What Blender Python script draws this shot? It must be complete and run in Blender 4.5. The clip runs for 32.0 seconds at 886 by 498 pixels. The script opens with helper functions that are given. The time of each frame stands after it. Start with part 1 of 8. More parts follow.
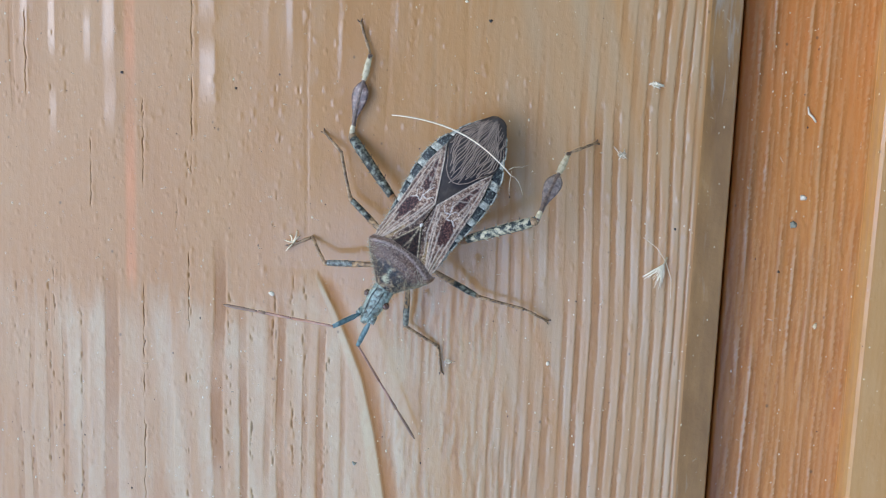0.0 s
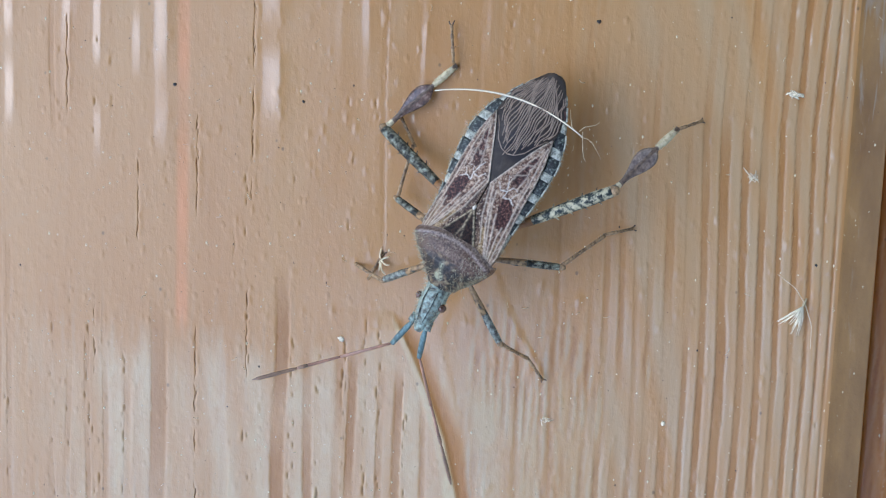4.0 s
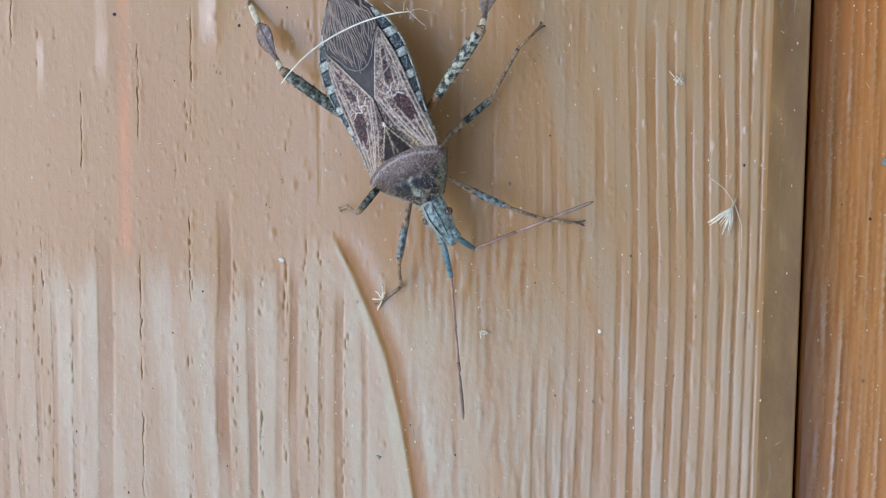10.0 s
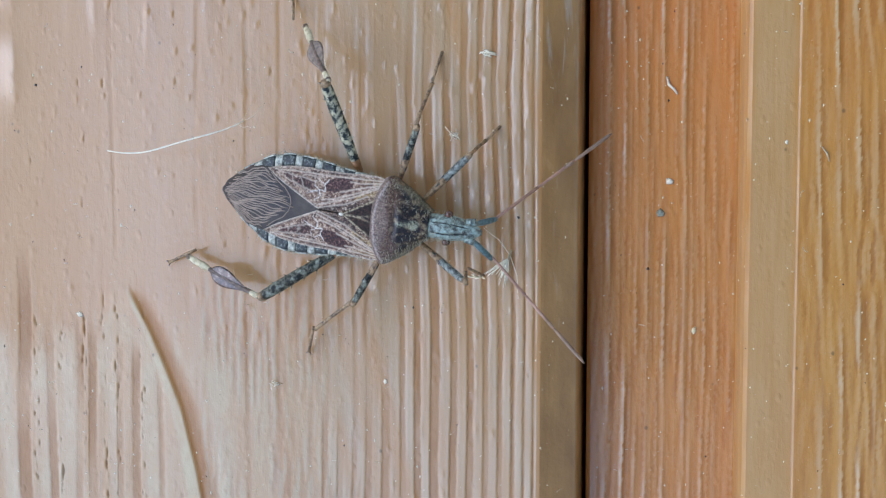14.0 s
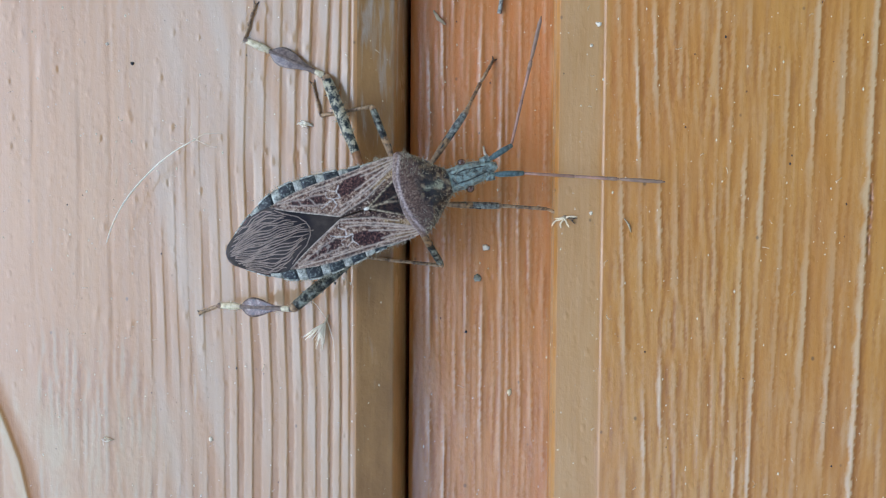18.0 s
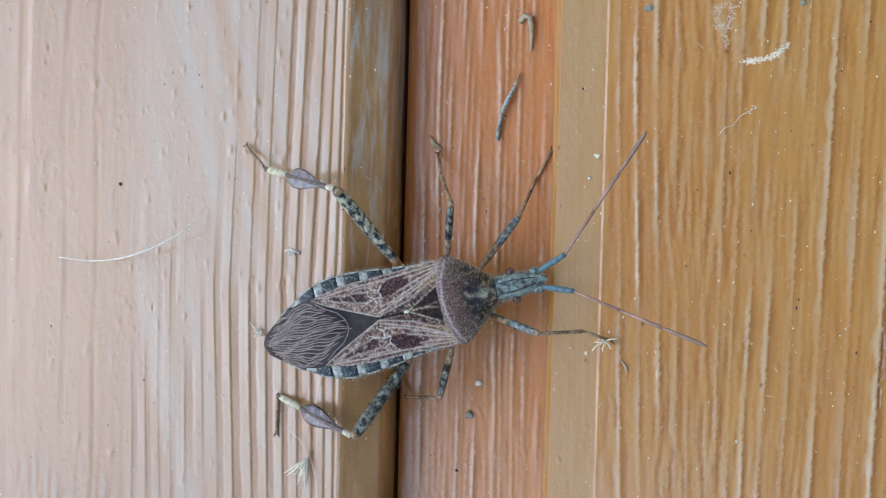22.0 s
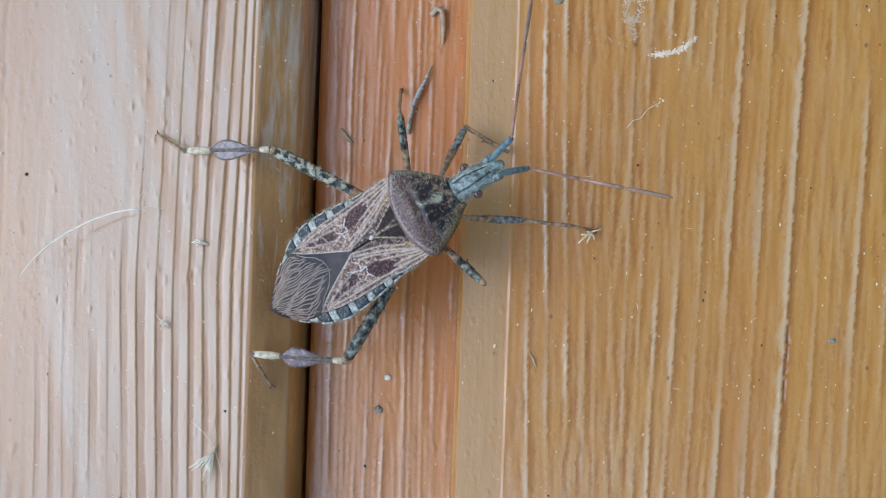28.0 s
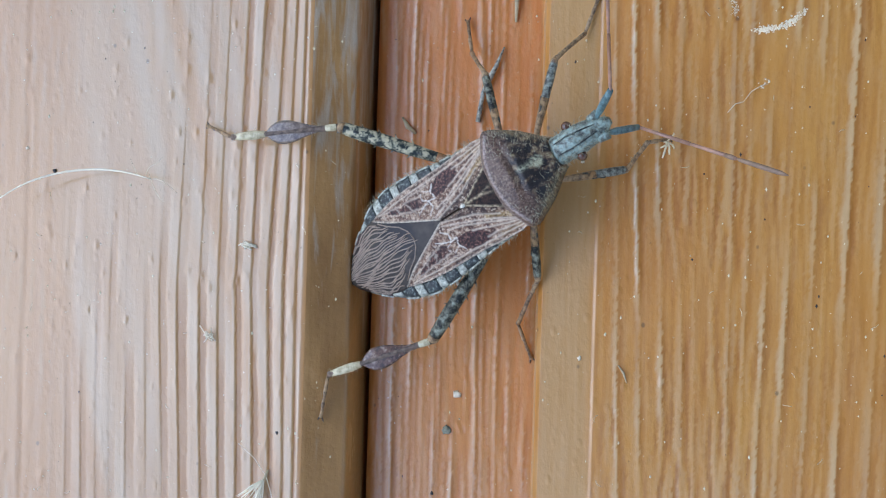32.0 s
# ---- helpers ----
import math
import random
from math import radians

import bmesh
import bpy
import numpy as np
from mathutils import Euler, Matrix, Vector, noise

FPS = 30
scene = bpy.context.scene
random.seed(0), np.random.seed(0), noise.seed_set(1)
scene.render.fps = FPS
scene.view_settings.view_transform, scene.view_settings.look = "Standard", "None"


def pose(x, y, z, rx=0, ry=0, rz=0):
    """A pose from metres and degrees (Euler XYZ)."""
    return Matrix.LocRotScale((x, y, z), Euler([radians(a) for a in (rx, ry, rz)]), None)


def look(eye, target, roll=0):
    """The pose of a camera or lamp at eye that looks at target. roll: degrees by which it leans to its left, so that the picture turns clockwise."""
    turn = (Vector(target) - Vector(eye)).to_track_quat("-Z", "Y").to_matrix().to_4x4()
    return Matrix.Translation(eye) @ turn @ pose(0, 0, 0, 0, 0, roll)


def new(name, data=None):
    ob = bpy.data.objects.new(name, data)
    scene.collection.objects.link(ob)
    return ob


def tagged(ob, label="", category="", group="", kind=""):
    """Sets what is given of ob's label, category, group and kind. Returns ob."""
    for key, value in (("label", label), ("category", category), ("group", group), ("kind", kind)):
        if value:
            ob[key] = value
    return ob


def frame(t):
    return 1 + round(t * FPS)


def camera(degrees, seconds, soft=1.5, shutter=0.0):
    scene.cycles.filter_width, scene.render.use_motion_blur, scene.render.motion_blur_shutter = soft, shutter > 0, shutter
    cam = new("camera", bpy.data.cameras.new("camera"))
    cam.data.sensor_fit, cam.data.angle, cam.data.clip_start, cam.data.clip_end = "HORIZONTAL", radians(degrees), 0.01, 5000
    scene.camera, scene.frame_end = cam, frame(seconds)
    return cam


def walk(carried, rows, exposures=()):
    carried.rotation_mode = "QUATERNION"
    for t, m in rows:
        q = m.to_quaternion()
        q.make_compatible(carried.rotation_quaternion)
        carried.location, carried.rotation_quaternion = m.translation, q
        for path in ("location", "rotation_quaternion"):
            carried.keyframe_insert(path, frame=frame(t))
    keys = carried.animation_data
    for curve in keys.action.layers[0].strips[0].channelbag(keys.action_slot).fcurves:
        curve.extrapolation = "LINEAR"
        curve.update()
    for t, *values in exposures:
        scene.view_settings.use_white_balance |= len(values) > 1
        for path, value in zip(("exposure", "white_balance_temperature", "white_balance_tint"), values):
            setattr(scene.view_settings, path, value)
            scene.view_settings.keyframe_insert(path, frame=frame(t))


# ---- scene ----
cam = camera(36.0, 32.0, soft=1.25)
walk(cam, [
    (0, pose(-0.00257, 0.01934, 0.09668, -11.10, 8.39, 2.16)),
    (0.5, pose(-0.00153, 0.01916, 0.09775, -11.05, 9.08, 2.02)),
    (1, pose(-0.00302, 0.01793, 0.09663, -11.70, 8.71, 1.90)),
    (1.5, pose(-0.00396, 0.01776, 0.09158, -12.59, 9.87, 1.65)),
    (2, pose(-0.00521, 0.01209, 0.08644, -10.79, 12.31, 2.06)),
    (3, pose(-0.00729, 0.01430, 0.08467, -8.39, 11.02, 2.45)),
    (5.5, pose(-0.00444, 0.01304, 0.08298, -7.53, 11.30, 0.95)),
    (6, pose(-0.00433, 0.01160, 0.08333, -7.09, 11.24, 0.60)),
    (6.5, pose(-0.00387, 0.01074, 0.08367, -6.80, 11.32, 0.42)),
    (7, pose(-0.00357, 0.00870, 0.08400, -6.51, 11.33, 0.53)),
    (7.5, pose(-0.00214, 0.00922, 0.08458, -7.02, 11.33, 0.65)),
    (8, pose(-0.00342, 0.00758, 0.08483, -6.36, 11.85, 0.78)),
    (8.5, pose(-0.00430, 0.00786, 0.08590, -6.18, 11.85, 0.75)),
    (9, pose(-0.00312, 0.00700, 0.08632, -6.38, 11.92, 0.74)),
    (9.5, pose(-0.00304, 0.00592, 0.08605, -6.19, 11.72, 0.78)),
    (10, pose(-0.00025, 0.00590, 0.08475, -6.10, 11.98, 0.59)),
    (10.5, pose(-0.00071, 0.00568, 0.08494, -5.53, 11.89, 0.58)),
    (11, pose(0.00073, 0.00717, 0.08521, -5.21, 11.95, 0.37)),
    (11.5, pose(0.00184, 0.00830, 0.08571, -4.65, 12.53, 0.20)),
    (12, pose(0.00376, 0.00862, 0.08586, -4.55, 12.36, 0.07)),
    (12.5, pose(0.00563, 0.01017, 0.08662, -4.18, 12.50, -0.07)),
    (13, pose(0.00862, 0.00949, 0.08659, -4.24, 11.69, -0.10)),
    (13.5, pose(0.00972, 0.00640, 0.08479, -4.13, 10.84, 0.09)),
    (15.5, pose(0.02101, 0.00721, 0.08323, -4.41, 12.90, 0.08)),
    (16, pose(0.02027, 0.00901, 0.08376, -4.03, 12.14, 0.26)),
    (16.5, pose(0.02271, 0.01080, 0.08438, -4.32, 12.24, 0.15)),
    (17, pose(0.02621, 0.01147, 0.08375, -4.06, 12.17, -0.01)),
    (17.5, pose(0.02588, 0.01121, 0.08414, -4.14, 11.95, 0.19)),
    (18, pose(0.02525, 0.01110, 0.08360, -4.31, 12.00, 0.41)),
    (18.5, pose(0.02597, 0.01091, 0.08309, -4.41, 12.53, 0.70)),
    (19, pose(0.02577, 0.01091, 0.08296, -4.10, 12.91, 0.88)),
    (19.5, pose(0.02513, 0.01157, 0.08328, -3.70, 12.79, 0.94)),
    (20, pose(0.02317, 0.00990, 0.08306, -3.43, 13.07, 1.18)),
    (20.5, pose(0.02376, 0.00989, 0.08021, -3.21, 13.32, 1.48)),
    (21, pose(0.02480, 0.01130, 0.07843, -3.02, 13.72, 1.66)),
    (21.5, pose(0.02674, 0.01321, 0.07791, -1.91, 14.22, 1.66)),
    (22, pose(0.02908, 0.01526, 0.07871, -1.33, 14.99, 1.58)),
    (22.5, pose(0.03016, 0.01562, 0.07873, -1.68, 15.46, 1.49)),
    (23, pose(0.03045, 0.01608, 0.07864, -1.79, 15.27, 1.47)),
    (23.5, pose(0.03101, 0.01695, 0.07870, -1.39, 14.83, 1.43)),
    (24, pose(0.03076, 0.01627, 0.07866, -1.54, 14.31, 1.43)),
    (24.5, pose(0.03033, 0.01560, 0.07854, -1.92, 14.73, 1.35)),
    (25, pose(0.02915, 0.01438, 0.07916, -1.57, 14.47, 1.43)),
    (25.5, pose(0.03008, 0.01406, 0.07822, -1.95, 14.18, 1.47)),
    (27.5, pose(0.03195, 0.01192, 0.07765, -0.50, 13.26, 2.04)),
    (28, pose(0.03114, 0.01298, 0.07772, 0.10, 12.70, 2.08)),
    (28.5, pose(0.03123, 0.01410, 0.07860, 0.20, 13.10, 1.92)),
    (29, pose(0.03038, 0.01252, 0.07906, -0.02, 12.94, 1.88)),
    (29.5, pose(0.02915, 0.01205, 0.07856, 0.37, 13.22, 1.92)),
    (30, pose(0.02971, 0.01172, 0.07811, -0.36, 13.36, 1.64)),
    (30.5, pose(0.02967, 0.01212, 0.07835, 0.19, 13.39, 1.64)),
    (31, pose(0.03021, 0.01395, 0.07841, 0.11, 12.53, 1.43)),
    (31.5, pose(0.02918, 0.01350, 0.07671, -0.01, 13.12, 1.65)),
    (32, pose(0.02619, 0.01216, 0.07007, 0.61, 13.43, 1.75)),
], exposures=[(0, 0.90, 6480, 12), (9, 0.86, 6480, 12), (13, 0.81, 6480, 12), (17, 0.82, 6480, 12), (32, 0.81, 6480, 12)])

# ---- light: a bright overcast sky, partly blocked by an added slab out of view ----
SUN_DIR = Vector((-0.60, -0.03, 0.76)).normalized()
world = bpy.data.worlds.new("overcast_sky")
scene.world = world
world.use_nodes = True
wn = world.node_tree
wn.nodes.clear()
sky = wn.nodes.new("ShaderNodeTexSky")
sky.sky_type = "NISHITA"
sky.sun_disc = False
sky.sun_elevation = math.asin(SUN_DIR.z)
sky.sun_rotation = math.atan2(SUN_DIR.x, SUN_DIR.y)
sky.air_density, sky.dust_density, sky.ozone_density = 1.0, 1.0, 1.5
back = wn.nodes.new("ShaderNodeBackground")
back.inputs["Strength"].default_value = 0.15
wout = wn.nodes.new("ShaderNodeOutputWorld")
wn.links.new(sky.outputs[0], back.inputs["Color"])
wn.links.new(back.outputs[0], wout.inputs["Surface"])

sun_data = bpy.data.lights.new("sun", "SUN")
sun_data.energy, sun_data.angle, sun_data.color = 1.31, radians(70), (0.405, 0.645, 1.0)
sun = new("sun", sun_data)
sun.matrix_world = look(SUN_DIR * 5, (0, 0, 0))

# ---- materials ----
class Mat:
    """A small builder for node materials in object space; sizes are given in millimetres."""

    def __init__(self, name, rough=0.5, coat=0.0, coat_rough=0.15, spec=0.5, metal=0.0):
        self.m = bpy.data.materials.new(name)
        self.m.use_nodes = True
        self.t = self.m.node_tree
        self.b = self.t.nodes["Principled BSDF"]
        self.set("Roughness", rough)
        self.set("Coat Weight", coat)
        self.set("Coat Roughness", coat_rough)
        self.set("Specular IOR Level", spec)
        self.set("Metallic", metal)
        self.pos = self.t.nodes.new("ShaderNodeTexCoord").outputs["Object"]

    def set(self, key, value):
        if hasattr(value, "is_output"):
            self.t.links.new(value, self.b.inputs[key])
        else:
            self.b.inputs[key].default_value = value

    def node(self, kind, **inputs):
        n = self.t.nodes.new(kind)
        for k, v in inputs.items():
            k = k.replace("_", " ")
            if hasattr(v, "is_output"):
                self.t.links.new(v, n.inputs[k])
            else:
                n.inputs[k].default_value = v
        return n

    def noise(self, size, detail=3.0, rough=0.55, stretch=(1, 1, 1), distort=0.0):
        mp = self.node("ShaderNodeMapping", Vector=self.pos)
        mp.inputs["Scale"].default_value = [1000.0 / size / s for s in stretch]
        n = self.node("ShaderNodeTexNoise", Vector=mp.outputs[0], Scale=1.0, Detail=detail, Roughness=rough, Distortion=distort)
        return n.outputs["Fac"]

    def cells(self, size, stretch=(1, 1, 1)):
        mp = self.node("ShaderNodeMapping", Vector=self.pos)
        mp.inputs["Scale"].default_value = [1000.0 / size / s for s in stretch]
        n = self.node("ShaderNodeTexVoronoi", Vector=mp.outputs[0], Scale=1.0)
        return n.outputs["Distance"]

    def ramp(self, fac, stops):
        n = self.t.nodes.new("ShaderNodeValToRGB")
        self.t.links.new(fac, n.inputs["Fac"])
        el = n.color_ramp.elements
        while len(el) < len(stops):
            el.new(0.5)
        for e, (p, c) in zip(el, stops):
            e.position = p
            e.color = (*c, 1) if len(c) == 3 else c
        return n.outputs["Color"]

    def grey(self, fac, a, b, lo=0.0, hi=1.0):
        n = self.t.nodes.new("ShaderNodeMapRange")
        self.t.links.new(fac, n.inputs["Value"])
        for k, v in (("From Min", a), ("From Max", b), ("To Min", lo), ("To Max", hi)):
            n.inputs[k].default_value = v
        return n.outputs["Result"]

    def mix(self, fac, a, b, blend="MIX"):
        n = self.t.nodes.new("ShaderNodeMix")
        n.data_type, n.blend_type = "RGBA", blend
        for key, v in ((0, fac), (6, a), (7, b)):
            if hasattr(v, "is_output"):
                self.t.links.new(v, n.inputs[key])
            else:
                n.inputs[key].default_value = (*v, 1) if isinstance(v, tuple) else v
        return n.outputs[2]

    def math(self, op, a, b=0.0):
        n = self.t.nodes.new("ShaderNodeMath")
        n.operation = op
        for key, v in ((0, a), (1, b)):
            if hasattr(v, "is_output"):
                self.t.links.new(v, n.inputs[key])
            else:
                n.inputs[key].default_value = v
        return n.outputs[0]

    def attr(self, name):
        n = self.t.nodes.new("ShaderNodeAttribute")
        n.attribute_name = name
        return n.outputs["Fac"]

    def bump(self, height, depth_mm, strength=1.0):
        n = self.t.nodes.new("ShaderNodeBump")
        n.inputs["Strength"].default_value = strength
        n.inputs["Distance"].default_value = depth_mm / 1000
        self.t.links.new(height, n.inputs["Height"])
        self.t.links.new(n.outputs[0], self.b.inputs["Normal"])
        return n.outputs[0]


def plain(name, color, rough=0.5, var=0.25, size=0.4, bump=0.02, **kw):
    """A mottled single-colour surface."""
    m = Mat(name, rough, **kw)
    n = m.noise(size)
    dark, light = tuple(c * (1 - var) for c in color), tuple(min(1, c * (1 + var)) for c in color)
    m.set("Base Color", m.ramp(n, [(0.3, dark), (0.7, light)]))
    m.bump(n, bump)
    return m.m


def varnished_pine(name, pale, warm, dark, crest_sheen, stain, grain):
    """Varnished softwood: bands of late wood run along y, a sliver is torn bare, a reflection is painted pale."""
    m = Mat(name, 0.45, coat=0.5, coat_rough=0.2, spec=0.35)
    slow = m.noise(7.0, 3.0, stretch=(1, 5, 1))
    cloud = m.noise(1.6, 4.0, 0.6, stretch=(1, 2.2, 1), distort=0.6)
    fine = m.noise(0.42, 4.0, 0.6, stretch=(1, 16, 1), distort=0.4)
    tick = m.noise(0.26, 3.0, 0.6, stretch=(1, 5, 1))
    grit = m.noise(0.09, 2.0, 0.6)
    gloss, rip = m.attr("gloss"), m.attr("ripple")
    col = m.ramp(slow, [(0.32, warm), (0.68, pale)])
    col = m.mix(m.grey(cloud, 0.5, 0.75, 0.0, 0.18), col, crest_sheen)
    col = m.mix(m.grey(fine, 0.45, 0.75, 0.0, grain), col, dark)
    col = m.mix(m.math("MULTIPLY", rip, m.grey(tick, 0.3, 0.6, 0.45, 0.85)), col, dark)
    col = m.mix(m.math("MULTIPLY", m.attr("red"), 0.85), col, stain)
    # pale raised grain, with the sheen it catches put into the colour
    col = m.mix(m.math("MULTIPLY", m.attr("crest_sheen"), 0.85), col, crest_sheen)
    # bands of late wood, plus painted shade beside the amber board's ridges
    band_shade = m.math("MULTIPLY", m.attr("ring"), m.grey(tick, 0.3, 0.6, 0.7, 1.0))
    col = m.mix(m.grey(band_shade, 0.1, 0.9, 0.0, 0.9), col, dark)
    # bare wood of the torn sliver, plus reflected sky painted beige
    col = m.mix(m.math("MULTIPLY", m.attr("worn_sheen"), m.grey(cloud, 0.36, 0.6, 0.55, 1.0)), col, (0.54, 0.39, 0.20))
    col = m.mix(m.math("MULTIPLY", m.attr("planed"), 0.55), col, m.ramp(fine, [(0.35, (0.43, 0.25, 0.095)), (0.65, (0.54, 0.34, 0.150))]))
    # cracks and pores, plus painted shade along the furrow walls
    col = m.mix(m.math("MULTIPLY", m.attr("crack_shade"), 0.6), col, (0.085, 0.035, 0.014))
    spots = m.grey(m.cells(2.3, (1, 1.3, 1)), 0.03, 0.055, 1.0, 0.0)
    col = m.mix(m.math("MULTIPLY", spots, 0.6), col, (0.10, 0.06, 0.03))
    m.set("Base Color", col)
    m.set("Roughness", m.grey(cloud, 0.3, 0.8, 0.36, 0.5))
    patch = m.grey(m.noise(2.2, 4.0, 0.65, stretch=(1, 3.0, 1)), 0.35, 0.65, 0.13, 0.26)
    m.set("Coat Roughness", m.math("MULTIPLY", patch, m.grey(gloss, 0.0, 1.0, 1.0, 0.6)))
    m.set("Coat Weight", m.math("MULTIPLY", m.grey(gloss, 0.0, 0.8, 0.25, 1.0), m.grey(m.attr("planed"), 0.0, 1.0, 1.0, 0.7)))
    m.b.inputs["Coat IOR"].default_value = 1.74
    lump = m.noise(0.62, 3.0, 0.6, stretch=(1, 1.7, 1))
    fibre_ = m.noise(0.15, 3.0, 0.65, stretch=(1, 5, 1), distort=0.3)
    bead = m.grey(m.cells(1.25, (1, 1.5, 1)), 0.04, 0.16, 1.0, 0.0)
    low = m.math("ADD", m.math("MULTIPLY", fine, 0.25), m.math("MULTIPLY", m.grey(lump, 0.48, 0.72), 0.28))
    high = m.math("ADD", m.math("MULTIPLY", fibre_, 0.26), m.math("MULTIPLY", bead, 0.55))
    h = m.math("ADD", m.math("ADD", low, high), m.math("ADD", m.math("MULTIPLY", grit, 0.10), m.math("MULTIPLY", cloud, 0.35)))
    m.bump(h, 0.042)
    return m.m


PINE_A = varnished_pine("varnished_pine_pale", (0.500, 0.250, 0.084), (0.475, 0.215, 0.065), (0.35, 0.138, 0.030), (0.465, 0.31, 0.16), (0.70, 0.25, 0.080), 0.16)
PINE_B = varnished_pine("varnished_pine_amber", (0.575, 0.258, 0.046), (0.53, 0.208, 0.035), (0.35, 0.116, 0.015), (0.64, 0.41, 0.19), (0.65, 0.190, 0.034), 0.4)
def scuffed_edge():
    """The smooth varnished chamfer, with pale scuffs and matt stains along it."""
    m = Mat("smooth_varnished_edge", 0.42, coat=0.45, coat_rough=0.12)
    stain = m.noise(2.4, 4.0, 0.6, stretch=(1, 3, 1))
    scuff = m.noise(0.5, 4.0, 0.6, stretch=(1, 9, 1), distort=0.5)
    split = m.node("ShaderNodeSeparateXYZ", Vector=m.pos)
    col = m.ramp(stain, [(0.3, (0.25, 0.115, 0.030)), (0.7, (0.44, 0.225, 0.068))])
    grey = m.math("ADD", scuff, m.grey(split.outputs["Y"], 0.004, 0.022, -0.05, 0.17))
    m.set("Base Color", m.mix(m.grey(grey, 0.60, 0.80, 0.0, 0.75), col, (0.44, 0.36, 0.26)))
    m.set("Coat Roughness", m.grey(stain, 0.35, 0.65, 0.08, 0.3))
    m.bump(m.math("ADD", m.math("ADD", stain, m.math("MULTIPLY", scuff, 0.4)), m.math("MULTIPLY", m.noise(0.35, 3.0, 0.6), 0.5)), 0.09)
    return m.m


EDGE = scuffed_edge()
DARK_TIMBER = plain("brown_stained_timber", (0.11, 0.085, 0.065), 0.7, 0.3, 60, 0.5)
OVERHEAD_SLAB = plain("pale_overhead_slab", (0.34, 0.25, 0.17), 0.7, 0.2, 60, 0.5)
PAVING = plain("pale_concrete", (0.50, 0.49, 0.48), 0.85, 0.25, 40, 1.0)


def speckled(name, stops, size=0.22, rough=0.55, bump=0.03, stretch=(1, 1, 1), **kw):
    m = Mat(name, rough, **kw)
    n = m.noise(size, 4.0, 0.7, stretch)
    m.set("Base Color", m.ramp(n, stops))
    m.bump(n, bump)
    return m.m


def wing_leather():
    """Leathery wing: a brown ground under a fine pale speckle, with maroon fields, pale veins and white marks."""
    m = Mat("maroon_speckled_wing", 0.5, spec=0.25, coat=0.10, coat_rough=0.25)
    dots = m.noise(0.13, 3.0, 0.7)
    grain = m.noise(0.30, 3.0, 0.65)
    ground = m.ramp(grain, [(0.36, (0.066, 0.024, 0.014)), (0.50, (0.22, 0.110, 0.066)), (0.64, (0.52, 0.36, 0.24))])
    col = m.mix(m.math("MULTIPLY", m.attr("clavus"), 0.85), ground, m.ramp(grain, [(0.42, (0.028, 0.011, 0.007)), (0.64, (0.20, 0.115, 0.07))]))
    col = m.mix(m.math("MULTIPLY", m.attr("ochre"), 0.5), col, (0.46, 0.29, 0.085))
    col = m.mix(m.grey(dots, 0.55, 0.63, 0.0, 0.75), col, (0.72, 0.55, 0.39))
    col = m.mix(m.grey(dots, 0.44, 0.38, 0.0, 0.85), col, (0.045, 0.018, 0.013))
    field = m.ramp(dots, [(0.42, (0.014, 0.004, 0.004)), (0.56, (0.080, 0.022, 0.016)), (0.66, (0.26, 0.115, 0.08))])
    col = m.mix(m.grey(m.math("ADD", m.attr("maroon"), m.math("MULTIPLY", m.math("SUBTRACT", grain, 0.5), 0.9)), 0.25, 0.55, 0.0, 0.95), col, field)
    col = m.mix(m.math("MULTIPLY", m.attr("vein"), 0.72), col, (0.72, 0.57, 0.43))
    col = m.mix(m.math("MULTIPLY", m.attr("edge"), m.grey(dots, 0.35, 0.55, 0.45, 0.9)), col, (0.74, 0.61, 0.46))
    col = m.mix(m.grey(m.math("ADD", m.attr("white"), m.math("MULTIPLY", m.math("SUBTRACT", dots, 0.5), 0.8)), 0.35, 0.95, 0.0, 0.8), col, (0.82, 0.74, 0.62))
    m.set("Base Color", m.mix(m.math("MULTIPLY", m.attr("slit"), 0.85), col, (0.02, 0.012, 0.010)))
    m.bump(dots, 0.05)
    return m.m


def shield_skin():
    """The pronotum: pinkish brown granules behind, black and ochre mottling in front, a greenish fringe."""
    m = Mat("granular_shield", 0.42, coat=0.48, coat_rough=0.25, spec=0.3)
    grain = m.noise(0.13, 3.0, 0.7)
    spot = m.noise(0.36, 3.0, 0.6)
    rear = m.ramp(grain, [(0.38, (0.055, 0.024, 0.014)), (0.50, (0.16, 0.088, 0.054)), (0.66, (0.38, 0.255, 0.165))])
    fore = m.ramp(spot, [(0.47, (0.010, 0.005, 0.004)), (0.54, (0.085, 0.045, 0.026)), (0.63, (0.25, 0.165, 0.085)), (0.73, (0.42, 0.37, 0.22))])
    dark = m.ramp(spot, [(0.50, (0.010, 0.005, 0.004)), (0.60, (0.07, 0.038, 0.022)), (0.72, (0.26, 0.20, 0.11))])
    broad = m.noise(1.1, 3.0, 0.6)
    rear = m.mix(m.grey(broad, 0.42, 0.62, 0.0, 0.55), rear, (0.10, 0.042, 0.024))
    col = m.mix(m.attr("front"), rear, fore)
    col = m.mix(m.math("MULTIPLY", m.attr("calli"), 0.8), col, dark)
    col = m.mix(m.math("MULTIPLY", m.math("MULTIPLY", m.attr("skirt"), m.attr("front")), m.grey(grain, 0.42, 0.62, 0.05, 0.7)), col, (0.36, 0.34, 0.20))
    col = m.mix(m.math("MULTIPLY", m.attr("mid"), m.grey(grain, 0.38, 0.58, 0.1, 0.85)), col, (0.52, 0.50, 0.32))
    m.set("Base Color", m.mix(m.math("MULTIPLY", m.attr("line"), m.grey(grain, 0.35, 0.6, 0.2, 0.8)), col, (0.56, 0.43, 0.37)))
    m.bump(m.math("ADD", grain, m.math("MULTIPLY", spot, 0.8)), 0.11)
    return m.m


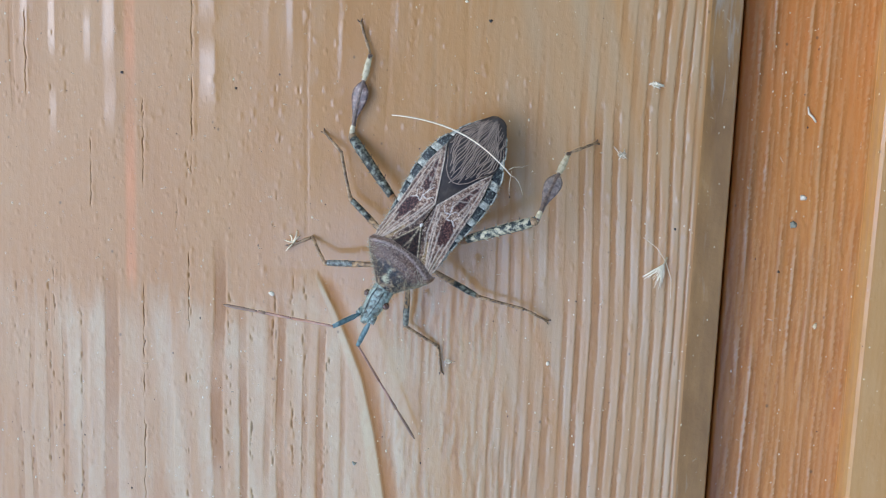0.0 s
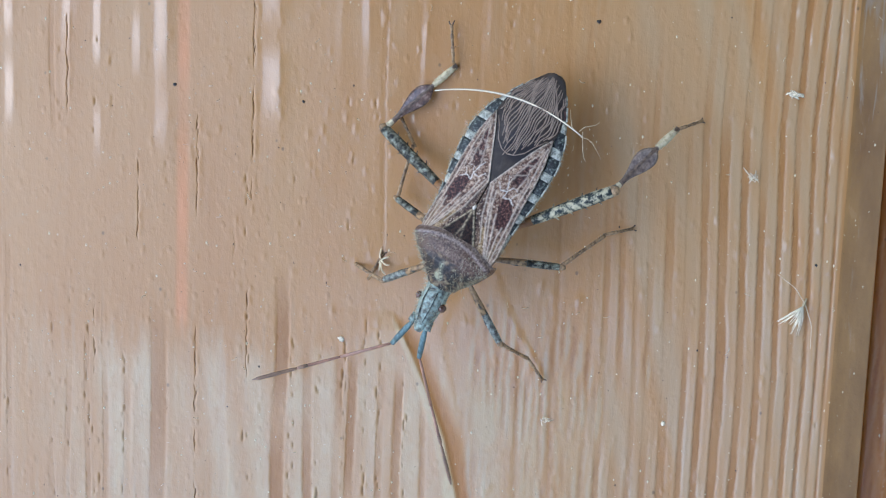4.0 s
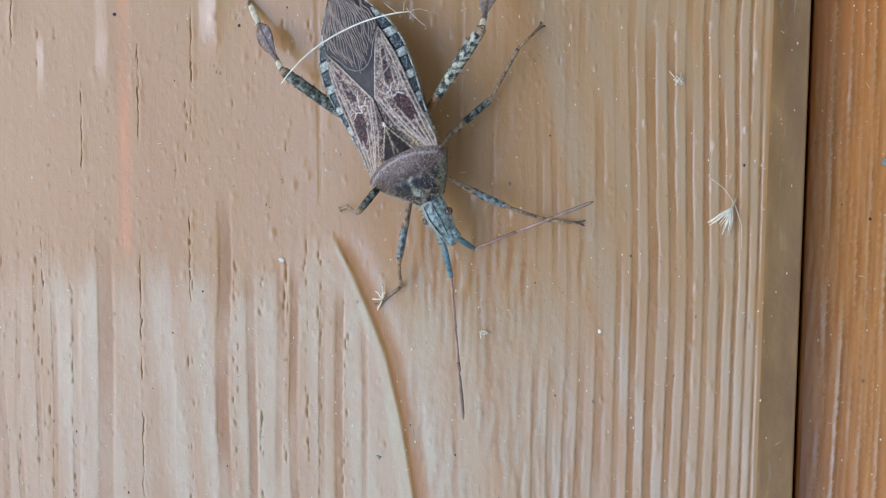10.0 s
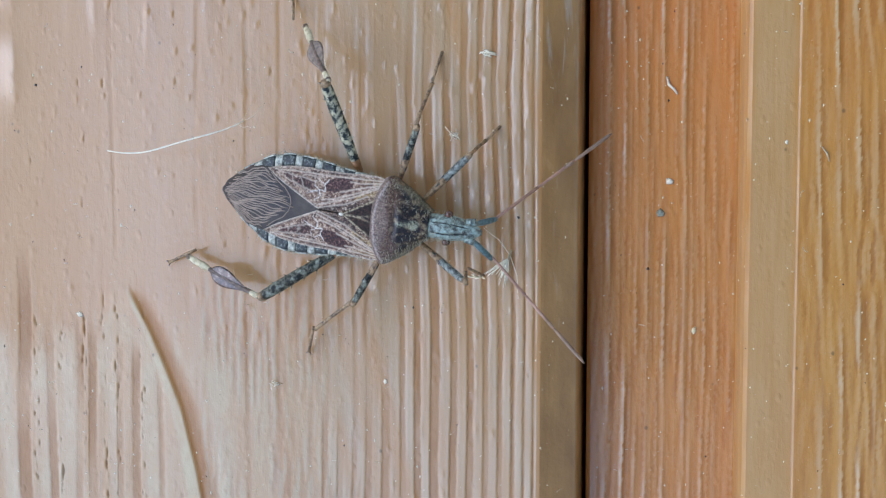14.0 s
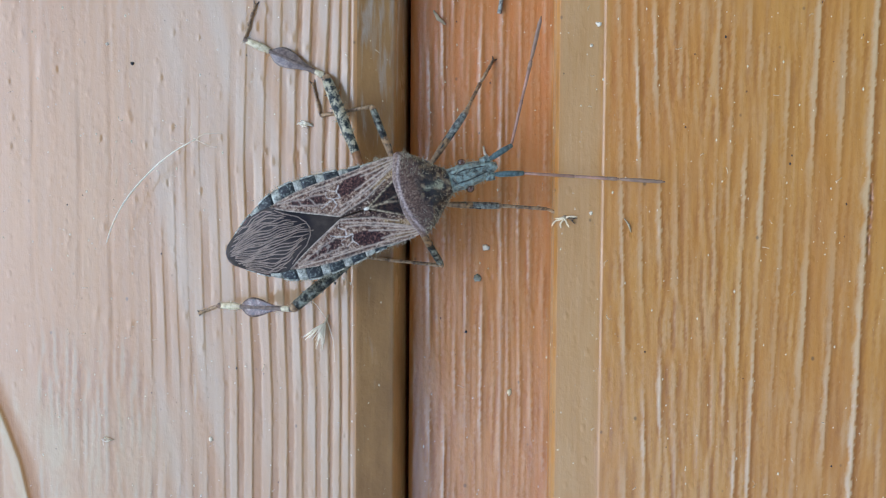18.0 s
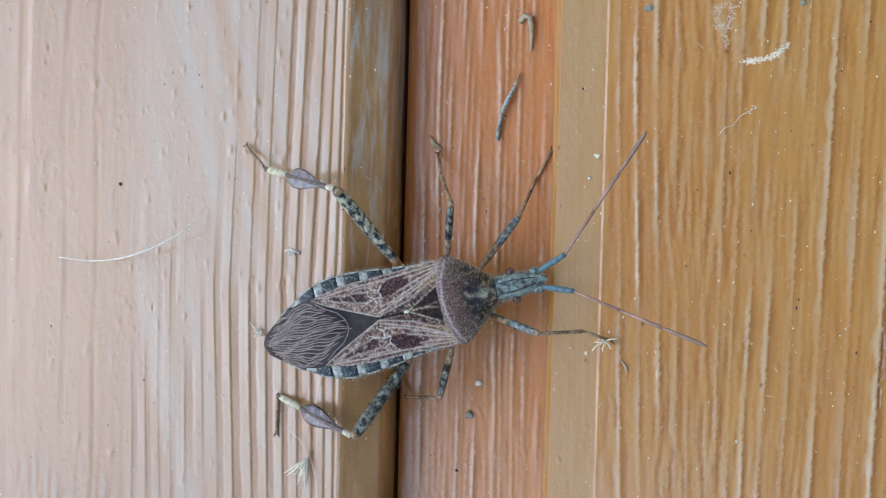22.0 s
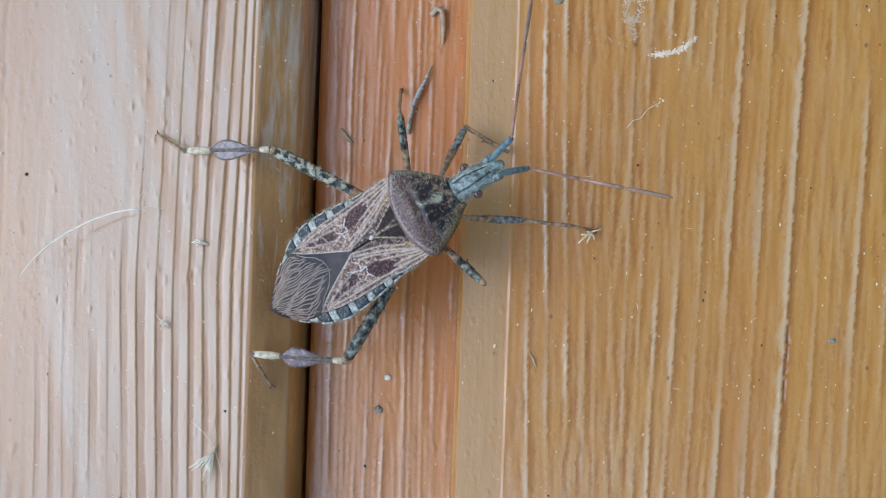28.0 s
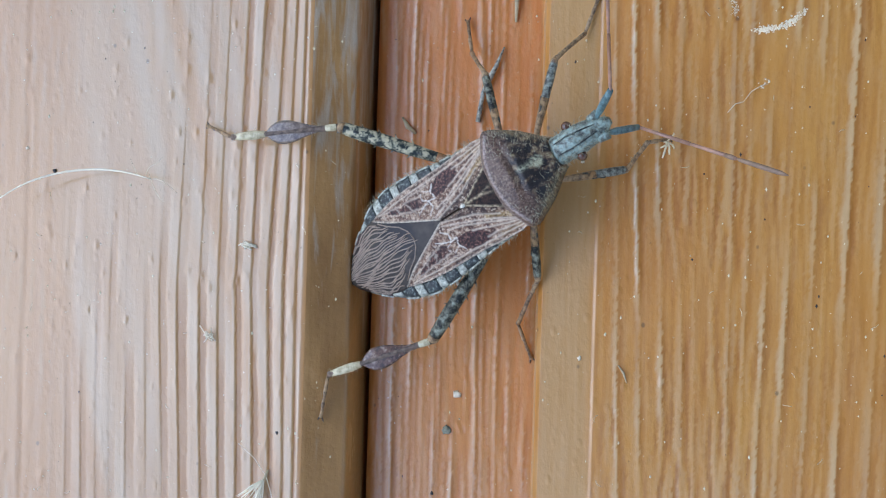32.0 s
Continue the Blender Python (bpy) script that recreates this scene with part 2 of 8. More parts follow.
def smoky_membrane():
    m = Mat("smoky_wing_membrane", 0.36, spec=0.2, coat=0.04, coat_rough=0.2)
    n = m.noise(0.6, 3.0, 0.6)
    col = m.ramp(n, [(0.3, (0.030, 0.022, 0.018)), (0.7, (0.075, 0.056, 0.044))])
    m.set("Base Color", m.mix(m.math("MULTIPLY", m.attr("calm"), 0.75), col, (0.016, 0.013, 0.016)))
    m.bump(m.noise(0.22, 2.0, 0.5, (3.0, 1, 1)), 0.03)
    return m.m


def scutellum_skin():
    m = Mat("dark_scutellum", 0.55, spec=0.2)
    n = m.noise(0.16, 4.0, 0.7)
    dark = m.ramp(n, [(0.45, (0.010, 0.005, 0.004)), (0.62, (0.055, 0.024, 0.014)), (0.74, (0.20, 0.12, 0.07))])
    m.set("Base Color", m.mix(m.math("MULTIPLY", m.attr("pale"), m.grey(n, 0.40, 0.56, 0.15, 0.9)), dark, (0.52, 0.40, 0.25)))
    m.bump(n, 0.05)
    return m.m


CORIUM = wing_leather()
WHITE_MARK = plain("white_tip", (0.785, 0.70, 0.56), 0.5, 0.12, 0.15)
MEMBRANE = smoky_membrane()
MEMBRANE_VEIN = plain("tan_membrane_vein", (0.32, 0.225, 0.16), 0.45, 0.25, 0.3)
PRONOTUM = shield_skin()
SCUTELLUM = scutellum_skin()
HEAD = speckled("blue_green_head", [(0.36, (0.030, 0.030, 0.022)), (0.45, (0.15, 0.165, 0.125)), (0.57, (0.33, 0.42, 0.35)), (0.70, (0.52, 0.62, 0.52))], 0.32, 0.5, 0.07, coat=0.4, coat_rough=0.3)
EYE = plain("brown_eye", (0.1061, 0.0423, 0.0219), 0.2, 0.2, 0.2, coat=0.5)
BAND_DARK = speckled("black_band", [(0.42, (0.008, 0.008, 0.008)), (0.54, (0.038, 0.042, 0.036)), (0.66, (0.24, 0.27, 0.22))], 0.17, 0.45)
BAND_RED = speckled("red_brown_band", [(0.42, (0.030, 0.010, 0.008)), (0.6, (0.15, 0.055, 0.035))], 0.17, 0.4, coat=0.3)
BAND_PALE = speckled("cream_green_band", [(0.36, (0.13, 0.125, 0.095)), (0.50, (0.40, 0.385, 0.30)), (0.66, (0.70, 0.67, 0.53))], 0.22, 0.5)
BELLY = plain("brown_belly", (0.1697, 0.08, 0.0329), 0.5, 0.3, 0.5)
LEG_MOTTLED = speckled("mottled_dark_leg", [(0.42, (0.013, 0.013, 0.009)), (0.50, (0.10, 0.090, 0.060)), (0.60, (0.25, 0.25, 0.18)), (0.72, (0.45, 0.48, 0.37))], 0.36, 0.5, 0.02, coat=0.06, coat_rough=0.25, spec=0.25)
LEG_SPOTTED = speckled("black_spotted_cream_leg", [(0.42, (0.015, 0.020, 0.018)), (0.47, (0.12, 0.12, 0.085)), (0.54, (0.45, 0.39, 0.25)), (0.7, (0.66, 0.56, 0.34))], 0.40, 0.5, 0.02, coat=0.08, coat_rough=0.25, spec=0.25)
LEG_DUSKY = speckled("dusky_leg", [(0.36, (0.060, 0.035, 0.024)), (0.6, (0.21, 0.135, 0.09))], 0.25, 0.5)
LEG_BLUE = speckled("blue_grey_leg", [(0.40, (0.042, 0.036, 0.026)), (0.50, (0.18, 0.185, 0.145)), (0.64, (0.36, 0.38, 0.31))], 0.26, 0.5, 0.02, coat=0.15, coat_rough=0.3)
LEG_ORANGE = plain("orange_leg_base", (0.2652, 0.1127, 0.0348), 0.45, 0.3, 0.4)
LEG_BROWN = speckled("brown_leg", [(0.36, (0.0955, 0.0517, 0.0256)), (0.6, (0.4455, 0.2728, 0.1315))], 0.25, 0.5)
LEG_PALE = speckled("cream_leg", [(0.36, (0.42, 0.32, 0.17)), (0.6, (0.74, 0.63, 0.40))], 0.3, 0.5)
LEAF_BROWN = speckled("brown_leaf_flare", [(0.38, (0.040, 0.017, 0.012)), (0.52, (0.16, 0.075, 0.048)), (0.68, (0.46, 0.34, 0.26))], 0.38, 0.38, coat=0.8, coat_rough=0.14)
LEAF_GREY = speckled("grey_brown_leaf_flare", [(0.36, (0.085, 0.048, 0.036)), (0.64, (0.30, 0.21, 0.155))], 0.3, 0.3, spec=0.6, coat=0.7, coat_rough=0.12)
CLAW = plain("dark_claw", (0.06, 0.04, 0.03), 0.5, 0.4, 0.2)
ANT_BLUE = speckled("blue_green_antenna_base", [(0.36, (0.045, 0.085, 0.085)), (0.62, (0.17, 0.275, 0.27))], 0.25, 0.5)
ANT_BROWN = plain("red_brown_antenna", (0.40, 0.20, 0.125), 0.4, 0.3, 0.5, coat=0.3)
ANT_DARK = plain("dusky_antenna_tip", (0.28, 0.165, 0.10), 0.5, 0.3, 0.5)
HAIR = plain("pale_hair", (0.50, 0.44, 0.29), 0.4, 0.15, 0.5)
LINT = plain("white_lint", (0.95, 0.82, 0.60), 0.6, 0.08, 0.3)
LINT_CREAM = plain("cream_lint", (0.88, 0.72, 0.46), 0.6, 0.15, 0.3)
CHIP = plain("white_flake", (0.88, 0.74, 0.52), 0.6, 0.12, 0.2)
PALE_DUST = plain("pale_dust", (0.86, 0.70, 0.44), 0.5, 0.25, 0.1)
DIRT = plain("dark_speck", (0.035, 0.028, 0.022), 0.7, 0.4, 0.1)
GREY_SPECK = plain("grey_green_speck", (0.30, 0.29, 0.20), 0.7, 0.4, 0.15)
EGG = plain("cream_egg", (0.88, 0.70, 0.40), 0.4, 0.12, 0.2)
DRIED = plain("dried_whitish_residue", (0.76, 0.62, 0.42), 0.6, 0.2, 0.2)
STRAW = plain("straw", (0.52, 0.40, 0.23), 0.6, 0.3, 0.4)

# ---- mesh helpers ----
MM = 0.001


def lay(v):
    """From a board's face (x across, y into it, z along it) to the deck: z along becomes y, and up is out of the face."""
    return (v[0], v[2], -v[1])


def link_mesh(name, verts, faces, material, parent=None, label="", smooth=True, scale=MM, laid=False):
    me = bpy.data.meshes.new(name)
    if laid:
        verts = [lay(v) for v in verts]
    me.from_pydata([(x * scale, y * scale, z * scale) for x, y, z in verts], [], faces)
    me.update()
    if smooth:
        me.shade_smooth()
    for mat in material if isinstance(material, (list, tuple)) else (material,):
        me.materials.append(mat)
    ob = new(name, me)
    if parent:
        ob.parent = parent
    if label:
        ob["label"] = label
    return ob


def part(name, bm, material, parent, label="", laid=False):
    """Links a bmesh, drawn in millimetres, as one mesh object under a thing or a part."""
    if laid:
        for v in bm.verts:
            v.co = lay(v.co)
    bmesh.ops.scale(bm, vec=(MM, MM, MM), verts=bm.verts)
    bmesh.ops.recalc_face_normals(bm, faces=bm.faces)
    me = bpy.data.meshes.new(name)
    bm.to_mesh(me)
    bm.free()
    me.shade_smooth()
    me.materials.append(material)
    ob = new(name, me)
    if parent:
        ob.parent = parent
    if label:
        ob["label"] = label
    return ob


def tube(points, radii, n=8, flat=1.0, cap=True, bm=None):
    """A tapered tube through points (mm); flat squeezes it along its own up axis."""
    bm = bm or bmesh.new()
    pts = [Vector(p) for p in points]
    rings = []
    up = Vector((0, 0, 1))
    for i, p in enumerate(pts):
        d = (pts[min(i + 1, len(pts) - 1)] - pts[max(i - 1, 0)]).normalized()
        side = up.cross(d)
        side = side.normalized() if side.length > 1e-4 else Vector((0, 1, 0))
        top = d.cross(side).normalized()
        r = radii[i] if isinstance(radii, (list, tuple)) else radii
        rw, rh = r if isinstance(r, tuple) else (r, r * flat)
        rings.append([bm.verts.new(p + side * (rw * math.cos(2 * math.pi * k / n)) + top * (rh * math.sin(2 * math.pi * k / n))) for k in range(n)])
    for a, b in zip(rings, rings[1:]):
        for k in range(n):
            bm.faces.new((a[k], a[(k + 1) % n], b[(k + 1) % n], b[k]))
    if cap:
        bm.faces.new(rings[0][::-1])
        bm.faces.new(rings[-1])
    return bm


def wave(seed, count=6, low=0.02, high=0.2):
    """A smooth random function of one number, about -1 to 1."""
    rng = np.random.RandomState(seed)
    f = rng.uniform(low, high, count)
    p = rng.uniform(0, 2 * np.pi, count)
    a = rng.uniform(0.4, 1.0, count)
    a /= a.sum()
    return lambda v: sum(a[i] * np.sin(2 * np.pi * f[i] * v + p[i]) for i in range(count)) * 1.6


# ---- the boarded deck: two boards meet at a chamfered groove ----
PROFILE_X = (-130.0, 1.85, 2.08, 2.8, 3.92, 4.06, 4.12)
PROFILE_Y = (0.0, 0.0, 0.06, 0.36, 0.92, 1.05, 1.6)
RIGHT_X = (4.44, 4.70, 13.85, 14.0, 14.12, 14.30, 14.55, 17.3, 17.42, 150.0)
RIGHT_Y = (3.95, 3.87, 3.85, 3.30, 2.40, 1.88, 1.66, 1.54, 1.50, 1.50)

# hard late wood stands as low lands near the board's edge; the early wood between them is washed out to furrows: left wall, width
LANDS = (-13.3, -12.42, -11.42, -10.45, -9.62, -8.57, -7.34, -6.40, -5.36, -4.09, -3.03, -2.00, -1.08, -0.21, 0.54, 1.14, 1.75)
LEFT_FURROWS = tuple((p + 0.24, (q - p) * 0.62 - 0.22) for p, q in zip(LANDS, LANDS[1:]))
# dark bands of late wood that lie almost flush: middle, width, from and to along the board, strength
LEFT_BANDS = ((-57.0, 0.5, -40, 60, 0.5), (-53.4, 0.42, -40, 60, 0.7), (-52.3, 0.3, -40, 2, 0.45), (-48.9, 0.28, 6, 60, 0.5), (-39.9, 0.72, -6, 60, 0.2), (-41.5, 1.05, -40, -2, 0.8),
              (-43.7, 0.4, -40, -7, 0.55), (-45.3, 0.32, -40, -2, 0.5), (-46.5, 0.3, -40, -4, 0.5), (-48.0, 0.35, -40, -6, 0.5), (-49.2, 0.42, -40, -8, 0.6), (-37.5, 1.7, -40, -12, 0.35), (-33.0, 0.85, -40, 1, 0.95), (-31.1, 0.55, -40, -4, 0.85), (-29.1, 0.42, -40, -4, 0.6),
              (-28.05, 0.5, -40, -4, 0.85), (-26.2, 0.36, -40, -5, 0.6), (-24.9, 0.5, -40, -5.5, 0.95), (-23.4, 0.3, -40, -6, 0.6), (-20.6, 0.22, 0, 60, 0.35), (-17.2, 0.3, -40, 60, 0.4),
              (-15.0, 0.22, -40, 60, 0.4), (-26.4, 0.2, -2, 60, 0.35))
# smooth swellings of the varnish that lean towards the light: middle, width, from, to
LEFT_SWELLS = ((-48.1, 0.55, 5.5, 60), (-45.9, 0.5, 3, 60), (-43.2, 0.5, 8, 60), (-41.5, 0.85, 1, 60), (-34.0, 1.15, 4.5, 60), (-27.8, 0.5, 8, 60), (-47.5, 0.3, 12, 60), (-29.6, 0.45, 10, 60),
               (-52.2, 0.6, 3, 60), (-24.1, 0.4, 6, 60), (-20.0, 0.35, 9, 60), (-31.5, 0.3, -12, -4), (-36.6, 0.4, -20, -8), (-43.5, 0.5, -20, -7))
# raised grain on the second board: right-hand edge, width of its slope, strength
RIGHT_RIDGES = ((5.75, 0.3, 1.0), (6.75, 0.35, 1.1), (7.5, 0.3, 0.6), (8.2, 0.3, 0.75), (9.25, 0.35, 0.9), (10.6, 0.35, 0.9), (11.0, 0.3, 0.55), (11.8, 0.3, 0.7), (12.6, 0.3, 0.55), (13.4, 0.25, 0.6),
                (18.45, 0.45, 0.75), (19.55, 0.5, 1.0), (20.75, 0.55, 0.95), (21.8, 0.4, 0.5), (22.5, 0.3, 0.35), (23.4, 0.35, 0.4), (24.3, 0.45, 0.55), (25.1, 0.4, 0.6),
                (26.05, 0.55, 0.9), (27.15, 0.6, 0.95), (28.4, 0.5, 0.6), (30.0, 0.75, 0.9), (31.6, 0.8, 0.75), (33.35, 0.8, 1.5), (34.9, 0.5, 0.45), (36.2, 0.4, 0.3), (37.0, 0.7, 0.95), (38.6, 0.5, 0.5),
                (40.1, 0.6, 0.8), (41.6, 0.5, 0.5), (43.2, 0.7, 0.9), (45.5, 0.6, 0.6), (48.0, 0.7, 0.8))


CRACKS = ((-38.9, 9.5, 2.0), (-36.3, 2.2, -0.2), (-35.35, -1.8, -8.0), (-46.1, -3.4, -8.4), (-35.15, 20, 4.0), (-38.9, -4.5, -14), (-38.85, -14.5, -23.0), (-48.0, 17, 9), (-43.0, 6.5, 1.0))


# lines of open pores on the first board's lower half, which is painted paler as reflected sky
PIT_LINES = (-53.9, -52.5, -49.05, -47.95, -46.65, -45.55, -43.9, -35.3, -32.2, -30.35, -28.6, -27.15, -26.3, -24.5)


def split_line(z):
    """Where the torn grain runs down the first board."""
    return np.interp(-z, (2.9, 5.4, 8.0, 10.5, 15.0, 19.7, 30.0, 60.0), (-25.45, -24.1, -22.95, -21.93, -20.82, -20.0, -18.6, -16.5))


def ease(v):
    v = np.clip(v, 0, 1)
    return v * v * (3 - 2 * v)


def warp(X, Z, seed):
    """How the grain wanders sideways on its way along the board."""
    return (0.20 * wave(seed + 50, 5, 0.004, 0.03)(Z) + 0.08 * wave(seed + 51, 5, 0.01, 0.06)(Z + 3.0 * X)
            + 0.014 * wave(seed + 52, 6, 0.1, 0.5)(Z + 7.0 * X) + 0.05 * wave(seed + 53, 8, 0.5, 1.6)(Z + 11.0 * X) + 0.045 * wave(seed + 54, 9, 1.4, 3.4)(Z + 17.0 * X))


def ripple(U, Z, seed):
    """Short, fine waves of hard fibres, about -1 to 1."""
    return sum(wave(seed + 500 + k, 8, 0.7, 2.6)(U + 0.05 * wave(seed + 540 + k, 4, 0.1, 0.5)(Z)) * wave(seed + 700 + k, 6, 0.02, 0.22)(Z) for k in range(5)) * 0.6


def pores(X, Z, H, dark, spots, deep=0.22):
    for px, pz, ln, dp in spots:
        c0, c1 = np.searchsorted(X[0], (px - 0.4, px + 0.4))
        r0, r1 = np.searchsorted(Z[:, 0], (pz - ln * 2, pz + ln * 2))
        if c1 - c0 < 3 or r1 - r0 < 2:
            continue
        m = np.exp(-((X[r0:r1, c0:c1] - px) / 0.07) ** 2 - ((Z[r0:r1, c0:c1] - pz) / ln) ** 4)
        rim = np.exp(-((X[r0:r1, c0:c1] - px + 0.2) / 0.12) ** 2 - ((Z[r0:r1, c0:c1] - pz) / ln) ** 4)
        H[r0:r1, c0:c1] += 0.5 * dp * rim - dp * m
        dark[r0:r1, c0:c1] = np.maximum(dark[r0:r1, c0:c1], deep * m)


def left_relief(X, Z, seed):
    """Heights over the planed face (mm) and the masks of bands, cracks with painted wall shade, pale wood with painted
    sheen, gloss, ripple and red stain.
    """
    rng = np.random.RandomState(seed)
    lean = np.interp(X, (-14, -7, -1, 1.8), (0.0, -0.036, -0.03, 0.0))
    back_lean = np.interp(X, (-14, -7, 0.0, 1.8), (0.0, 0.05, 0.05, 0.0))
    U = X - 0.7 * warp(X, Z, seed) * np.interp(X, (0.5, 1.8), (1.0, 0.3)) - lean * (np.maximum(Z, -5.0) + 5.0) - back_lean * np.maximum(Z - 10.0, 0.0)
    H, band_shade, crack_shade, pale, gloss, red = (np.zeros_like(X) for _ in range(6))
    for k, (x, w) in enumerate(LEFT_FURROWS):
        on = np.clip(0.9 + 0.5 * wave(seed + 300 + k, 6, 0.012, 0.09)(Z), 0.5, 1.0)
        if x < -2.2:
            on = on * np.clip(1.1 - (Z - 4.0) / 16.0, 0.12 if x < -4.2 or x > -3 else 0.5, 1.0)
        if x < -6.5:
            on = on * np.clip(0.6 + 0.9 * wave(seed + 340 + k, 5, 0.02, 0.08)(Z) - (0.03 if x > -13 else 0.07) * (Z + 4), 0.0 if x < -13 else 0.03, 1) * (0.75 if x > -13 else 0.6)
        wz = w * (1 + 0.10 * wave(seed + 360 + k, 6, 0.03, 0.3)(Z))
        u = U - x
        m = ease(u / 0.07) * ease((wz + 0.10 - u) / 0.12)
        gap = (LEFT_FURROWS[k + 1][0] if k + 1 < len(LEFT_FURROWS) else 1.9) - x
        tall = min(0.036, 0.09 * (gap - w)) * (1.0 if x > -8 else 0.55)
        H -= 0.010 * on * m
        H += tall * on * np.clip((u - wz - 0.02) / np.maximum(gap - wz - 0.02, 0.15), 0, 1) ** 0.6 * ease((gap + 0.06 - u) / 0.08)
        # lips: raised edges, their highlight painted as pale colour
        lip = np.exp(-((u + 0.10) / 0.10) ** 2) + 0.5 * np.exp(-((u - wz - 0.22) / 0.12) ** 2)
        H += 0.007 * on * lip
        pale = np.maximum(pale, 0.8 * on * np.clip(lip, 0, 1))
        band_shade = np.maximum(band_shade, 0.72 * on * m)
        # shade at each furrow's left wall, painted as a thin dark line
        crack_shade = np.maximum(crack_shade, 0.40 * on * np.exp(-((u - 0.08) / 0.06) ** 2) * np.clip(0.5 + wave(seed + 380 + k, 6, 0.1, 0.6)(Z), 0, 1))
    # lands: pale hard wood with sky sheen painted in
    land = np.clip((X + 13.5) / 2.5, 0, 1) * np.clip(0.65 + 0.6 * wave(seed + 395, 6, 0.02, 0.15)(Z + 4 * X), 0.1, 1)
    pale = np.maximum(pale, 0.8 * land * (1 - band_shade))
    for k, (x, w, za, zb, st) in enumerate(LEFT_BANDS):
        V = X - 0.22 * wave(seed + 400 + k, 5, 0.01, 0.06)(Z) - 0.03 * wave(seed + 420 + k, 6, 0.3, 1.2)(Z)
        m = ease((w * 0.5 + 0.10 - np.abs(V - x)) / 0.12) * ease((Z - za) / 3.0) * ease((zb - Z) / 3.0) * np.clip(0.8 + 0.4 * wave(seed + 440 + k, 5, 0.02, 0.12)(Z), 0, 1)
        band_shade = np.maximum(band_shade, st * m)
        H -= 0.030 * st * m
    for k, (x, w, za, zb) in enumerate(LEFT_SWELLS):
        v = (X - x - 0.06 * wave(seed + 460 + k, 5, 0.03, 0.2)(Z)) / w + 0.5
        m = ease((Z - za) / 9.0) * ease((zb - Z) / 5.0) * np.clip(0.75 + 0.6 * wave(seed + 480 + k, 5, 0.02, 0.2)(Z), 0.1, 1)
        H += 0.062 * w * m * np.where(v < 0, 0, np.where(v < 1, ease(np.clip(v, 0, 1)) * 0.6 + 0.4 * v, np.exp(-np.maximum(v - 1, 0) * w / 0.5)))
        gloss = np.maximum(gloss, m * ease((0.62 - np.abs(v - 0.5)) / 0.15))
    soft = 0.10 + 0.90 * np.clip((X + 21.0) / 1.5, 0, 1) * np.clip((-8.0 - X) / 2.0, 0, 1) * np.clip(0.6 + wave(seed + 980, 5, 0.02, 0.1)(Z + 2 * X), 0, 1)
    soft *= 0.15 + 0.85 * np.clip((-1.0 - Z) / 4.0, 0, 1)
    rip = ripple(U, Z, seed) * soft
    H += 0.012 * rip
    # long low waves and bumps under the varnish
    H += 0.005 * wave(seed + 990, 6, 0.1, 0.5)(X + 0.05 * Z) * wave(seed + 991, 6, 0.03, 0.2)(Z) + 0.0035 * wave(seed + 992, 8, 0.4, 1.4)(X) * wave(seed + 993, 8, 0.3, 0.9)(Z)
    # the torn sliver: a pale wedge to one side of the split, orange wood with painted shadow to the other
    s = X - split_line(Z)
    on = np.clip((-2.6 - Z) / 1.2, 0, 1)
    wide = np.interp(-Z, (2.6, 6.0, 14.0, 30.0), (0.3, 0.7, 1.2, 1.7))
    wedge = on * ease((0.05 - s) / 0.10) * ease((s + wide) / (0.45 * wide))
    keep = 1 - wedge
    H, band_shade = H * (1 - 0.8 * wedge), band_shade * keep
    H += on * np.where(s < 0, 0.09 * np.exp(np.minimum(s, 0) / 2.4), 0.09 * np.exp(-np.maximum(s, 0) / 0.10) - 0.03 * np.exp(-((s - 0.9) / 0.8) ** 2) * ease(s / 0.3))
    split_shade = on * ease(s / 0.08) * ease((1.45 - s) / 0.9)
    band_shade = np.maximum(band_shade, 0.62 * split_shade)
    red = np.maximum(red, 0.95 * np.exp(-((X + 39.9) / 0.42) ** 4) * ease((Z + 6.0) / 3.0) * np.clip(0.7 + 0.5 * wave(seed + 965, 5, 0.03, 0.2)(Z), 0, 1))
    red = np.maximum(red, 0.32 * split_shade * (0.75 + 0.25 * wave(seed + 970, 5, 0.03, 0.2)(Z)))
    # the sky's reflection on the lower part, painted as a patchy pale zone
    edge = -4.2 + 1.6 * wave(seed + 900, 8, 0.02, 0.3)(X) + 0.8 * wave(seed + 901, 8, 0.3, 1.2)(X)
    patchy = 0.7 * wave(seed + 905, 6, 0.05, 0.3)(X + 0.7 * Z) * wave(seed + 906, 6, 0.05, 0.3)(Z - 0.3 * X)
    sheen_zone = ease((edge - Z + 2.0 * patchy) / 4.0) * np.clip((-8.0 - X) / 9.0, 0, 1) * np.clip(0.75 + 0.5 * wave(seed + 903, 6, 0.05, 0.4)(X + 0.1 * Z), 0.2, 1)
    sheen_zone *= np.clip((X + 52) / 8, 0.3, 1) * (1 - split_shade)
    worn_sheen = np.maximum(0.62 * sheen_zone * (1 - 0.85 * np.clip(1.3 * band_shade, 0, 1)), 0.95 * wedge)
    for cx, za, zb in CRACKS:
        c = cx + 0.07 * wave(int(abs(cx) * 10), 6, 0.2, 0.9)(Z) + 0.05 * wave(int(abs(cx) * 10) + 3, 6, 1.0, 3.0)(Z)
        thin = np.clip(0.55 + 1.1 * wave(int(abs(cx) * 10) + 7, 8, 0.06, 0.5)(Z), 0, 1) * np.clip(0.8 + 0.5 * wave(int(abs(cx) * 10) + 9, 6, 0.8, 2.2)(Z), 0.2, 1)
        m = np.exp(-((X - c) / 0.036) ** 2) * np.clip((za - Z) / 0.5, 0, 1) * np.clip((Z - zb) / 0.5, 0, 1) * thin
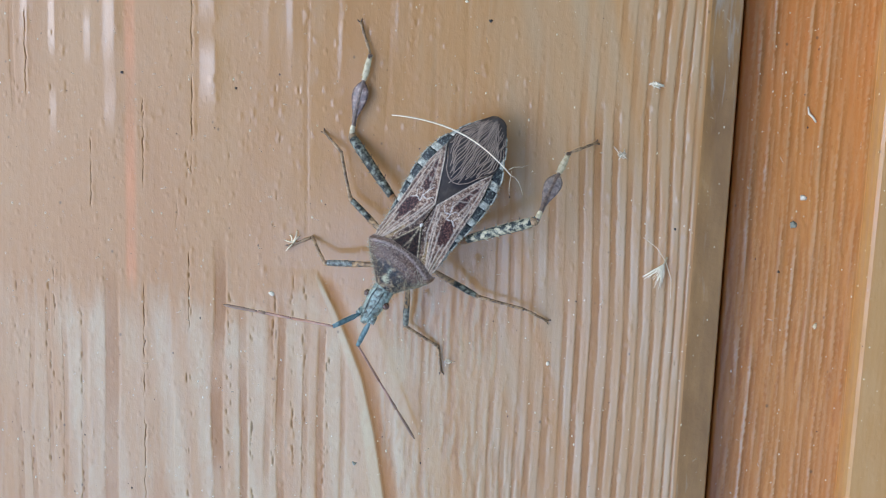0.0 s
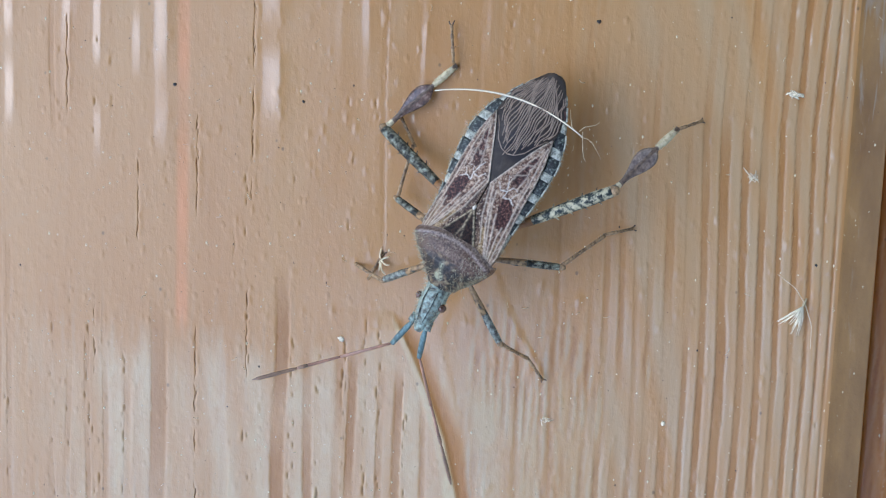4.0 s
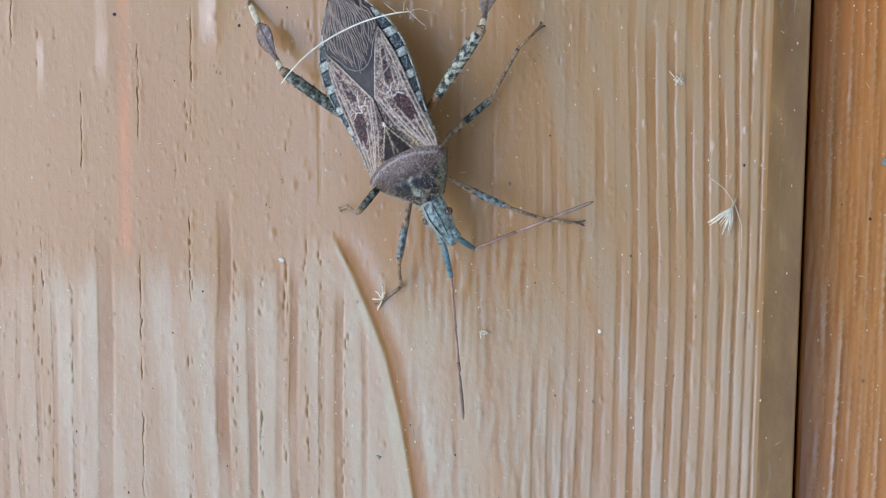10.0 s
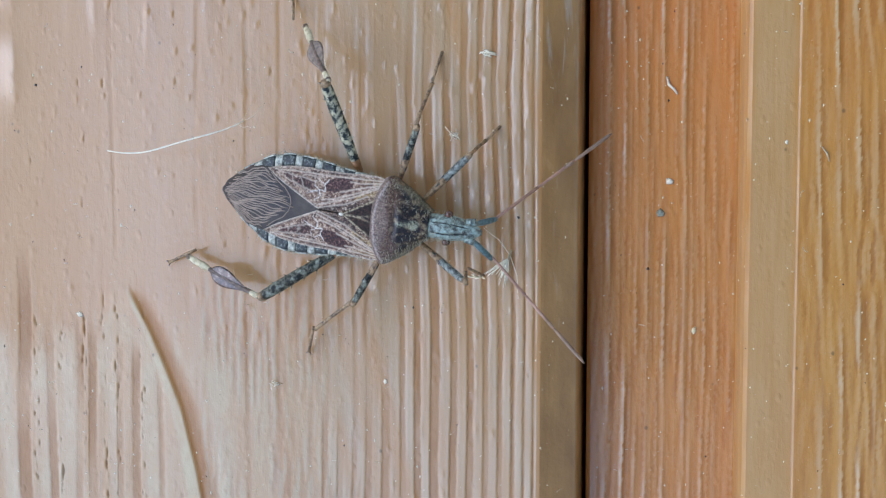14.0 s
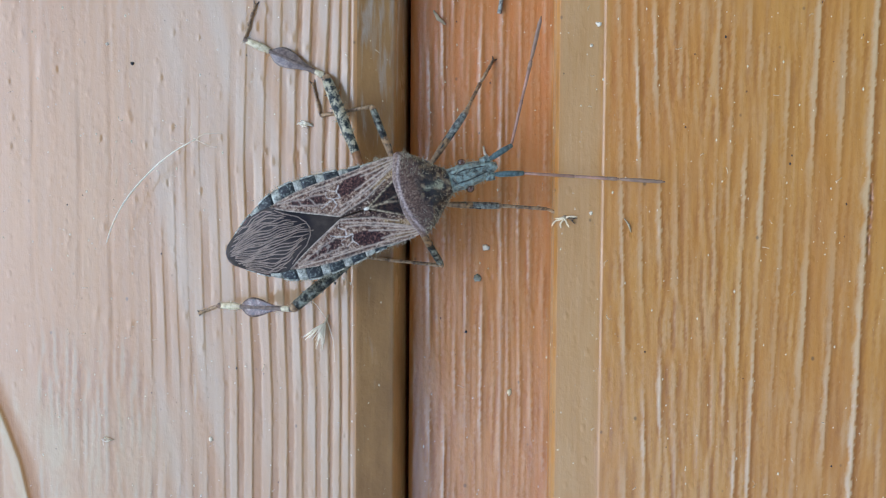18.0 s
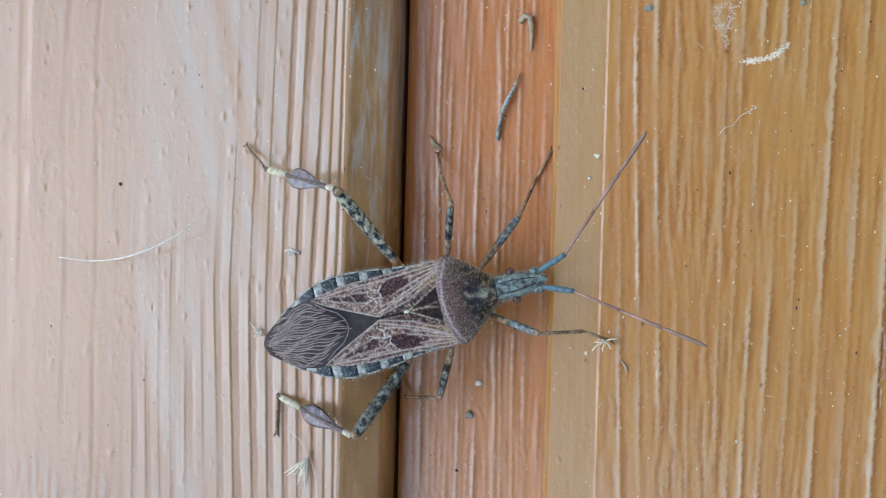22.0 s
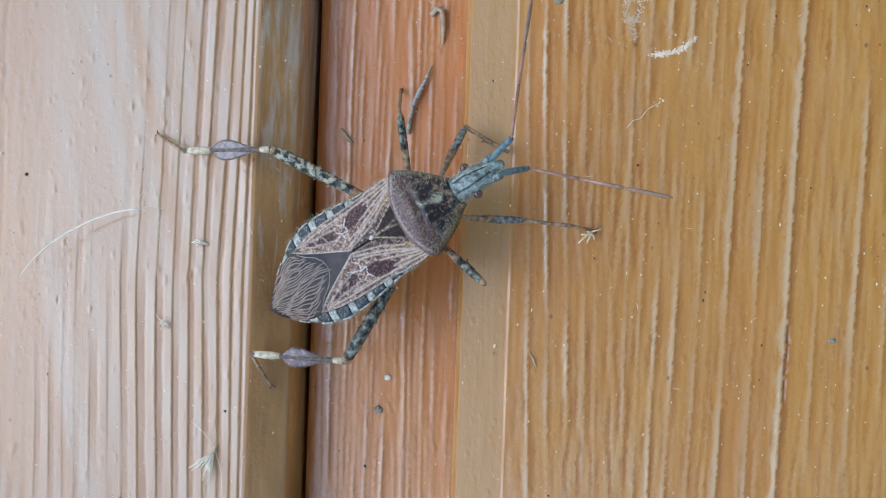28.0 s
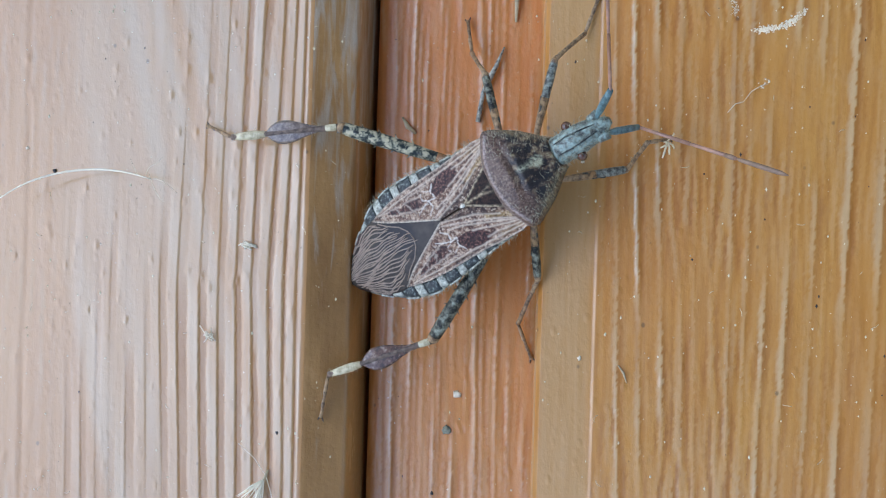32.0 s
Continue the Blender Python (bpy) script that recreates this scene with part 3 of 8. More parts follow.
        H += 0.02 * np.exp(-((X - c - 0.2) / 0.12) ** 2) * thin * np.clip((za - Z) / 0.5, 0, 1) * np.clip((Z - zb) / 0.5, 0, 1) - 0.10 * m
        crack_shade = np.maximum(crack_shade, m)
    spots = [(rng.uniform(-60, 2), rng.uniform(-32, 40), rng.uniform(0.10, 0.22), rng.uniform(0.02, 0.04)) for _ in range(16)]
    for line in (-46.1, -44.9, -48.6, -35.5, -47.9, -41.0, -28.6, -32.0, -27.0, -22.0, -18.7):
        spots += [(line + rng.normal(0, 0.12), rng.uniform(-20, 26), rng.uniform(0.08, 0.22), rng.uniform(0.03, 0.05)) for _ in range(6)]
    pores(X, Z, H, crack_shade, spots)
    pits = []
    for line in PIT_LINES:
        pits += [(line + rng.normal(0, 0.10), -24 + 20.5 * rng.random() ** 1.1, rng.choice((0.07, 0.09, 0.12, 0.16, 0.3)), rng.uniform(0.02, 0.06)) for _ in range(rng.randint(8, 20))]
    pores(X, Z, H, crack_shade, pits, 0.38)
    for _ in range(900):
        bx, bz, br, bh = rng.uniform(-54, 1.6), rng.uniform(-22, 28), rng.uniform(0.07, 0.17), rng.uniform(0.008, 0.032)
        c0, c1 = np.searchsorted(X[0], (bx - 0.8, bx + 0.8))
        r0, r1 = np.searchsorted(Z[:, 0], (bz - 1.2, bz + 1.2))
        H[r0:r1, c0:c1] += bh * np.exp(-((X[r0:r1, c0:c1] - bx) / br) ** 2 - ((Z[r0:r1, c0:c1] - bz) / (br * 1.7)) ** 2)
    streak = np.clip(0.92 + 0.35 * wave(seed + 950, 9, 0.3, 1.3)(X + 0.01 * Z) * np.clip(0.6 + 0.8 * wave(seed + 951, 6, 0.02, 0.12)(Z + 2 * X), 0, 1), 0.55, 1.15)
    flat = np.clip((1.80 - X) / 0.15, 0.04, 1)
    return H * flat, dict(ring=band_shade * flat, crack_shade=crack_shade * flat, crest_sheen=np.maximum(pale, 0.9 * np.clip(4.5 * rip, 0, 1)) * flat * keep, gloss=(1 - np.where(X < -14, 0.92, 0.6) * band_shade) * np.maximum(gloss, 0.12 + 0.58 * np.maximum(np.clip((X + 33.0) / 10.0, 0, 1) * np.interp(X, (-24, -19), (1.0, 0.75)) * np.where(X > -15, np.interp(Z, (-9, 3), (0.5, 1.0)), 1.0), sheen_zone) + 0.25 * land) * (1 - 0.4 * worn_sheen) * (1 - 0.7 * split_shade) * streak,
                          worn_sheen=worn_sheen, red=red, ripple=np.clip(-4.5 * rip, 0, 1) * keep, planed=np.zeros_like(X))


def right_relief(X, Z, seed):
    rng = np.random.RandomState(seed)
    lean = np.interp(X, (14, 17, 20, 24, 27, 34, 40), (0.0, -0.015, -0.030, 0.0, 0.034, 0.034, 0.03))
    U = X - warp(X, Z, seed) - lean * (Z - 12.0)
    H, band_shade, crack_shade, pale, gloss = (np.zeros_like(X) for _ in range(5))
    minor = [(x, 0.22, rng.uniform(0.08, 0.28)) for x in np.arange(14.8, 47.0, 0.42) + rng.uniform(-0.18, 0.18, len(np.arange(14.8, 47.0, 0.42)))]
    minor += [(x, 0.16, rng.uniform(0.25, 0.6)) for x in np.arange(5.3, 13.6, 0.36) + rng.uniform(-0.12, 0.12, len(np.arange(5.3, 13.6, 0.36)))]
    for k, (x, w, st) in enumerate(list(RIGHT_RIDGES) + minor):
        on = st * np.clip(0.66 + 0.85 * wave(seed + 300 + k, 7, 0.012, 0.12)(Z), 0.03, 1.0)
        if st > 1.2:
            on = st * np.clip(0.9 + 0.3 * wave(seed + 300 + k, 7, 0.012, 0.12)(Z), 0.6, 1.0)
        wz = 0.78 * w * (1 + 0.5 * wave(seed + 360 + k, 7, 0.03, 0.5)(Z))
        u = (U - x) / wz + 1.0
        m = np.where(u < 1, np.clip(u, 0, 1) ** 2.3, ease((x + 0.10 - U) / 0.10))
        H += 0.040 * on * m
        # sky sheen on the ridge's left slope, put into pale colour
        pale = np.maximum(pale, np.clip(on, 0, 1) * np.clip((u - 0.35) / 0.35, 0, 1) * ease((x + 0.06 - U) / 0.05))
        gloss = np.maximum(gloss, np.clip(on, 0, 1) * np.clip((u - 0.35) / 0.4, 0, 1) * ease((x + 0.06 - U) / 0.05))
        # shade on the lee of each ridge, painted dark
        band_shade = np.maximum(band_shade, np.clip(on, 0, 1) * 0.9 * ease((U - x) / 0.08) * ease((x + 0.55 - U) / 0.4))
    low = np.clip((13.9 - X) / 0.3, 0, 1)
    soft = np.clip(0.12 + 0.16 * np.clip((X - 17.5) / 0.5, 0, 1) + 0.4 * np.clip((X - 20.3) / 1.0, 0, 1) * np.clip((26.5 - X) / 2.5, 0, 1) + 0.30 * low, 0, 1)
    rip = ripple(U, Z, seed) * soft
    H += 0.018 * rip
    H += 0.005 * wave(seed + 990, 6, 0.1, 0.5)(X + 0.05 * Z) * wave(seed + 991, 6, 0.03, 0.2)(Z) + 0.0035 * wave(seed + 992, 8, 0.4, 1.4)(X) * wave(seed + 993, 8, 0.3, 0.9)(Z)
    pores(X, Z, H, crack_shade, [(rng.uniform(5, 50), rng.uniform(-32, 40), rng.uniform(0.08, 0.20), rng.uniform(0.02, 0.04)) for _ in range(50)])
    m = np.exp(-((U - 33.46) / 0.035) ** 2) * np.clip((9.0 - Z) / 0.5, 0, 1) * np.clip((Z - 4.5) / 0.5, 0, 1)
    H -= 0.15 * m
    crack_shade = np.maximum(crack_shade, m)
    planed = np.clip((X - 13.88) / 0.35, 0, 1) * np.clip((17.50 - X) / 0.3, 0, 1)
    calm = 1 - 0.4 * planed
    line = (np.exp(-((X - 14.40) / 0.22) ** 2) + 0.7 * np.exp(-((X - 17.22) / 0.20) ** 2)) * np.clip(0.7 + 0.6 * wave(seed + 77, 6, 0.02, 0.2)(Z), 0, 1)
    red = low * (0.42 + 0.50 * np.clip((Z + 2.0) / 18.0, 0, 1)) + 0.30 * np.clip((X - 17.6) / 0.3, 0, 1) * np.clip((27.0 - X) / 8.0, 0, 1) * np.clip((Z - 4.0) / 12.0, 0, 1)
    return H * calm, dict(ring=band_shade * calm, crack_shade=crack_shade * calm, crest_sheen=np.maximum(pale, 0.5 * np.clip(3.5 * rip, 0, 1)) * calm * (1 - 0.25 * low), gloss=np.maximum(np.maximum(gloss * calm, line), 0.30 * (1 - planed) * (1 - 0.8 * band_shade)), worn_sheen=np.zeros_like(X),
                          red=red, ripple=np.clip(-4.5 * rip, 0, 1) * calm, planed=planed * (1 - np.clip(1.3 * line, 0, 1)))


def board(name, prof_x, prof_y, x0, x1, seed, mats, first, parent):
    """A plank with its section swept along z; the sheet is fine where the grain can be seen."""
    lo, hi = max(x0, -62.0), min(x1, 48.0)
    fine = np.concatenate([np.arange(lo, hi, 0.10), np.concatenate([np.arange(-12.8, 1.9, 0.05)] + [np.arange(c[0] - 0.3, c[0] + 0.3, 0.033) for c in CRACKS] + [np.arange(c - 0.24, c + 0.24, 0.04) for c in PIT_LINES]) if first else np.arange(13.8, 15.1, 0.04)])
    xs = np.unique(np.round(np.concatenate([[x0], fine, np.array(prof_x), [x1]]), 4))
    xs = xs[(xs >= x0) & (xs <= x1)]
    zs = np.concatenate([[-1400, -300, -80], np.arange(-24, 32.1, 0.14), [50, 80, 300, 1200]])
    X, Z = np.meshgrid(xs, zs)
    H, masks = left_relief(X, Z, seed) if first else right_relief(X, Z, seed)
    Y = np.interp(X, prof_x, prof_y) - H
    rows_, cols = X.shape
    depth = 18.0
    verts = np.stack([X, Y, Z], -1).reshape(-1, 3)
    idx = np.arange(rows_ * cols).reshape(rows_, cols)
    faces = np.stack([idx[:-1, :-1], idx[:-1, 1:], idx[1:, 1:], idx[1:, :-1]], -1).reshape(-1, 4)
    n0 = len(verts)
    verts = np.concatenate([verts, np.array([[x0, depth, -1400], [x1, depth, -1400], [x1, depth, 1200], [x0, depth, 1200]], float)])
    extra = [tuple(idx[:, 0]) + (n0 + 3, n0), tuple(idx[::-1, -1]) + (n0 + 1, n0 + 2), (n0 + 1, n0, n0 + 3, n0 + 2)]
    ob = link_mesh(name, verts.tolist(), faces.tolist() + [tuple(int(i) for i in f) for f in extra], mats, parent, laid=True)
    for key, val in masks.items():
        at = ob.data.attributes.new(key, "FLOAT", "POINT")
        at.data.foreach_set("value", np.concatenate([val.ravel(), np.zeros(4)]).astype(np.float32))
    if first:
        xc = (xs[:-1] + xs[1:]) / 2
        which = np.tile((xc > 1.9).astype(np.int32), rows_ - 1)
        ob.data.polygons.foreach_set("material_index", np.concatenate([which, [0, 1, 0]]).astype(np.int32))
    return ob


def slab(name, lo, hi, material, label, category):
    (x0, y0, z0), (x1, y1, z1) = lo, hi
    v = [(x0, y0, z0), (x1, y0, z0), (x1, y1, z0), (x0, y1, z0), (x0, y0, z1), (x1, y0, z1), (x1, y1, z1), (x0, y1, z1)]
    f = [(0, 3, 2, 1), (4, 5, 6, 7), (0, 1, 5, 4), (1, 2, 6, 5), (2, 3, 7, 6), (3, 0, 4, 7)]
    return tagged(link_mesh(name, v, f, material, None, "", False, 1.0), label, category, kind="structure")


floor = slab("floor", (-0.40, -1.40, -0.060), (0.40, 1.20, -0.0185), DARK_TIMBER, "timber deck laid with varnished pine boards", "floor")
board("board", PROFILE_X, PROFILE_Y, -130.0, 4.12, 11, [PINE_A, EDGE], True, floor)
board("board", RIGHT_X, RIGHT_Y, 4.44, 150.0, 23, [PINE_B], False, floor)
slab("ground", (-60, -60, -0.55), (60, 60, -0.45), PAVING, "plain pale concrete ground round the deck", "ground")
# added slab, never in view: blocks part of the sky, bounces some fill
slab("ceiling", (-0.69, -0.42, 2.30), (2.6, 4.0, 2.36), OVERHEAD_SLAB, "plain unseen slab added over the deck to shape the light", "ceiling")

# ---- the insect, drawn in millimetres: x ahead, y to its left, z off its back ----

# limb lengths in millimetres
LENGTH = {"FF": 4.6, "FT": 2.9, "FS": 2.0, "MF": 4.7, "MT": 3.5, "MS": 2.1, "HF": 7.4, "HT": 6.0, "HS": 2.4, "AS": 2.4, "AF": 8.9}

BODY_X = (-9.0, -8.85, -8.3, -7.75, -7.0, -6.3, -5.7, -5.0, -4.1, -3.0, -2.0, -1.0, 0.0, 1.0, 2.0, 3.2)
BODY_W = (0.30, 0.62, 1.04, 1.42, 1.88, 2.28, 2.60, 2.84, 3.02, 3.00, 2.92, 2.78, 2.62, 2.58, 2.50, 2.20)
BACK_Z = (1.35, 1.42, 1.58, 1.76, 2.00, 2.18, 2.32, 2.48, 2.62, 2.78, 2.92, 3.03, 3.15, 3.28, 3.42, 3.60)


def half_width(x):
    return float(np.interp(x, BODY_X, BODY_W))


def back(x, y):
    """Height of the back at a place on it."""
    w = max(half_width(x), 0.1)
    return float(np.interp(x, BODY_X, BACK_Z)) - 0.42 * min(1.0, abs(y) / w) ** 2


def loft(rows, n=20):
    """A closed body through cross sections: x, half width, top, bottom, and how square it is."""
    bm = bmesh.new()
    rings = []
    for x, w, zt, zb, sq in rows:
        zc, h = (zt + zb) / 2, (zt - zb) / 2
        ring = []
        for k in range(n):
            a = 2 * math.pi * k / n
            c, s = math.cos(a), math.sin(a)
            ring.append(bm.verts.new((x, w * math.copysign(abs(c) ** sq, c), zc + h * math.copysign(abs(s) ** sq, s))))
        rings.append(ring)
    for a, b in zip(rings, rings[1:]):
        for k in range(n):
            bm.faces.new((a[k], a[(k + 1) % n], b[(k + 1) % n], b[k]))
    bm.faces.new(rings[0][::-1])
    bm.faces.new(rings[-1])
    return bm


def fuzz(name, spots, length, parent, material, seed, lean=0.5):
    """Short bristles over a place, as one piece of uncountable hair."""
    rng = random.Random(seed)
    v, f = [], []
    for x, y, z, nx, ny, nz in spots:
        d = Vector((nx + rng.uniform(-lean, lean), ny + rng.uniform(-lean, lean), nz + rng.uniform(-lean, lean))).normalized()
        s = d.cross(Vector((rng.uniform(-1, 1), rng.uniform(-1, 1), rng.uniform(-1, 1)))).normalized() * 0.012
        s2 = d.cross(s).normalized() * 0.012
        p, e = Vector((x, y, z)), Vector((x, y, z)) + d * length * rng.uniform(0.5, 1.2)
        i = len(v)
        v += [tuple(p + s), tuple(p - s * 0.5 + s2), tuple(p - s * 0.5 - s2), tuple(e)]
        f += [(i, i + 1, i + 3), (i + 1, i + 2, i + 3), (i + 2, i, i + 3)]
    ob = link_mesh(name, v, f, material, parent)
    ob["kind"] = "stuff"
    return ob


bug = tagged(new("leaf_footed_bug"), "brown conifer seed bug with banded sides creeping over the boards", "insect")
LIMB = {}


def masked(name, X, Y, Z, masks, material, parent, label="", thick=0.08):
    """A curved plate over a grid of rows and columns (mm) with its underside, and named masks at its points."""
    n, c = X.shape
    top = np.stack([X, Y, Z], -1).reshape(-1, 3)
    low = top - (0, 0, thick)
    idx = np.arange(n * c).reshape(n, c)
    q = np.stack([idx[:-1, :-1], idx[:-1, 1:], idx[1:, 1:], idx[1:, :-1]], -1).reshape(-1, 4)
    rim = np.concatenate([idx[0], idx[1:, -1], idx[-1, -2::-1], idx[-2:0:-1, 0]])
    skirt = np.stack([rim, rim + n * c, np.roll(rim, -1) + n * c, np.roll(rim, -1)], -1)
    if (X[1, 0] - X[0, 0]) * (Y[0, 1] - Y[0, 0]) > 0:
        q, skirt = q[:, ::-1], skirt[:, ::-1]
    faces = np.concatenate([q, q[:, ::-1] + n * c, skirt])
    ob = link_mesh(name, np.concatenate([top, low]).tolist(), faces.tolist(), material, parent, label)
    for key, val in masks.items():
        at = ob.data.attributes.new(key, "FLOAT", "POINT")
        at.data.foreach_set("value", np.tile(np.asarray(val, float).ravel(), 2).astype(np.float32))
    return ob


def stroke(X, Y, line, wide):
    """1 on a line through points, falling to 0 beside it."""
    best = np.full(X.shape, 1e9)
    for (ax, ay), (bx, by) in zip(line, line[1:]):
        t = np.clip(((X - ax) * (bx - ax) + (Y - ay) * (by - ay)) / ((bx - ax) ** 2 + (by - ay) ** 2), 0, 1)
        best = np.minimum(best, np.hypot(X - ax - t * (bx - ax), Y - ay - t * (by - ay)))
    return np.exp(-(best / wide) ** 2)


def blot(X, Y, cx, cy, rx, ry, turn):
    c, s = math.cos(radians(turn)), math.sin(radians(turn))
    u, v = (X - cx) * c + (Y - cy) * s, (Y - cy) * c - (X - cx) * s
    d = (u / rx) ** 2 + (v / ry) ** 2
    return np.clip((1.35 - d) / 0.6, 0, 1)


def back_sheet(X, Y):
    w = np.maximum(np.interp(X, BODY_X, BODY_W), 0.1)
    return np.interp(X, BODY_X, BACK_Z) - 0.42 * np.minimum(1.0, np.abs(Y) / w) ** 2


def build_wing(side):
    """One hardened fore wing: a long triangle with a leathery skin, pale veins, maroon fields and a white zigzag."""
    xs, fs = np.linspace(-5.55, 2.55, 136), np.linspace(0, 1, 46)
    inner = np.interp(xs, (-5.55, -5.2, -4.6, -3.6, -2.6, -1.65, -0.1, 1.0, 1.9, 2.55), (1.96, 1.74, 1.40, 0.92, 0.46, 0.02, 0.03, 0.60, 1.10, 1.40))
    outer = np.interp(xs, (-5.55, -5.2, -4.0, -2.7, -1.2, 0.0, 1.0, 2.0, 2.55), (2.00, 2.10, 2.34, 2.44, 2.44, 2.46, 2.54, 2.58, 2.50))
    X = np.repeat(xs[:, None], len(fs), 1)
    A = inner[:, None] + (outer - inner)[:, None] * fs[None, :]
    rng = np.random.RandomState(17 + side)
    jx = 0.07 * wave(71 + side, 7, 0.5, 2.0)(X + 1.7 * A) + 0.05 * wave(73 + side, 7, 1.5, 4.0)(A - X)
    jy = 0.05 * wave(75 + side, 7, 0.5, 2.0)(X - 1.3 * A)
    U, V = X + jx, A + jy
    fan = [((2.5, 2.00), (0.6, 1.10), (-1.75, 0.28)), ((2.5, 2.06), (0.8, 1.36), (-0.7, 0.80), (-1.5, 0.62)), ((2.5, 2.12), (0.9, 1.66), (-0.3, 1.28)), ((2.5, 2.22), (1.0, 1.98), (0.3, 1.98)),
           ((2.5, 2.34), (0.8, 2.24), (-1.2, 2.14), (-3.2, 2.12), (-5.0, 2.00)), ((1.6, 1.30), (0.2, 0.62), (-1.6, 0.14))]
    vein = np.zeros_like(X)
    for line in fan:
        vein = np.maximum(vein, stroke(X + 0.3 * jx, A + 0.3 * jy, line, 0.045))
    for line in (((-2.1, 1.0), (-3.3, 1.32), (-4.9, 1.84)), ((-2.0, 1.7), (-3.4, 1.80), (-4.8, 1.95)), ((-2.7, 1.0), (-3.2, 1.85)), ((-3.5, 1.2), (-3.8, 1.9)), ((-1.5, 2.0), (-3.0, 1.95))):
        vein = np.maximum(vein, 0.7 * stroke(U, V, line, 0.05))
    edge = np.exp(-((A - inner[:, None]) / 0.10) ** 2) * np.clip((-1.5 - X) / 0.3, 0, 1)
    rim = np.exp(-((outer[:, None] - A) / 0.10) ** 2)
    white = np.zeros_like(X)
    for line, w in ((((-1.15, 1.90), (-1.42, 1.58), (-1.30, 1.15), (-1.72, 1.20), (-1.62, 0.82), (-2.02, 0.52)), 0.05), (((-1.72, 1.22), (-2.12, 1.40), (-2.02, 1.72)), 0.035),
                    (((-1.72, 1.20), (-2.2, 1.05), (-2.6, 0.84)), 0.045), (((-1.42, 1.58), (-1.85, 1.80)), 0.03)):
        white = np.maximum(white, stroke(X + 0.35 * jx, A + 0.35 * jy, line, w))
    white = np.maximum(white, 0.16 * blot(U, V, -1.75, 1.3, 0.75, 0.75, 0))
    maroon = np.maximum(blot(U, V, -0.50, 1.68, 1.0, 0.42, 14), 0.62 * blot(U, V, -2.75, 1.46, 0.80, 0.34, -8))
    maroon = np.maximum(maroon, 0.55 * blot(U, V, -3.9, 1.72, 0.5, 0.18, -14)) * (1 - 0.9 * np.clip(1.4 * white, 0, 1))
    clavus = np.clip(((0.60 * (X + 1.75) * 0.53 + 0.18) - A) / 0.2, 0, 1) * np.clip((X + 1.8) / 0.3, 0, 1)
    ochre = stroke(U, V, ((2.3, 1.62), (1.5, 1.32), (0.8, 1.06)), 0.15) + 0.5 * stroke(U, V, ((2.4, 2.2), (1.2, 2.2)), 0.2)
    slit = np.exp(-((A - 0.03) / 0.05) ** 2) * np.clip((-0.1 - X) / 0.2, 0, 1) * np.clip((X + 1.8) / 0.2, 0, 1) + 0.6 * stroke(X, A, ((1.55, 1.22), (0.1, 0.52), (-1.5, 0.09)), 0.035)
    slit = slit + 0.8 * stroke(X, A, ((0.8, 2.42), (-1.4, 2.26), (-3.0, 2.28)), 0.045) * np.clip(0.4 + wave(77 + side, 5, 0.3, 1.0)(X), 0, 1)
    Z = back_sheet(X, side * A) + 0.13 + 0.02 * side + 0.05 * vein + 0.05 * edge + 0.03 * rim - 0.05 * slit + 0.012 * rng.normal(size=X.shape)
    return masked("fore_wing", X, side * A, Z, dict(vein=np.clip(vein, 0, 1), edge=np.maximum(edge, 0.6 * rim), white=white, maroon=maroon, clavus=clavus, ochre=np.clip(ochre, 0, 1), slit=np.clip(slit, 0, 1)),
                  CORIUM, bug, "leathery brown fore wing with maroon fields and white zigzag", 0.09)


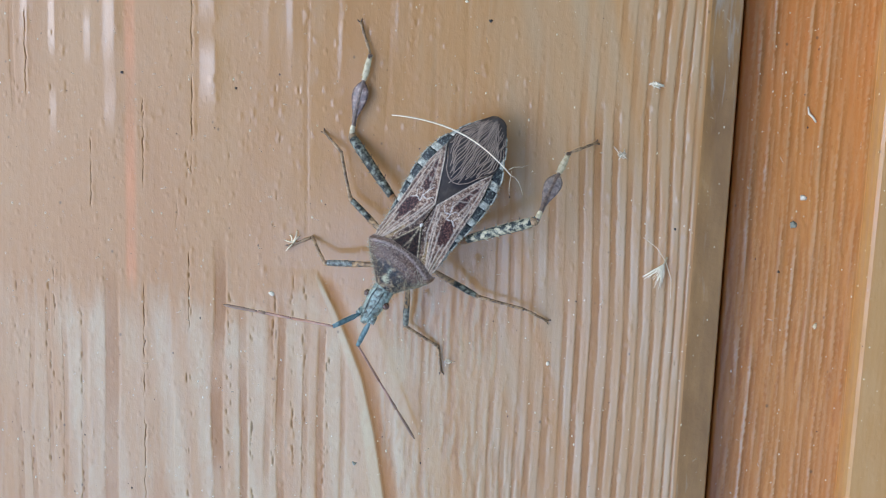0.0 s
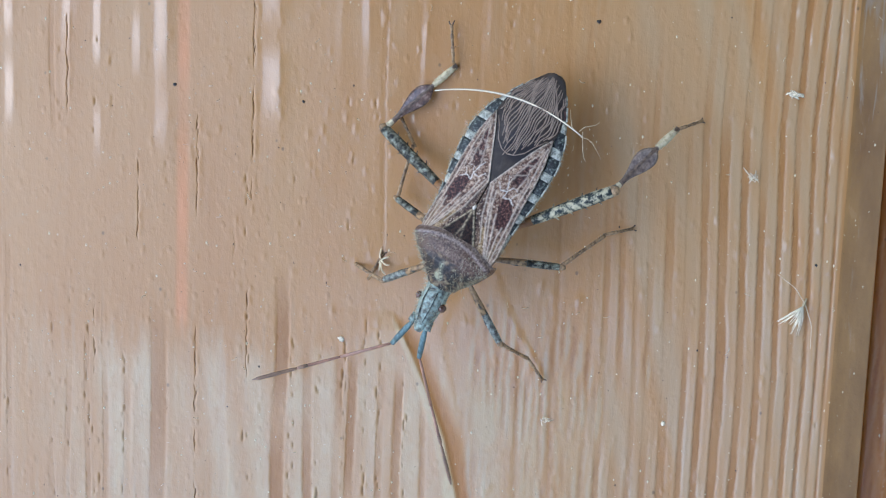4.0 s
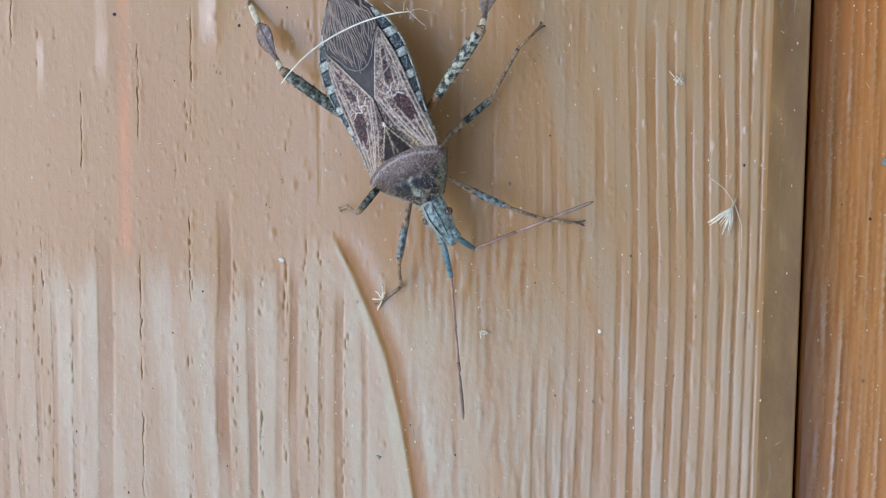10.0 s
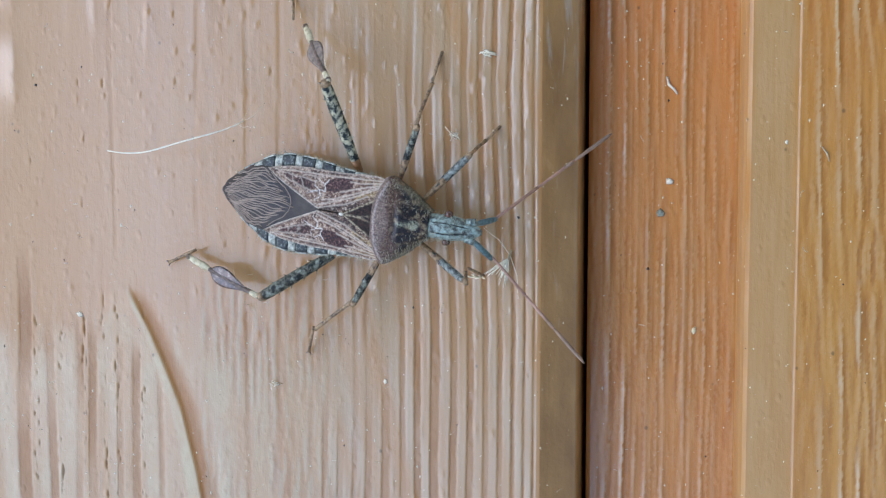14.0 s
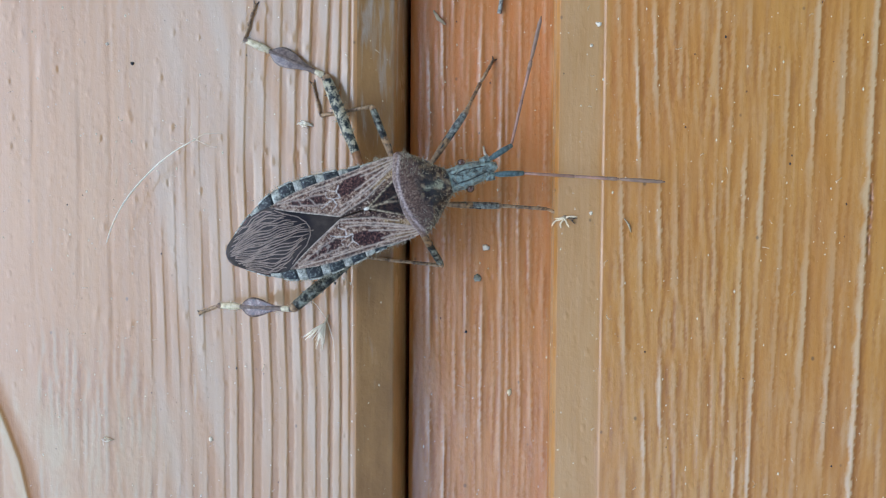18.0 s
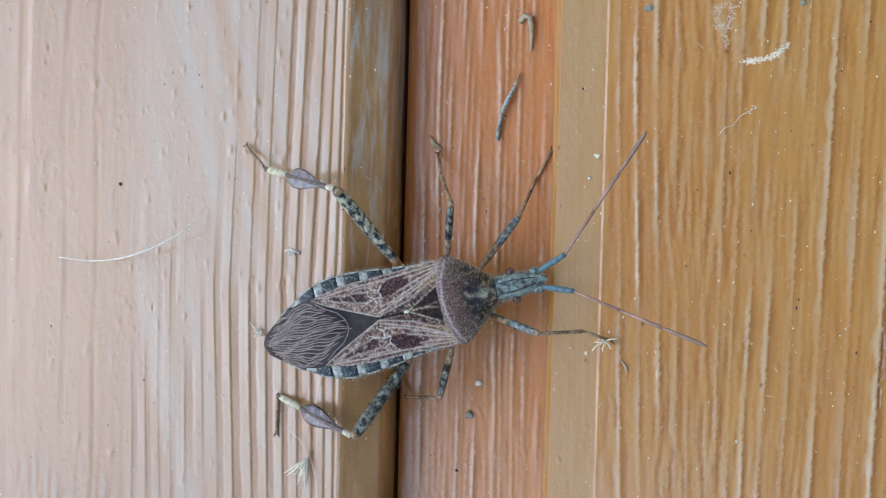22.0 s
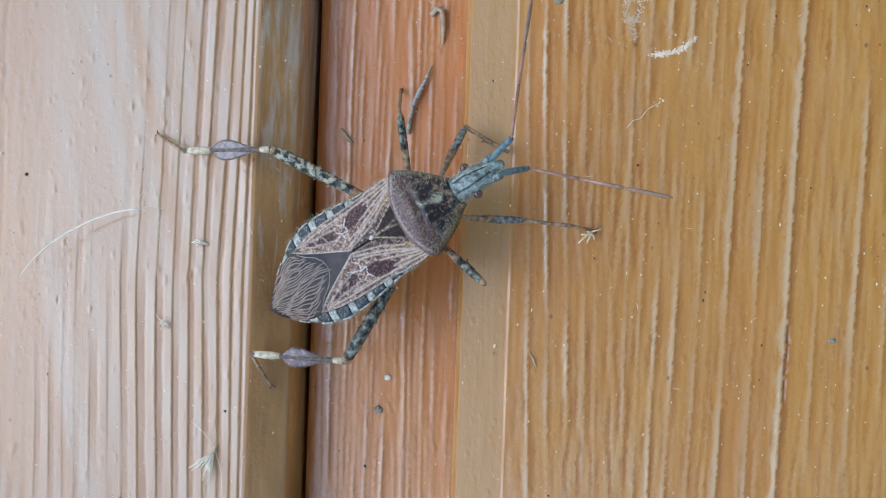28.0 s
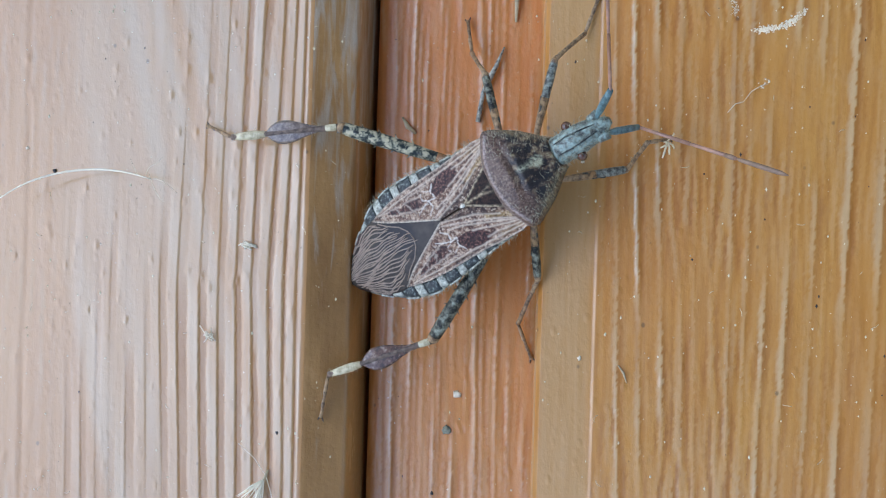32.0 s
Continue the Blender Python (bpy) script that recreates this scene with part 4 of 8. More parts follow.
def build_membrane():
    """The smoky hind part of the wings, with a fan of fine wavy veins."""
    def m_w(x):
        return float(np.interp(x, (-9.02, -8.85, -8.3, -7.75, -7.0, -6.3, -5.6, -5.0, -4.2, -3.0, -1.55), (0.26, 0.60, 1.02, 1.38, 1.78, 1.98, 2.02, 1.86, 1.40, 0.86, 0.02)))
    xs, fs = np.linspace(-9.02, -1.55, 80), np.linspace(-1, 1, 41)
    X = np.repeat(xs[:, None], len(fs), 1)
    Y = np.array([m_w(x) for x in xs])[:, None] * fs[None, :]
    fold = 0.03 * wave(91, 6, 0.2, 0.7)(Y + 0.25 * X)
    Z = back_sheet(X, Y) + 0.06 + fold
    blue = blot(X, Y, -4.6, 0.5, 1.2, 0.9, -20)
    membrane = masked("wing_membrane", X, Y, Z, dict(calm=blue), MEMBRANE, bug, "smoky wing membrane with fine wavy veins", 0.05)
    rng = random.Random(4)

    def on_back(pts):
        return [(x, y, float(back_sheet(np.array(x), np.array(y))) + 0.07 + 0.03 * float(wave(91, 6, 0.2, 0.7)(y + 0.25 * x))) for x, y in pts]
    count = 25
    for k in range(count):
        u = -0.97 + 1.94 * k / (count - 1)
        x0 = -3.7 - 1.9 * abs(u) ** 1.2 + rng.uniform(-0.35, 0.35)
        end = -8.85 + 0.75 * u * u + rng.uniform(0, 0.35)
        ph, pts = 0.5 * k + rng.uniform(-0.45, 0.45), []
        drift = rng.uniform(-0.025, 0.025)
        for j in range(19):
            s = j / 18
            x = x0 + (end - x0) * s
            y = m_w(x) * (u * (0.93 + 0.05 * s) + drift * s) + 0.075 * math.sin(8.5 * s + ph) + 0.045 * math.sin(19 * s + 2 * ph) + 0.12 * math.sin(math.pi * s) * (0.6 - abs(u))
            y = max(-m_w(x) + 0.04, min(m_w(x) - 0.04, y))
            pts.append((x, y))
        part("vein", tube(on_back(pts), [0.044 - 0.014 * abs(2 * j / 18 - 1) for j in range(19)], 5, 0.6), MEMBRANE_VEIN, membrane)
        if k % 3 == 1:
            j0 = rng.randint(6, 10)
            w = rng.choice((-1, 1))
            twig = [(pts[j][0], pts[j][1] + w * 0.10 * math.sin(min(1.0, (j - j0) / 4) * 1.57)) for j in range(j0, 18)]
            part("vein", tube(on_back(twig), 0.026, 5, 0.6), MEMBRANE_VEIN, membrane)
    # the arched vein from which the fan springs
    for side in (1, -1):
        arch = [(-5.35, side * 1.72), (-4.8, side * 1.30), (-4.15, side * 0.92), (-3.75, side * 0.45), (-3.62, 0.0)]
        part("vein", tube(on_back(arch), 0.034, 5, 0.6), MEMBRANE_VEIN, membrane)


def margin_plate(side, a, b, mat, label):
    bm = bmesh.new()
    v = []
    for x in np.linspace(a, b, 6):
        w = half_width(x)
        z = back(x, w) + 0.02
        u = (x - a) / (b - a) * 2 - 1
        puff = 0.03 * (1 - u * u)
        for yy, zz in ((w - 0.95, z + 0.04), (w - 0.55, z + 0.10 + puff), (w - 0.12, z + 0.06 + puff), (w + 0.02 + puff, z - 0.03), (w - 0.1, z - 0.16), (w - 0.95, z - 0.14)):
            v.append(bm.verts.new((x, side * max(yy, 0.05), zz)))
    for k in range(5):
        for j in range(6):
            bm.faces.new((v[k * 6 + j], v[k * 6 + (j + 1) % 6], v[k * 6 + 6 + (j + 1) % 6], v[k * 6 + 6 + j]))
    bm.faces.new(v[:6])
    bm.faces.new(v[-6:])
    return part("margin_plate", bm, mat, bug, label)


def shield(v, s):
    """The pronotum's upper side: v across from -1 to 1, s from its rear edge to the neck."""
    xr = 1.86 + 0.42 * (np.abs(v) * 2.55 / 1.9) ** 2
    x = xr + s * (5.35 - xr)
    w = np.interp(x, (1.8, 2.3, 2.62, 2.85, 3.1, 3.6, 4.05, 4.6, 5.0, 5.35), (2.45, 2.55, 2.66, 2.72, 2.62, 2.30, 1.98, 1.46, 1.08, 0.84))
    t = np.interp(x, (1.8, 2.0, 2.35, 2.8, 3.3, 3.8, 4.3, 4.8, 5.35), (3.62, 3.78, 3.92, 4.00, 4.00, 3.86, 3.60, 3.28, 2.96))
    drop = np.interp(x, (1.8, 3.0, 4.2, 5.35), (0.45, 0.66, 0.85, 0.62))
    return x, v * w, t - drop * np.abs(v) ** 2.6


def build_shield():
    n, c = 44, 57
    S, V = np.meshgrid(np.linspace(0, 1, n) ** 0.9, np.sin(np.linspace(-1, 1, c) * 1.45) / math.sin(1.45), indexing="ij")
    X, Y, Z = shield(V, S)
    groove = np.exp(-((X - 3.42 - 0.10 * np.cos(Y * 1.6)) / 0.22) ** 2)
    pit = wave(41, 7, 1.2, 3.0)(X + 0.4 * Y) * wave(43, 7, 1.2, 3.0)(Y - 0.3 * X)
    front = np.clip((X - 3.30 + 0.18 * np.cos(2.2 * Y) + 0.12 * pit) / 0.45, 0, 1)
    calli = np.maximum(blot(X, Y, 4.0, 0.75, 0.55, 0.62, 20), blot(X, Y, 4.0, -0.75, 0.55, 0.62, -20))
    mid = np.clip(stroke(X + 0.1 * pit, Y + 0.06 * pit, ((3.75, 0.0), (4.4, 0.0)), 0.12) + blot(X + 0.2 * pit, Y + 0.15 * pit, 4.62, 0, 0.28, 0.30, 0), 0, 1)
    line = stroke(X, Y, [(2.20 + 0.42 * (q / 1.9) ** 2, q) for q in np.linspace(-2.4, 2.4, 17)], 0.09)
    rimline = np.exp(-(S / 0.03) ** 2)
    skirt = np.clip((np.abs(V) - 0.80) / 0.2, 0, 1)
    Z = Z + 0.03 * line - 0.12 * groove * (1 - np.abs(V) ** 2) + 0.05 * pit * (0.35 + 0.65 * front) - 0.16 * np.exp(-(S / 0.05) ** 2)
    Z = Z - 0.55 * np.clip((np.abs(V) - 0.985) / 0.015, 0, 1)
    return masked("pronotum", X, Y, Z, dict(front=front, calli=calli * front, mid=mid * front, line=np.maximum(line, 0.8 * rimline), skirt=skirt), PRONOTUM, bug, "brown granular shield, dark mottled in front", 0.25)


def build_body():
    rows = [(x, w * 0.92, float(np.interp(x, BODY_X, BACK_Z)) - 0.18, 0.62 + max(0, (abs(x + 2.5) - 4.5)) * 0.10, 0.85) for x, w in zip(BODY_X, BODY_W)]
    rows[-1] = (3.2, 2.1, 3.25, 0.7, 0.85)
    rows += [(4.2, 1.72, 3.0, 0.75, 0.85), (5.2, 0.92, 2.6, 1.0, 0.9)]
    part("abdomen", loft(rows, 24), BELLY, bug, "brown belly under the wings")
    # banded margin of the abdomen, plate by plate
    for side in (1, -1):
        cut = -8.2
        for cx, half in ((-7.22, 0.40), (-5.70, 0.47), (-4.22, 0.47), (-2.80, 0.46), (-1.38, 0.46), (0.05, 0.38)):
            margin_plate(side, cut, cx - half, BAND_PALE, "cream plate")
            plate = margin_plate(side, cx - half, cx + half, BAND_RED if cx < -7 else BAND_DARK, "red brown plate" if cx < -7 else "black blue-green plate")
            rim = [(x, side * (half_width(x) + 0.03), back(x, half_width(x))) for x in np.linspace(cx - half + 0.04, cx + half - 0.04, 5)]
            part("pale_rim", tube(rim, 0.06, 6), BAND_PALE, plate, "thin pale rim")
            cut = cx + half
        margin_plate(side, cut, 1.6, BAND_PALE, "cream plate")
    build_membrane()
    for side in (1, -1):
        build_wing(side)
    # scutellum: a dark triangle with pale borders, a pale midline and a white tip
    xs, fs = np.linspace(-0.08, 2.15, 40), np.linspace(-1, 1, 31)
    X = np.repeat(xs[:, None], len(fs), 1)
    half = np.maximum(0.03, (xs + 0.05) * 0.56)
    Y = half[:, None] * fs[None, :]
    border = np.clip((np.abs(Y) - half[:, None] + 0.15) / 0.07, 0, 1)
    keel = stroke(X, Y, ((1.3, 0.0), (0.7, 0.0), (0.0, 0.0)), 0.065) + 0.5 * stroke(X, Y, ((2.0, 0.22), (1.3, 0.02)), 0.06) + 0.5 * stroke(X, Y, ((2.0, -0.22), (1.3, -0.02)), 0.06)
    scut = masked("scutellum", X, Y, back_sheet(X, Y) + 0.20 + 0.05 * np.cos(1.5 * fs)[None, :] + 0.05 * np.clip(keel, 0, 1) + 0.03 * border, dict(pale=np.clip(np.maximum(border, keel), 0, 1)), SCUTELLUM, bug,
                  "dark triangular scutellum with ochre borders", 0.12)
    part("tip", tube([(-0.16, 0, back(0, 0) + 0.20), (0.0, 0, back(0, 0) + 0.29), (0.16, 0, back(0.2, 0) + 0.26)], [0.06, 0.12, 0.05], 8), WHITE_MARK, scut, "white scutellum tip")
    build_shield()
    # head
    head = part("head", loft([(5.05, 0.66, 2.74, 1.55, 0.9), (5.5, 0.76, 2.86, 1.45, 0.9), (5.9, 0.74, 2.90, 1.4, 0.9), (6.2, 0.80, 2.90, 1.4, 0.9), (6.6, 0.78, 2.84, 1.4, 0.9),
                              (7.1, 0.70, 2.70, 1.45, 0.9), (7.7, 0.60, 2.50, 1.55, 0.9), (8.1, 0.42, 2.36, 1.65, 0.9), (8.5, 0.18, 2.22, 1.85, 0.9)], 18),
                HEAD, bug, "grey green hairy head")
    for side in (1, -1):
        bm = bmesh.new()
        bmesh.ops.create_uvsphere(bm, u_segments=12, v_segments=8, radius=0.27)
        bmesh.ops.translate(bm, vec=(6.45, side * 0.82, 2.30), verts=bm.verts)
        part("eye", bm, EYE, head, "shiny brown eye")
        part("antenna_socket", tube([(7.6, side * 0.5, 2.15), (8.15, side * 0.62, 2.2)], [0.24, 0.21], 8), HEAD, head)
        part("stripe", tube([(5.6, side * 0.30, 2.87), (6.4, side * 0.34, 2.88), (7.2, side * 0.26, 2.68), (7.8, side * 0.18, 2.5)], [0.025, 0.038, 0.038, 0.02], 6), BAND_DARK, head)
    rng = random.Random(9)
    spots = []
    for _ in range(330):
        v, s = rng.choice((-1, 1)) * rng.random() ** 0.3, rng.uniform(0.15, 1.0)
        x, y, z = (float(q) for q in shield(np.array(v), np.array(s)))
        spots.append((x, y, z, 0.35, 0.9 * v, 1.0 - 0.6 * abs(v)))
    for _ in range(520):
        a, x = rng.uniform(-0.2, math.pi + 0.2), rng.uniform(5.0, 8.3)
        w = float(np.interp(x, (5.0, 5.6, 6.6, 8.3), (0.7, 0.76, 0.76, 0.3)))
        t = float(np.interp(x, (5.0, 5.6, 6.6, 8.3), (2.8, 2.88, 2.82, 2.25)))
        c, s = math.cos(a), math.sin(a)
        spots.append((x, w * c * 0.98, (t + 1.5) / 2 + (t - 1.5) / 2 * s * 0.98, 0.3, c, s))
    for side in (1, -1):
        for _ in range(170):
            x = rng.uniform(-6.0, 2.4)
            spots.append((x, side * half_width(x), back(x, half_width(x)), -0.2, side * 1.0, 0.3))
    fuzz("bristles", spots, 0.36, bug, HAIR, 2)


def limb(key, name, bm, mat, label=""):
    LIMB[key] = part(name, bm, mat, bug, label)
    return LIMB[key]


def spike_row(bm, length, r, count, rng):
    for k in range(count):
        x = length * (0.45 + 0.5 * k / count)
        for s in (1, -1):
            tube([(x, s * r * 0.8, 0), (x + 0.16, s * (r + 0.16), -0.02)], [0.07, 0.008], 5, bm=bm)


def build_leg(side, pair):
    key = side + pair
    rng = random.Random(key)
    Lf, Lt, Ls = LENGTH[pair + "F"], LENGTH[pair + "T"], LENGTH[pair + "S"]
    hind = pair == "H"
    kind = {"F": "front", "M": "middle", "H": "hind"}[pair]
    r = 0.36 if hind else 0.22
    prof = [(0.0, 0.55), (0.12, 0.62), (0.3, 0.82), (0.55, 1.0), (0.8, 1.05), (0.94, 0.95), (1.0, 0.7)]
    bm = tube([(Lf * s, 0, 0.06 * math.sin(math.pi * s)) for s, _ in prof], [r * k for _, k in prof], 12)
    if hind:
        spike_row(bm, Lf, r, 4, rng)
    femur = limb(key + "_femur", kind + "_femur", bm, LEG_SPOTTED if key == "LH" else LEG_BLUE if pair == "F" else LEG_MOTTLED, "cream thigh with black spots" if key == "LH" else "blue grey thigh" if pair == "F" else "dark mottled brown thigh")
    e = 0.26 if hind else 0.52
    cuff = [0.0, 0.12, 0.3, e] if e > 0.35 else [0.0, 0.12, 0.2, e]
    part("femur_base", tube([(-0.3, 0, 0)] + [(Lf * s, 0, 0.06 * math.sin(math.pi * s)) for s in cuff], [r * 0.5] + [r * float(np.interp(s, [p[0] for p in prof], [p[1] for p in prof])) + 0.014 for s in cuff], 12),
         LEG_ORANGE if hind else LEG_BROWN, femur, "orange brown base of the thigh" if hind else "brown base of the thigh")
    part("knee", tube([(Lf - 0.3, 0, 0.02), (Lf - 0.05, 0, 0), (Lf + 0.12, 0, 0)], [r * 0.95, r * 0.85, r * 0.4], 9), LEG_BROWN, femur)
    for k in range(6 if key == "LH" else 3):
        s = 0.38 + 0.12 * k
        a = rng.uniform(0.3, 2.8)
        rr = r * float(np.interp(s, [p[0] for p in prof], [p[1] for p in prof]))
        part("dark_spot", tube([(Lf * s - 0.16, rr * math.cos(a) * 0.86, rr * math.sin(a) * 0.86 + 0.03), (Lf * s + 0.16, rr * math.cos(a) * 0.86, rr * math.sin(a) * 0.86 + 0.03)],
                               [0.06, 0.09], 7), BAND_DARK, femur)
    rt = 0.165 if hind else 0.12
    bend = 0.10 if hind else 0.05
    bm = tube([(Lt * s, 0, bend * math.sin(math.pi * s)) for s in np.linspace(0, 1, 9)], [rt * (1.15, 1.05, 0.95, 0.9, 0.9, 0.9, 0.95, 1.0, 1.05)[k] for k in range(9)], 9)
    tibia = limb(key + "_tibia", kind + "_tibia", bm, LEG_DUSKY if hind else LEG_BROWN, "dusky shin with a leaf-like flare" if hind else "thin brown shin")
    if hind:
        tip = [(Lt * s, 0, bend * math.sin(math.pi * s) + 0.02) for s in (0.64, 0.70, 0.78, 0.88, 0.97)]
        part("shin_tip", tube(tip, [0.08, 0.19, 0.25, 0.22, 0.17], 9, 0.8), LEG_PALE, tibia, "swollen cream end of the shin")
        part("shin_base", tube([(Lt * s, 0, bend * math.sin(math.pi * s) + 0.01) for s in (-0.01, 0.05, 0.11, 0.18)], [0.15, 0.20, 0.18, 0.10], 9), LEG_PALE, tibia, "cream joint of the shin")
        # leaf-like flare on both sides of the shin
        xs = np.linspace(0.16, 0.66, 12)
        ws = [0.14, 0.18, 0.24, 0.32, 0.42, 0.51, 0.58, 0.62, 0.62, 0.56, 0.40, 0.16]
        bm = bmesh.new()
        rings = []
        for s, w in zip(xs, ws):
            zc = bend * math.sin(math.pi * s)
            rings.append([bm.verts.new((Lt * s, w * y, zc + z + 0.05 * abs(y) ** 2)) for y, z in
                          ((-1, 0.0), (-0.75, 0.05), (-0.3, 0.08), (0, 0.12), (0.3, 0.08), (0.75, 0.05), (1, 0.0), (0.75, -0.04), (0, -0.16), (-0.75, -0.04))])
        for a, b in zip(rings, rings[1:]):
            for k in range(10):
                bm.faces.new((a[k], a[(k + 1) % 10], b[(k + 1) % 10], b[k]))
        bm.faces.new(rings[0][::-1])
        bm.faces.new(rings[-1])
        leaf = part("leaf_flare", bm, LEAF_BROWN if side == "R" else LEAF_GREY, tibia, "dark brown glossy leaf-like flare" if side == "R" else "grey brown glossy leaf-like flare")
        for y in (-0.5, 0.5):
            part("flare_vein", tube([(Lt * (0.28 + 0.05 * k), y * ws[min(11, 1 + k)] * 0.9 * (1 - 0.04 * k), bend + 0.06) for k in range(7)], 0.022, 5), LEG_DUSKY, leaf)
        spots = [(Lt * rng.uniform(0.15, 0.98), rng.uniform(-1, 1) * 0.12, 0.05, 0.5, rng.choice((-1, 1)), 0.3) for _ in range(120)]
        fuzz("bristles", spots, 0.42, tibia, HAIR, 5)
    else:
        spots = [(Lt * rng.uniform(0.05, 0.98), rng.uniform(-1, 1) * 0.1, 0.04, 0.6, rng.choice((-1, 1)), 0.3) for _ in range(40)]
        fuzz("bristles", spots, 0.22, tibia, HAIR, 6)
    bm = tube([(0, 0, 0), (Ls * 0.42, 0, 0.03), (Ls * 0.5, 0, 0.0), (Ls * 0.72, 0, 0.02), (Ls * 0.78, 0, 0.0), (Ls, 0, 0.0)], [0.09, 0.12, 0.08, 0.11, 0.08, 0.12], 8)
    tarsus = limb(key + "_tarsus", kind + "_foot", bm, LEG_BROWN, "jointed brown foot")
    if key == "RF":
        for k, (a, L) in enumerate(((0.5, 1.0), (1.3, 0.8), (2.2, 1.1), (-0.6, 0.7), (2.8, 0.9))):
            p = [(Ls * 0.75 + 0.1 * k - 0.2 + L * u * math.cos(a) + 0.10 * math.sin(5 * u + k), -0.1 - L * u * math.sin(a) * 0.9, 0.08 + 0.15 * math.sin(3 * u)) for u in (0, 0.25, 0.5, 0.75, 1.0)]
            part("lint_strand", tube(p, [0.05, 0.06, 0.05, 0.055, 0.03], 6), LINT_CREAM, tarsus, "cream lint caught on the foot")
    for s in (1, -1):
        part("claw", tube([(Ls - 0.05, s * 0.05, 0), (Ls + 0.16, s * 0.17, -0.02), (Ls + 0.24, s * 0.16, -0.10)], [0.05, 0.035, 0.01], 6), CLAW, tarsus)


def build_antenna(side):
    a, b = LENGTH["AS"], LENGTH["AF"]
    limb(side + "A_scape", "antenna_base", tube([(0, 0, 0), (a * 0.12, 0, 0), (a * 0.3, 0, 0.03), (a * 0.7, 0, 0.03), (a, 0, 0)], [0.10, 0.13, 0.19, 0.19, 0.15], 9), ANT_BLUE, "thick blue green antenna base")
    whip = limb(side + "A_whip", "antenna", tube([(0, 0, 0), (b * 0.02, 0, 0), (b * 0.37, 0, 0.04)], [0.05, 0.085, 0.10], 8), ANT_BROWN, "thin reddish brown antenna")
    part("third_segment", tube([(b * 0.37, 0, 0.04), (b * 0.39, 0, 0.04), (b * 0.66, 0, 0.03), (b * 0.68, 0, 0.03)], [0.06, 0.085, 0.11, 0.07], 8), ANT_BROWN, whip)
    part("dark_joint", tube([(b * 0.60, 0, 0.035), (b * 0.64, 0, 0.033), (b * 0.67, 0, 0.03)], [0.10, 0.125, 0.10], 8), ANT_DARK, whip)
    part("tip_segment", tube([(b * 0.68, 0, 0.03), (b * 0.71, 0, 0.03), (b * 0.84, 0, 0.01), (b * 0.96, 0, 0), (b, 0, 0)], [0.05, 0.10, 0.125, 0.11, 0.03], 8), ANT_DARK, whip, "dusky antenna tip")


build_body()
for side_ in "LR":
    for pair_ in "FMH":
        build_leg(side_, pair_)
    build_antenna(side_)

# ---- the loose white fibre that drifts beside the insect ----
fibre = part("loose_fibre", tube([(-4.6 + 9.2 * k / 16, 1.0 * (1 - ((k - 8) / 8) ** 2) - 0.25, 0.15 * math.sin(k * 0.5)) for k in range(17)],
                                 [0.032 + 0.022 * math.sin(math.pi * k / 16) for k in range(17)], 7), LINT, None)
for k_, (a_, b_) in enumerate((((4.5, -0.3), (6.0, -1.0)), ((4.3, -0.2), (5.3, 1.1)), ((4.5, -0.2), (5.2, -1.5)), ((4.2, -0.1), (3.4, 0.9)))):
    part("silk_strand", tube([(a_[0] + (b_[0] - a_[0]) * u, a_[1] + (b_[1] - a_[1]) * u + 0.25 * math.sin(4 * u + k_), 0.1 * math.sin(5 * u)) for u in (0, 0.25, 0.5, 0.75, 1.0)], [0.014, 0.012, 0.014, 0.010, 0.006], 4), LINT_CREAM, fibre, "thin torn silk")
tagged(fibre, "loose white curved fibre drifting over the boards", "fibre")

# ---- dust, lint and flecks lying on the boards ----
def face_y(x):
    if x < 4.3:
        return float(np.interp(x, PROFILE_X, PROFILE_Y))
    return float(np.interp(x, RIGHT_X, RIGHT_Y))


def crumb(name, x, z, size, material, label, category, seed, tall=0.5, stretch=1.0, turn=0.0):
    """A small irregular grain lying on the deck."""
    rng = random.Random(seed)
    bm = bmesh.new()
    bmesh.ops.create_icosphere(bm, subdivisions=2, radius=1.0)
    for v in bm.verts:
        v.co *= rng.uniform(0.5, 1.25)
        v.co = Vector((v.co.x * size * stretch, v.co.y * size * tall, v.co.z * size))
    bmesh.ops.rotate(bm, cent=(0, 0, 0), matrix=Matrix.Rotation(radians(turn), 3, "Y"), verts=bm.verts)
    ob = part(name, bm, material, None, laid=True)
    ob.location = [c * MM for c in lay((x, face_y(x) - size * tall * 0.6, z))]
    return tagged(ob, label, category)


def strand(name, pts, r, material, label, category, height=0.12):
    p3 = [(x, face_y(x) - height * (1 if 0 < k < len(pts) - 1 else 0.5), z) for k, (x, z) in enumerate(pts)]
    return tagged(part(name, tube(p3, r, 6), material, None, laid=True), label, category)


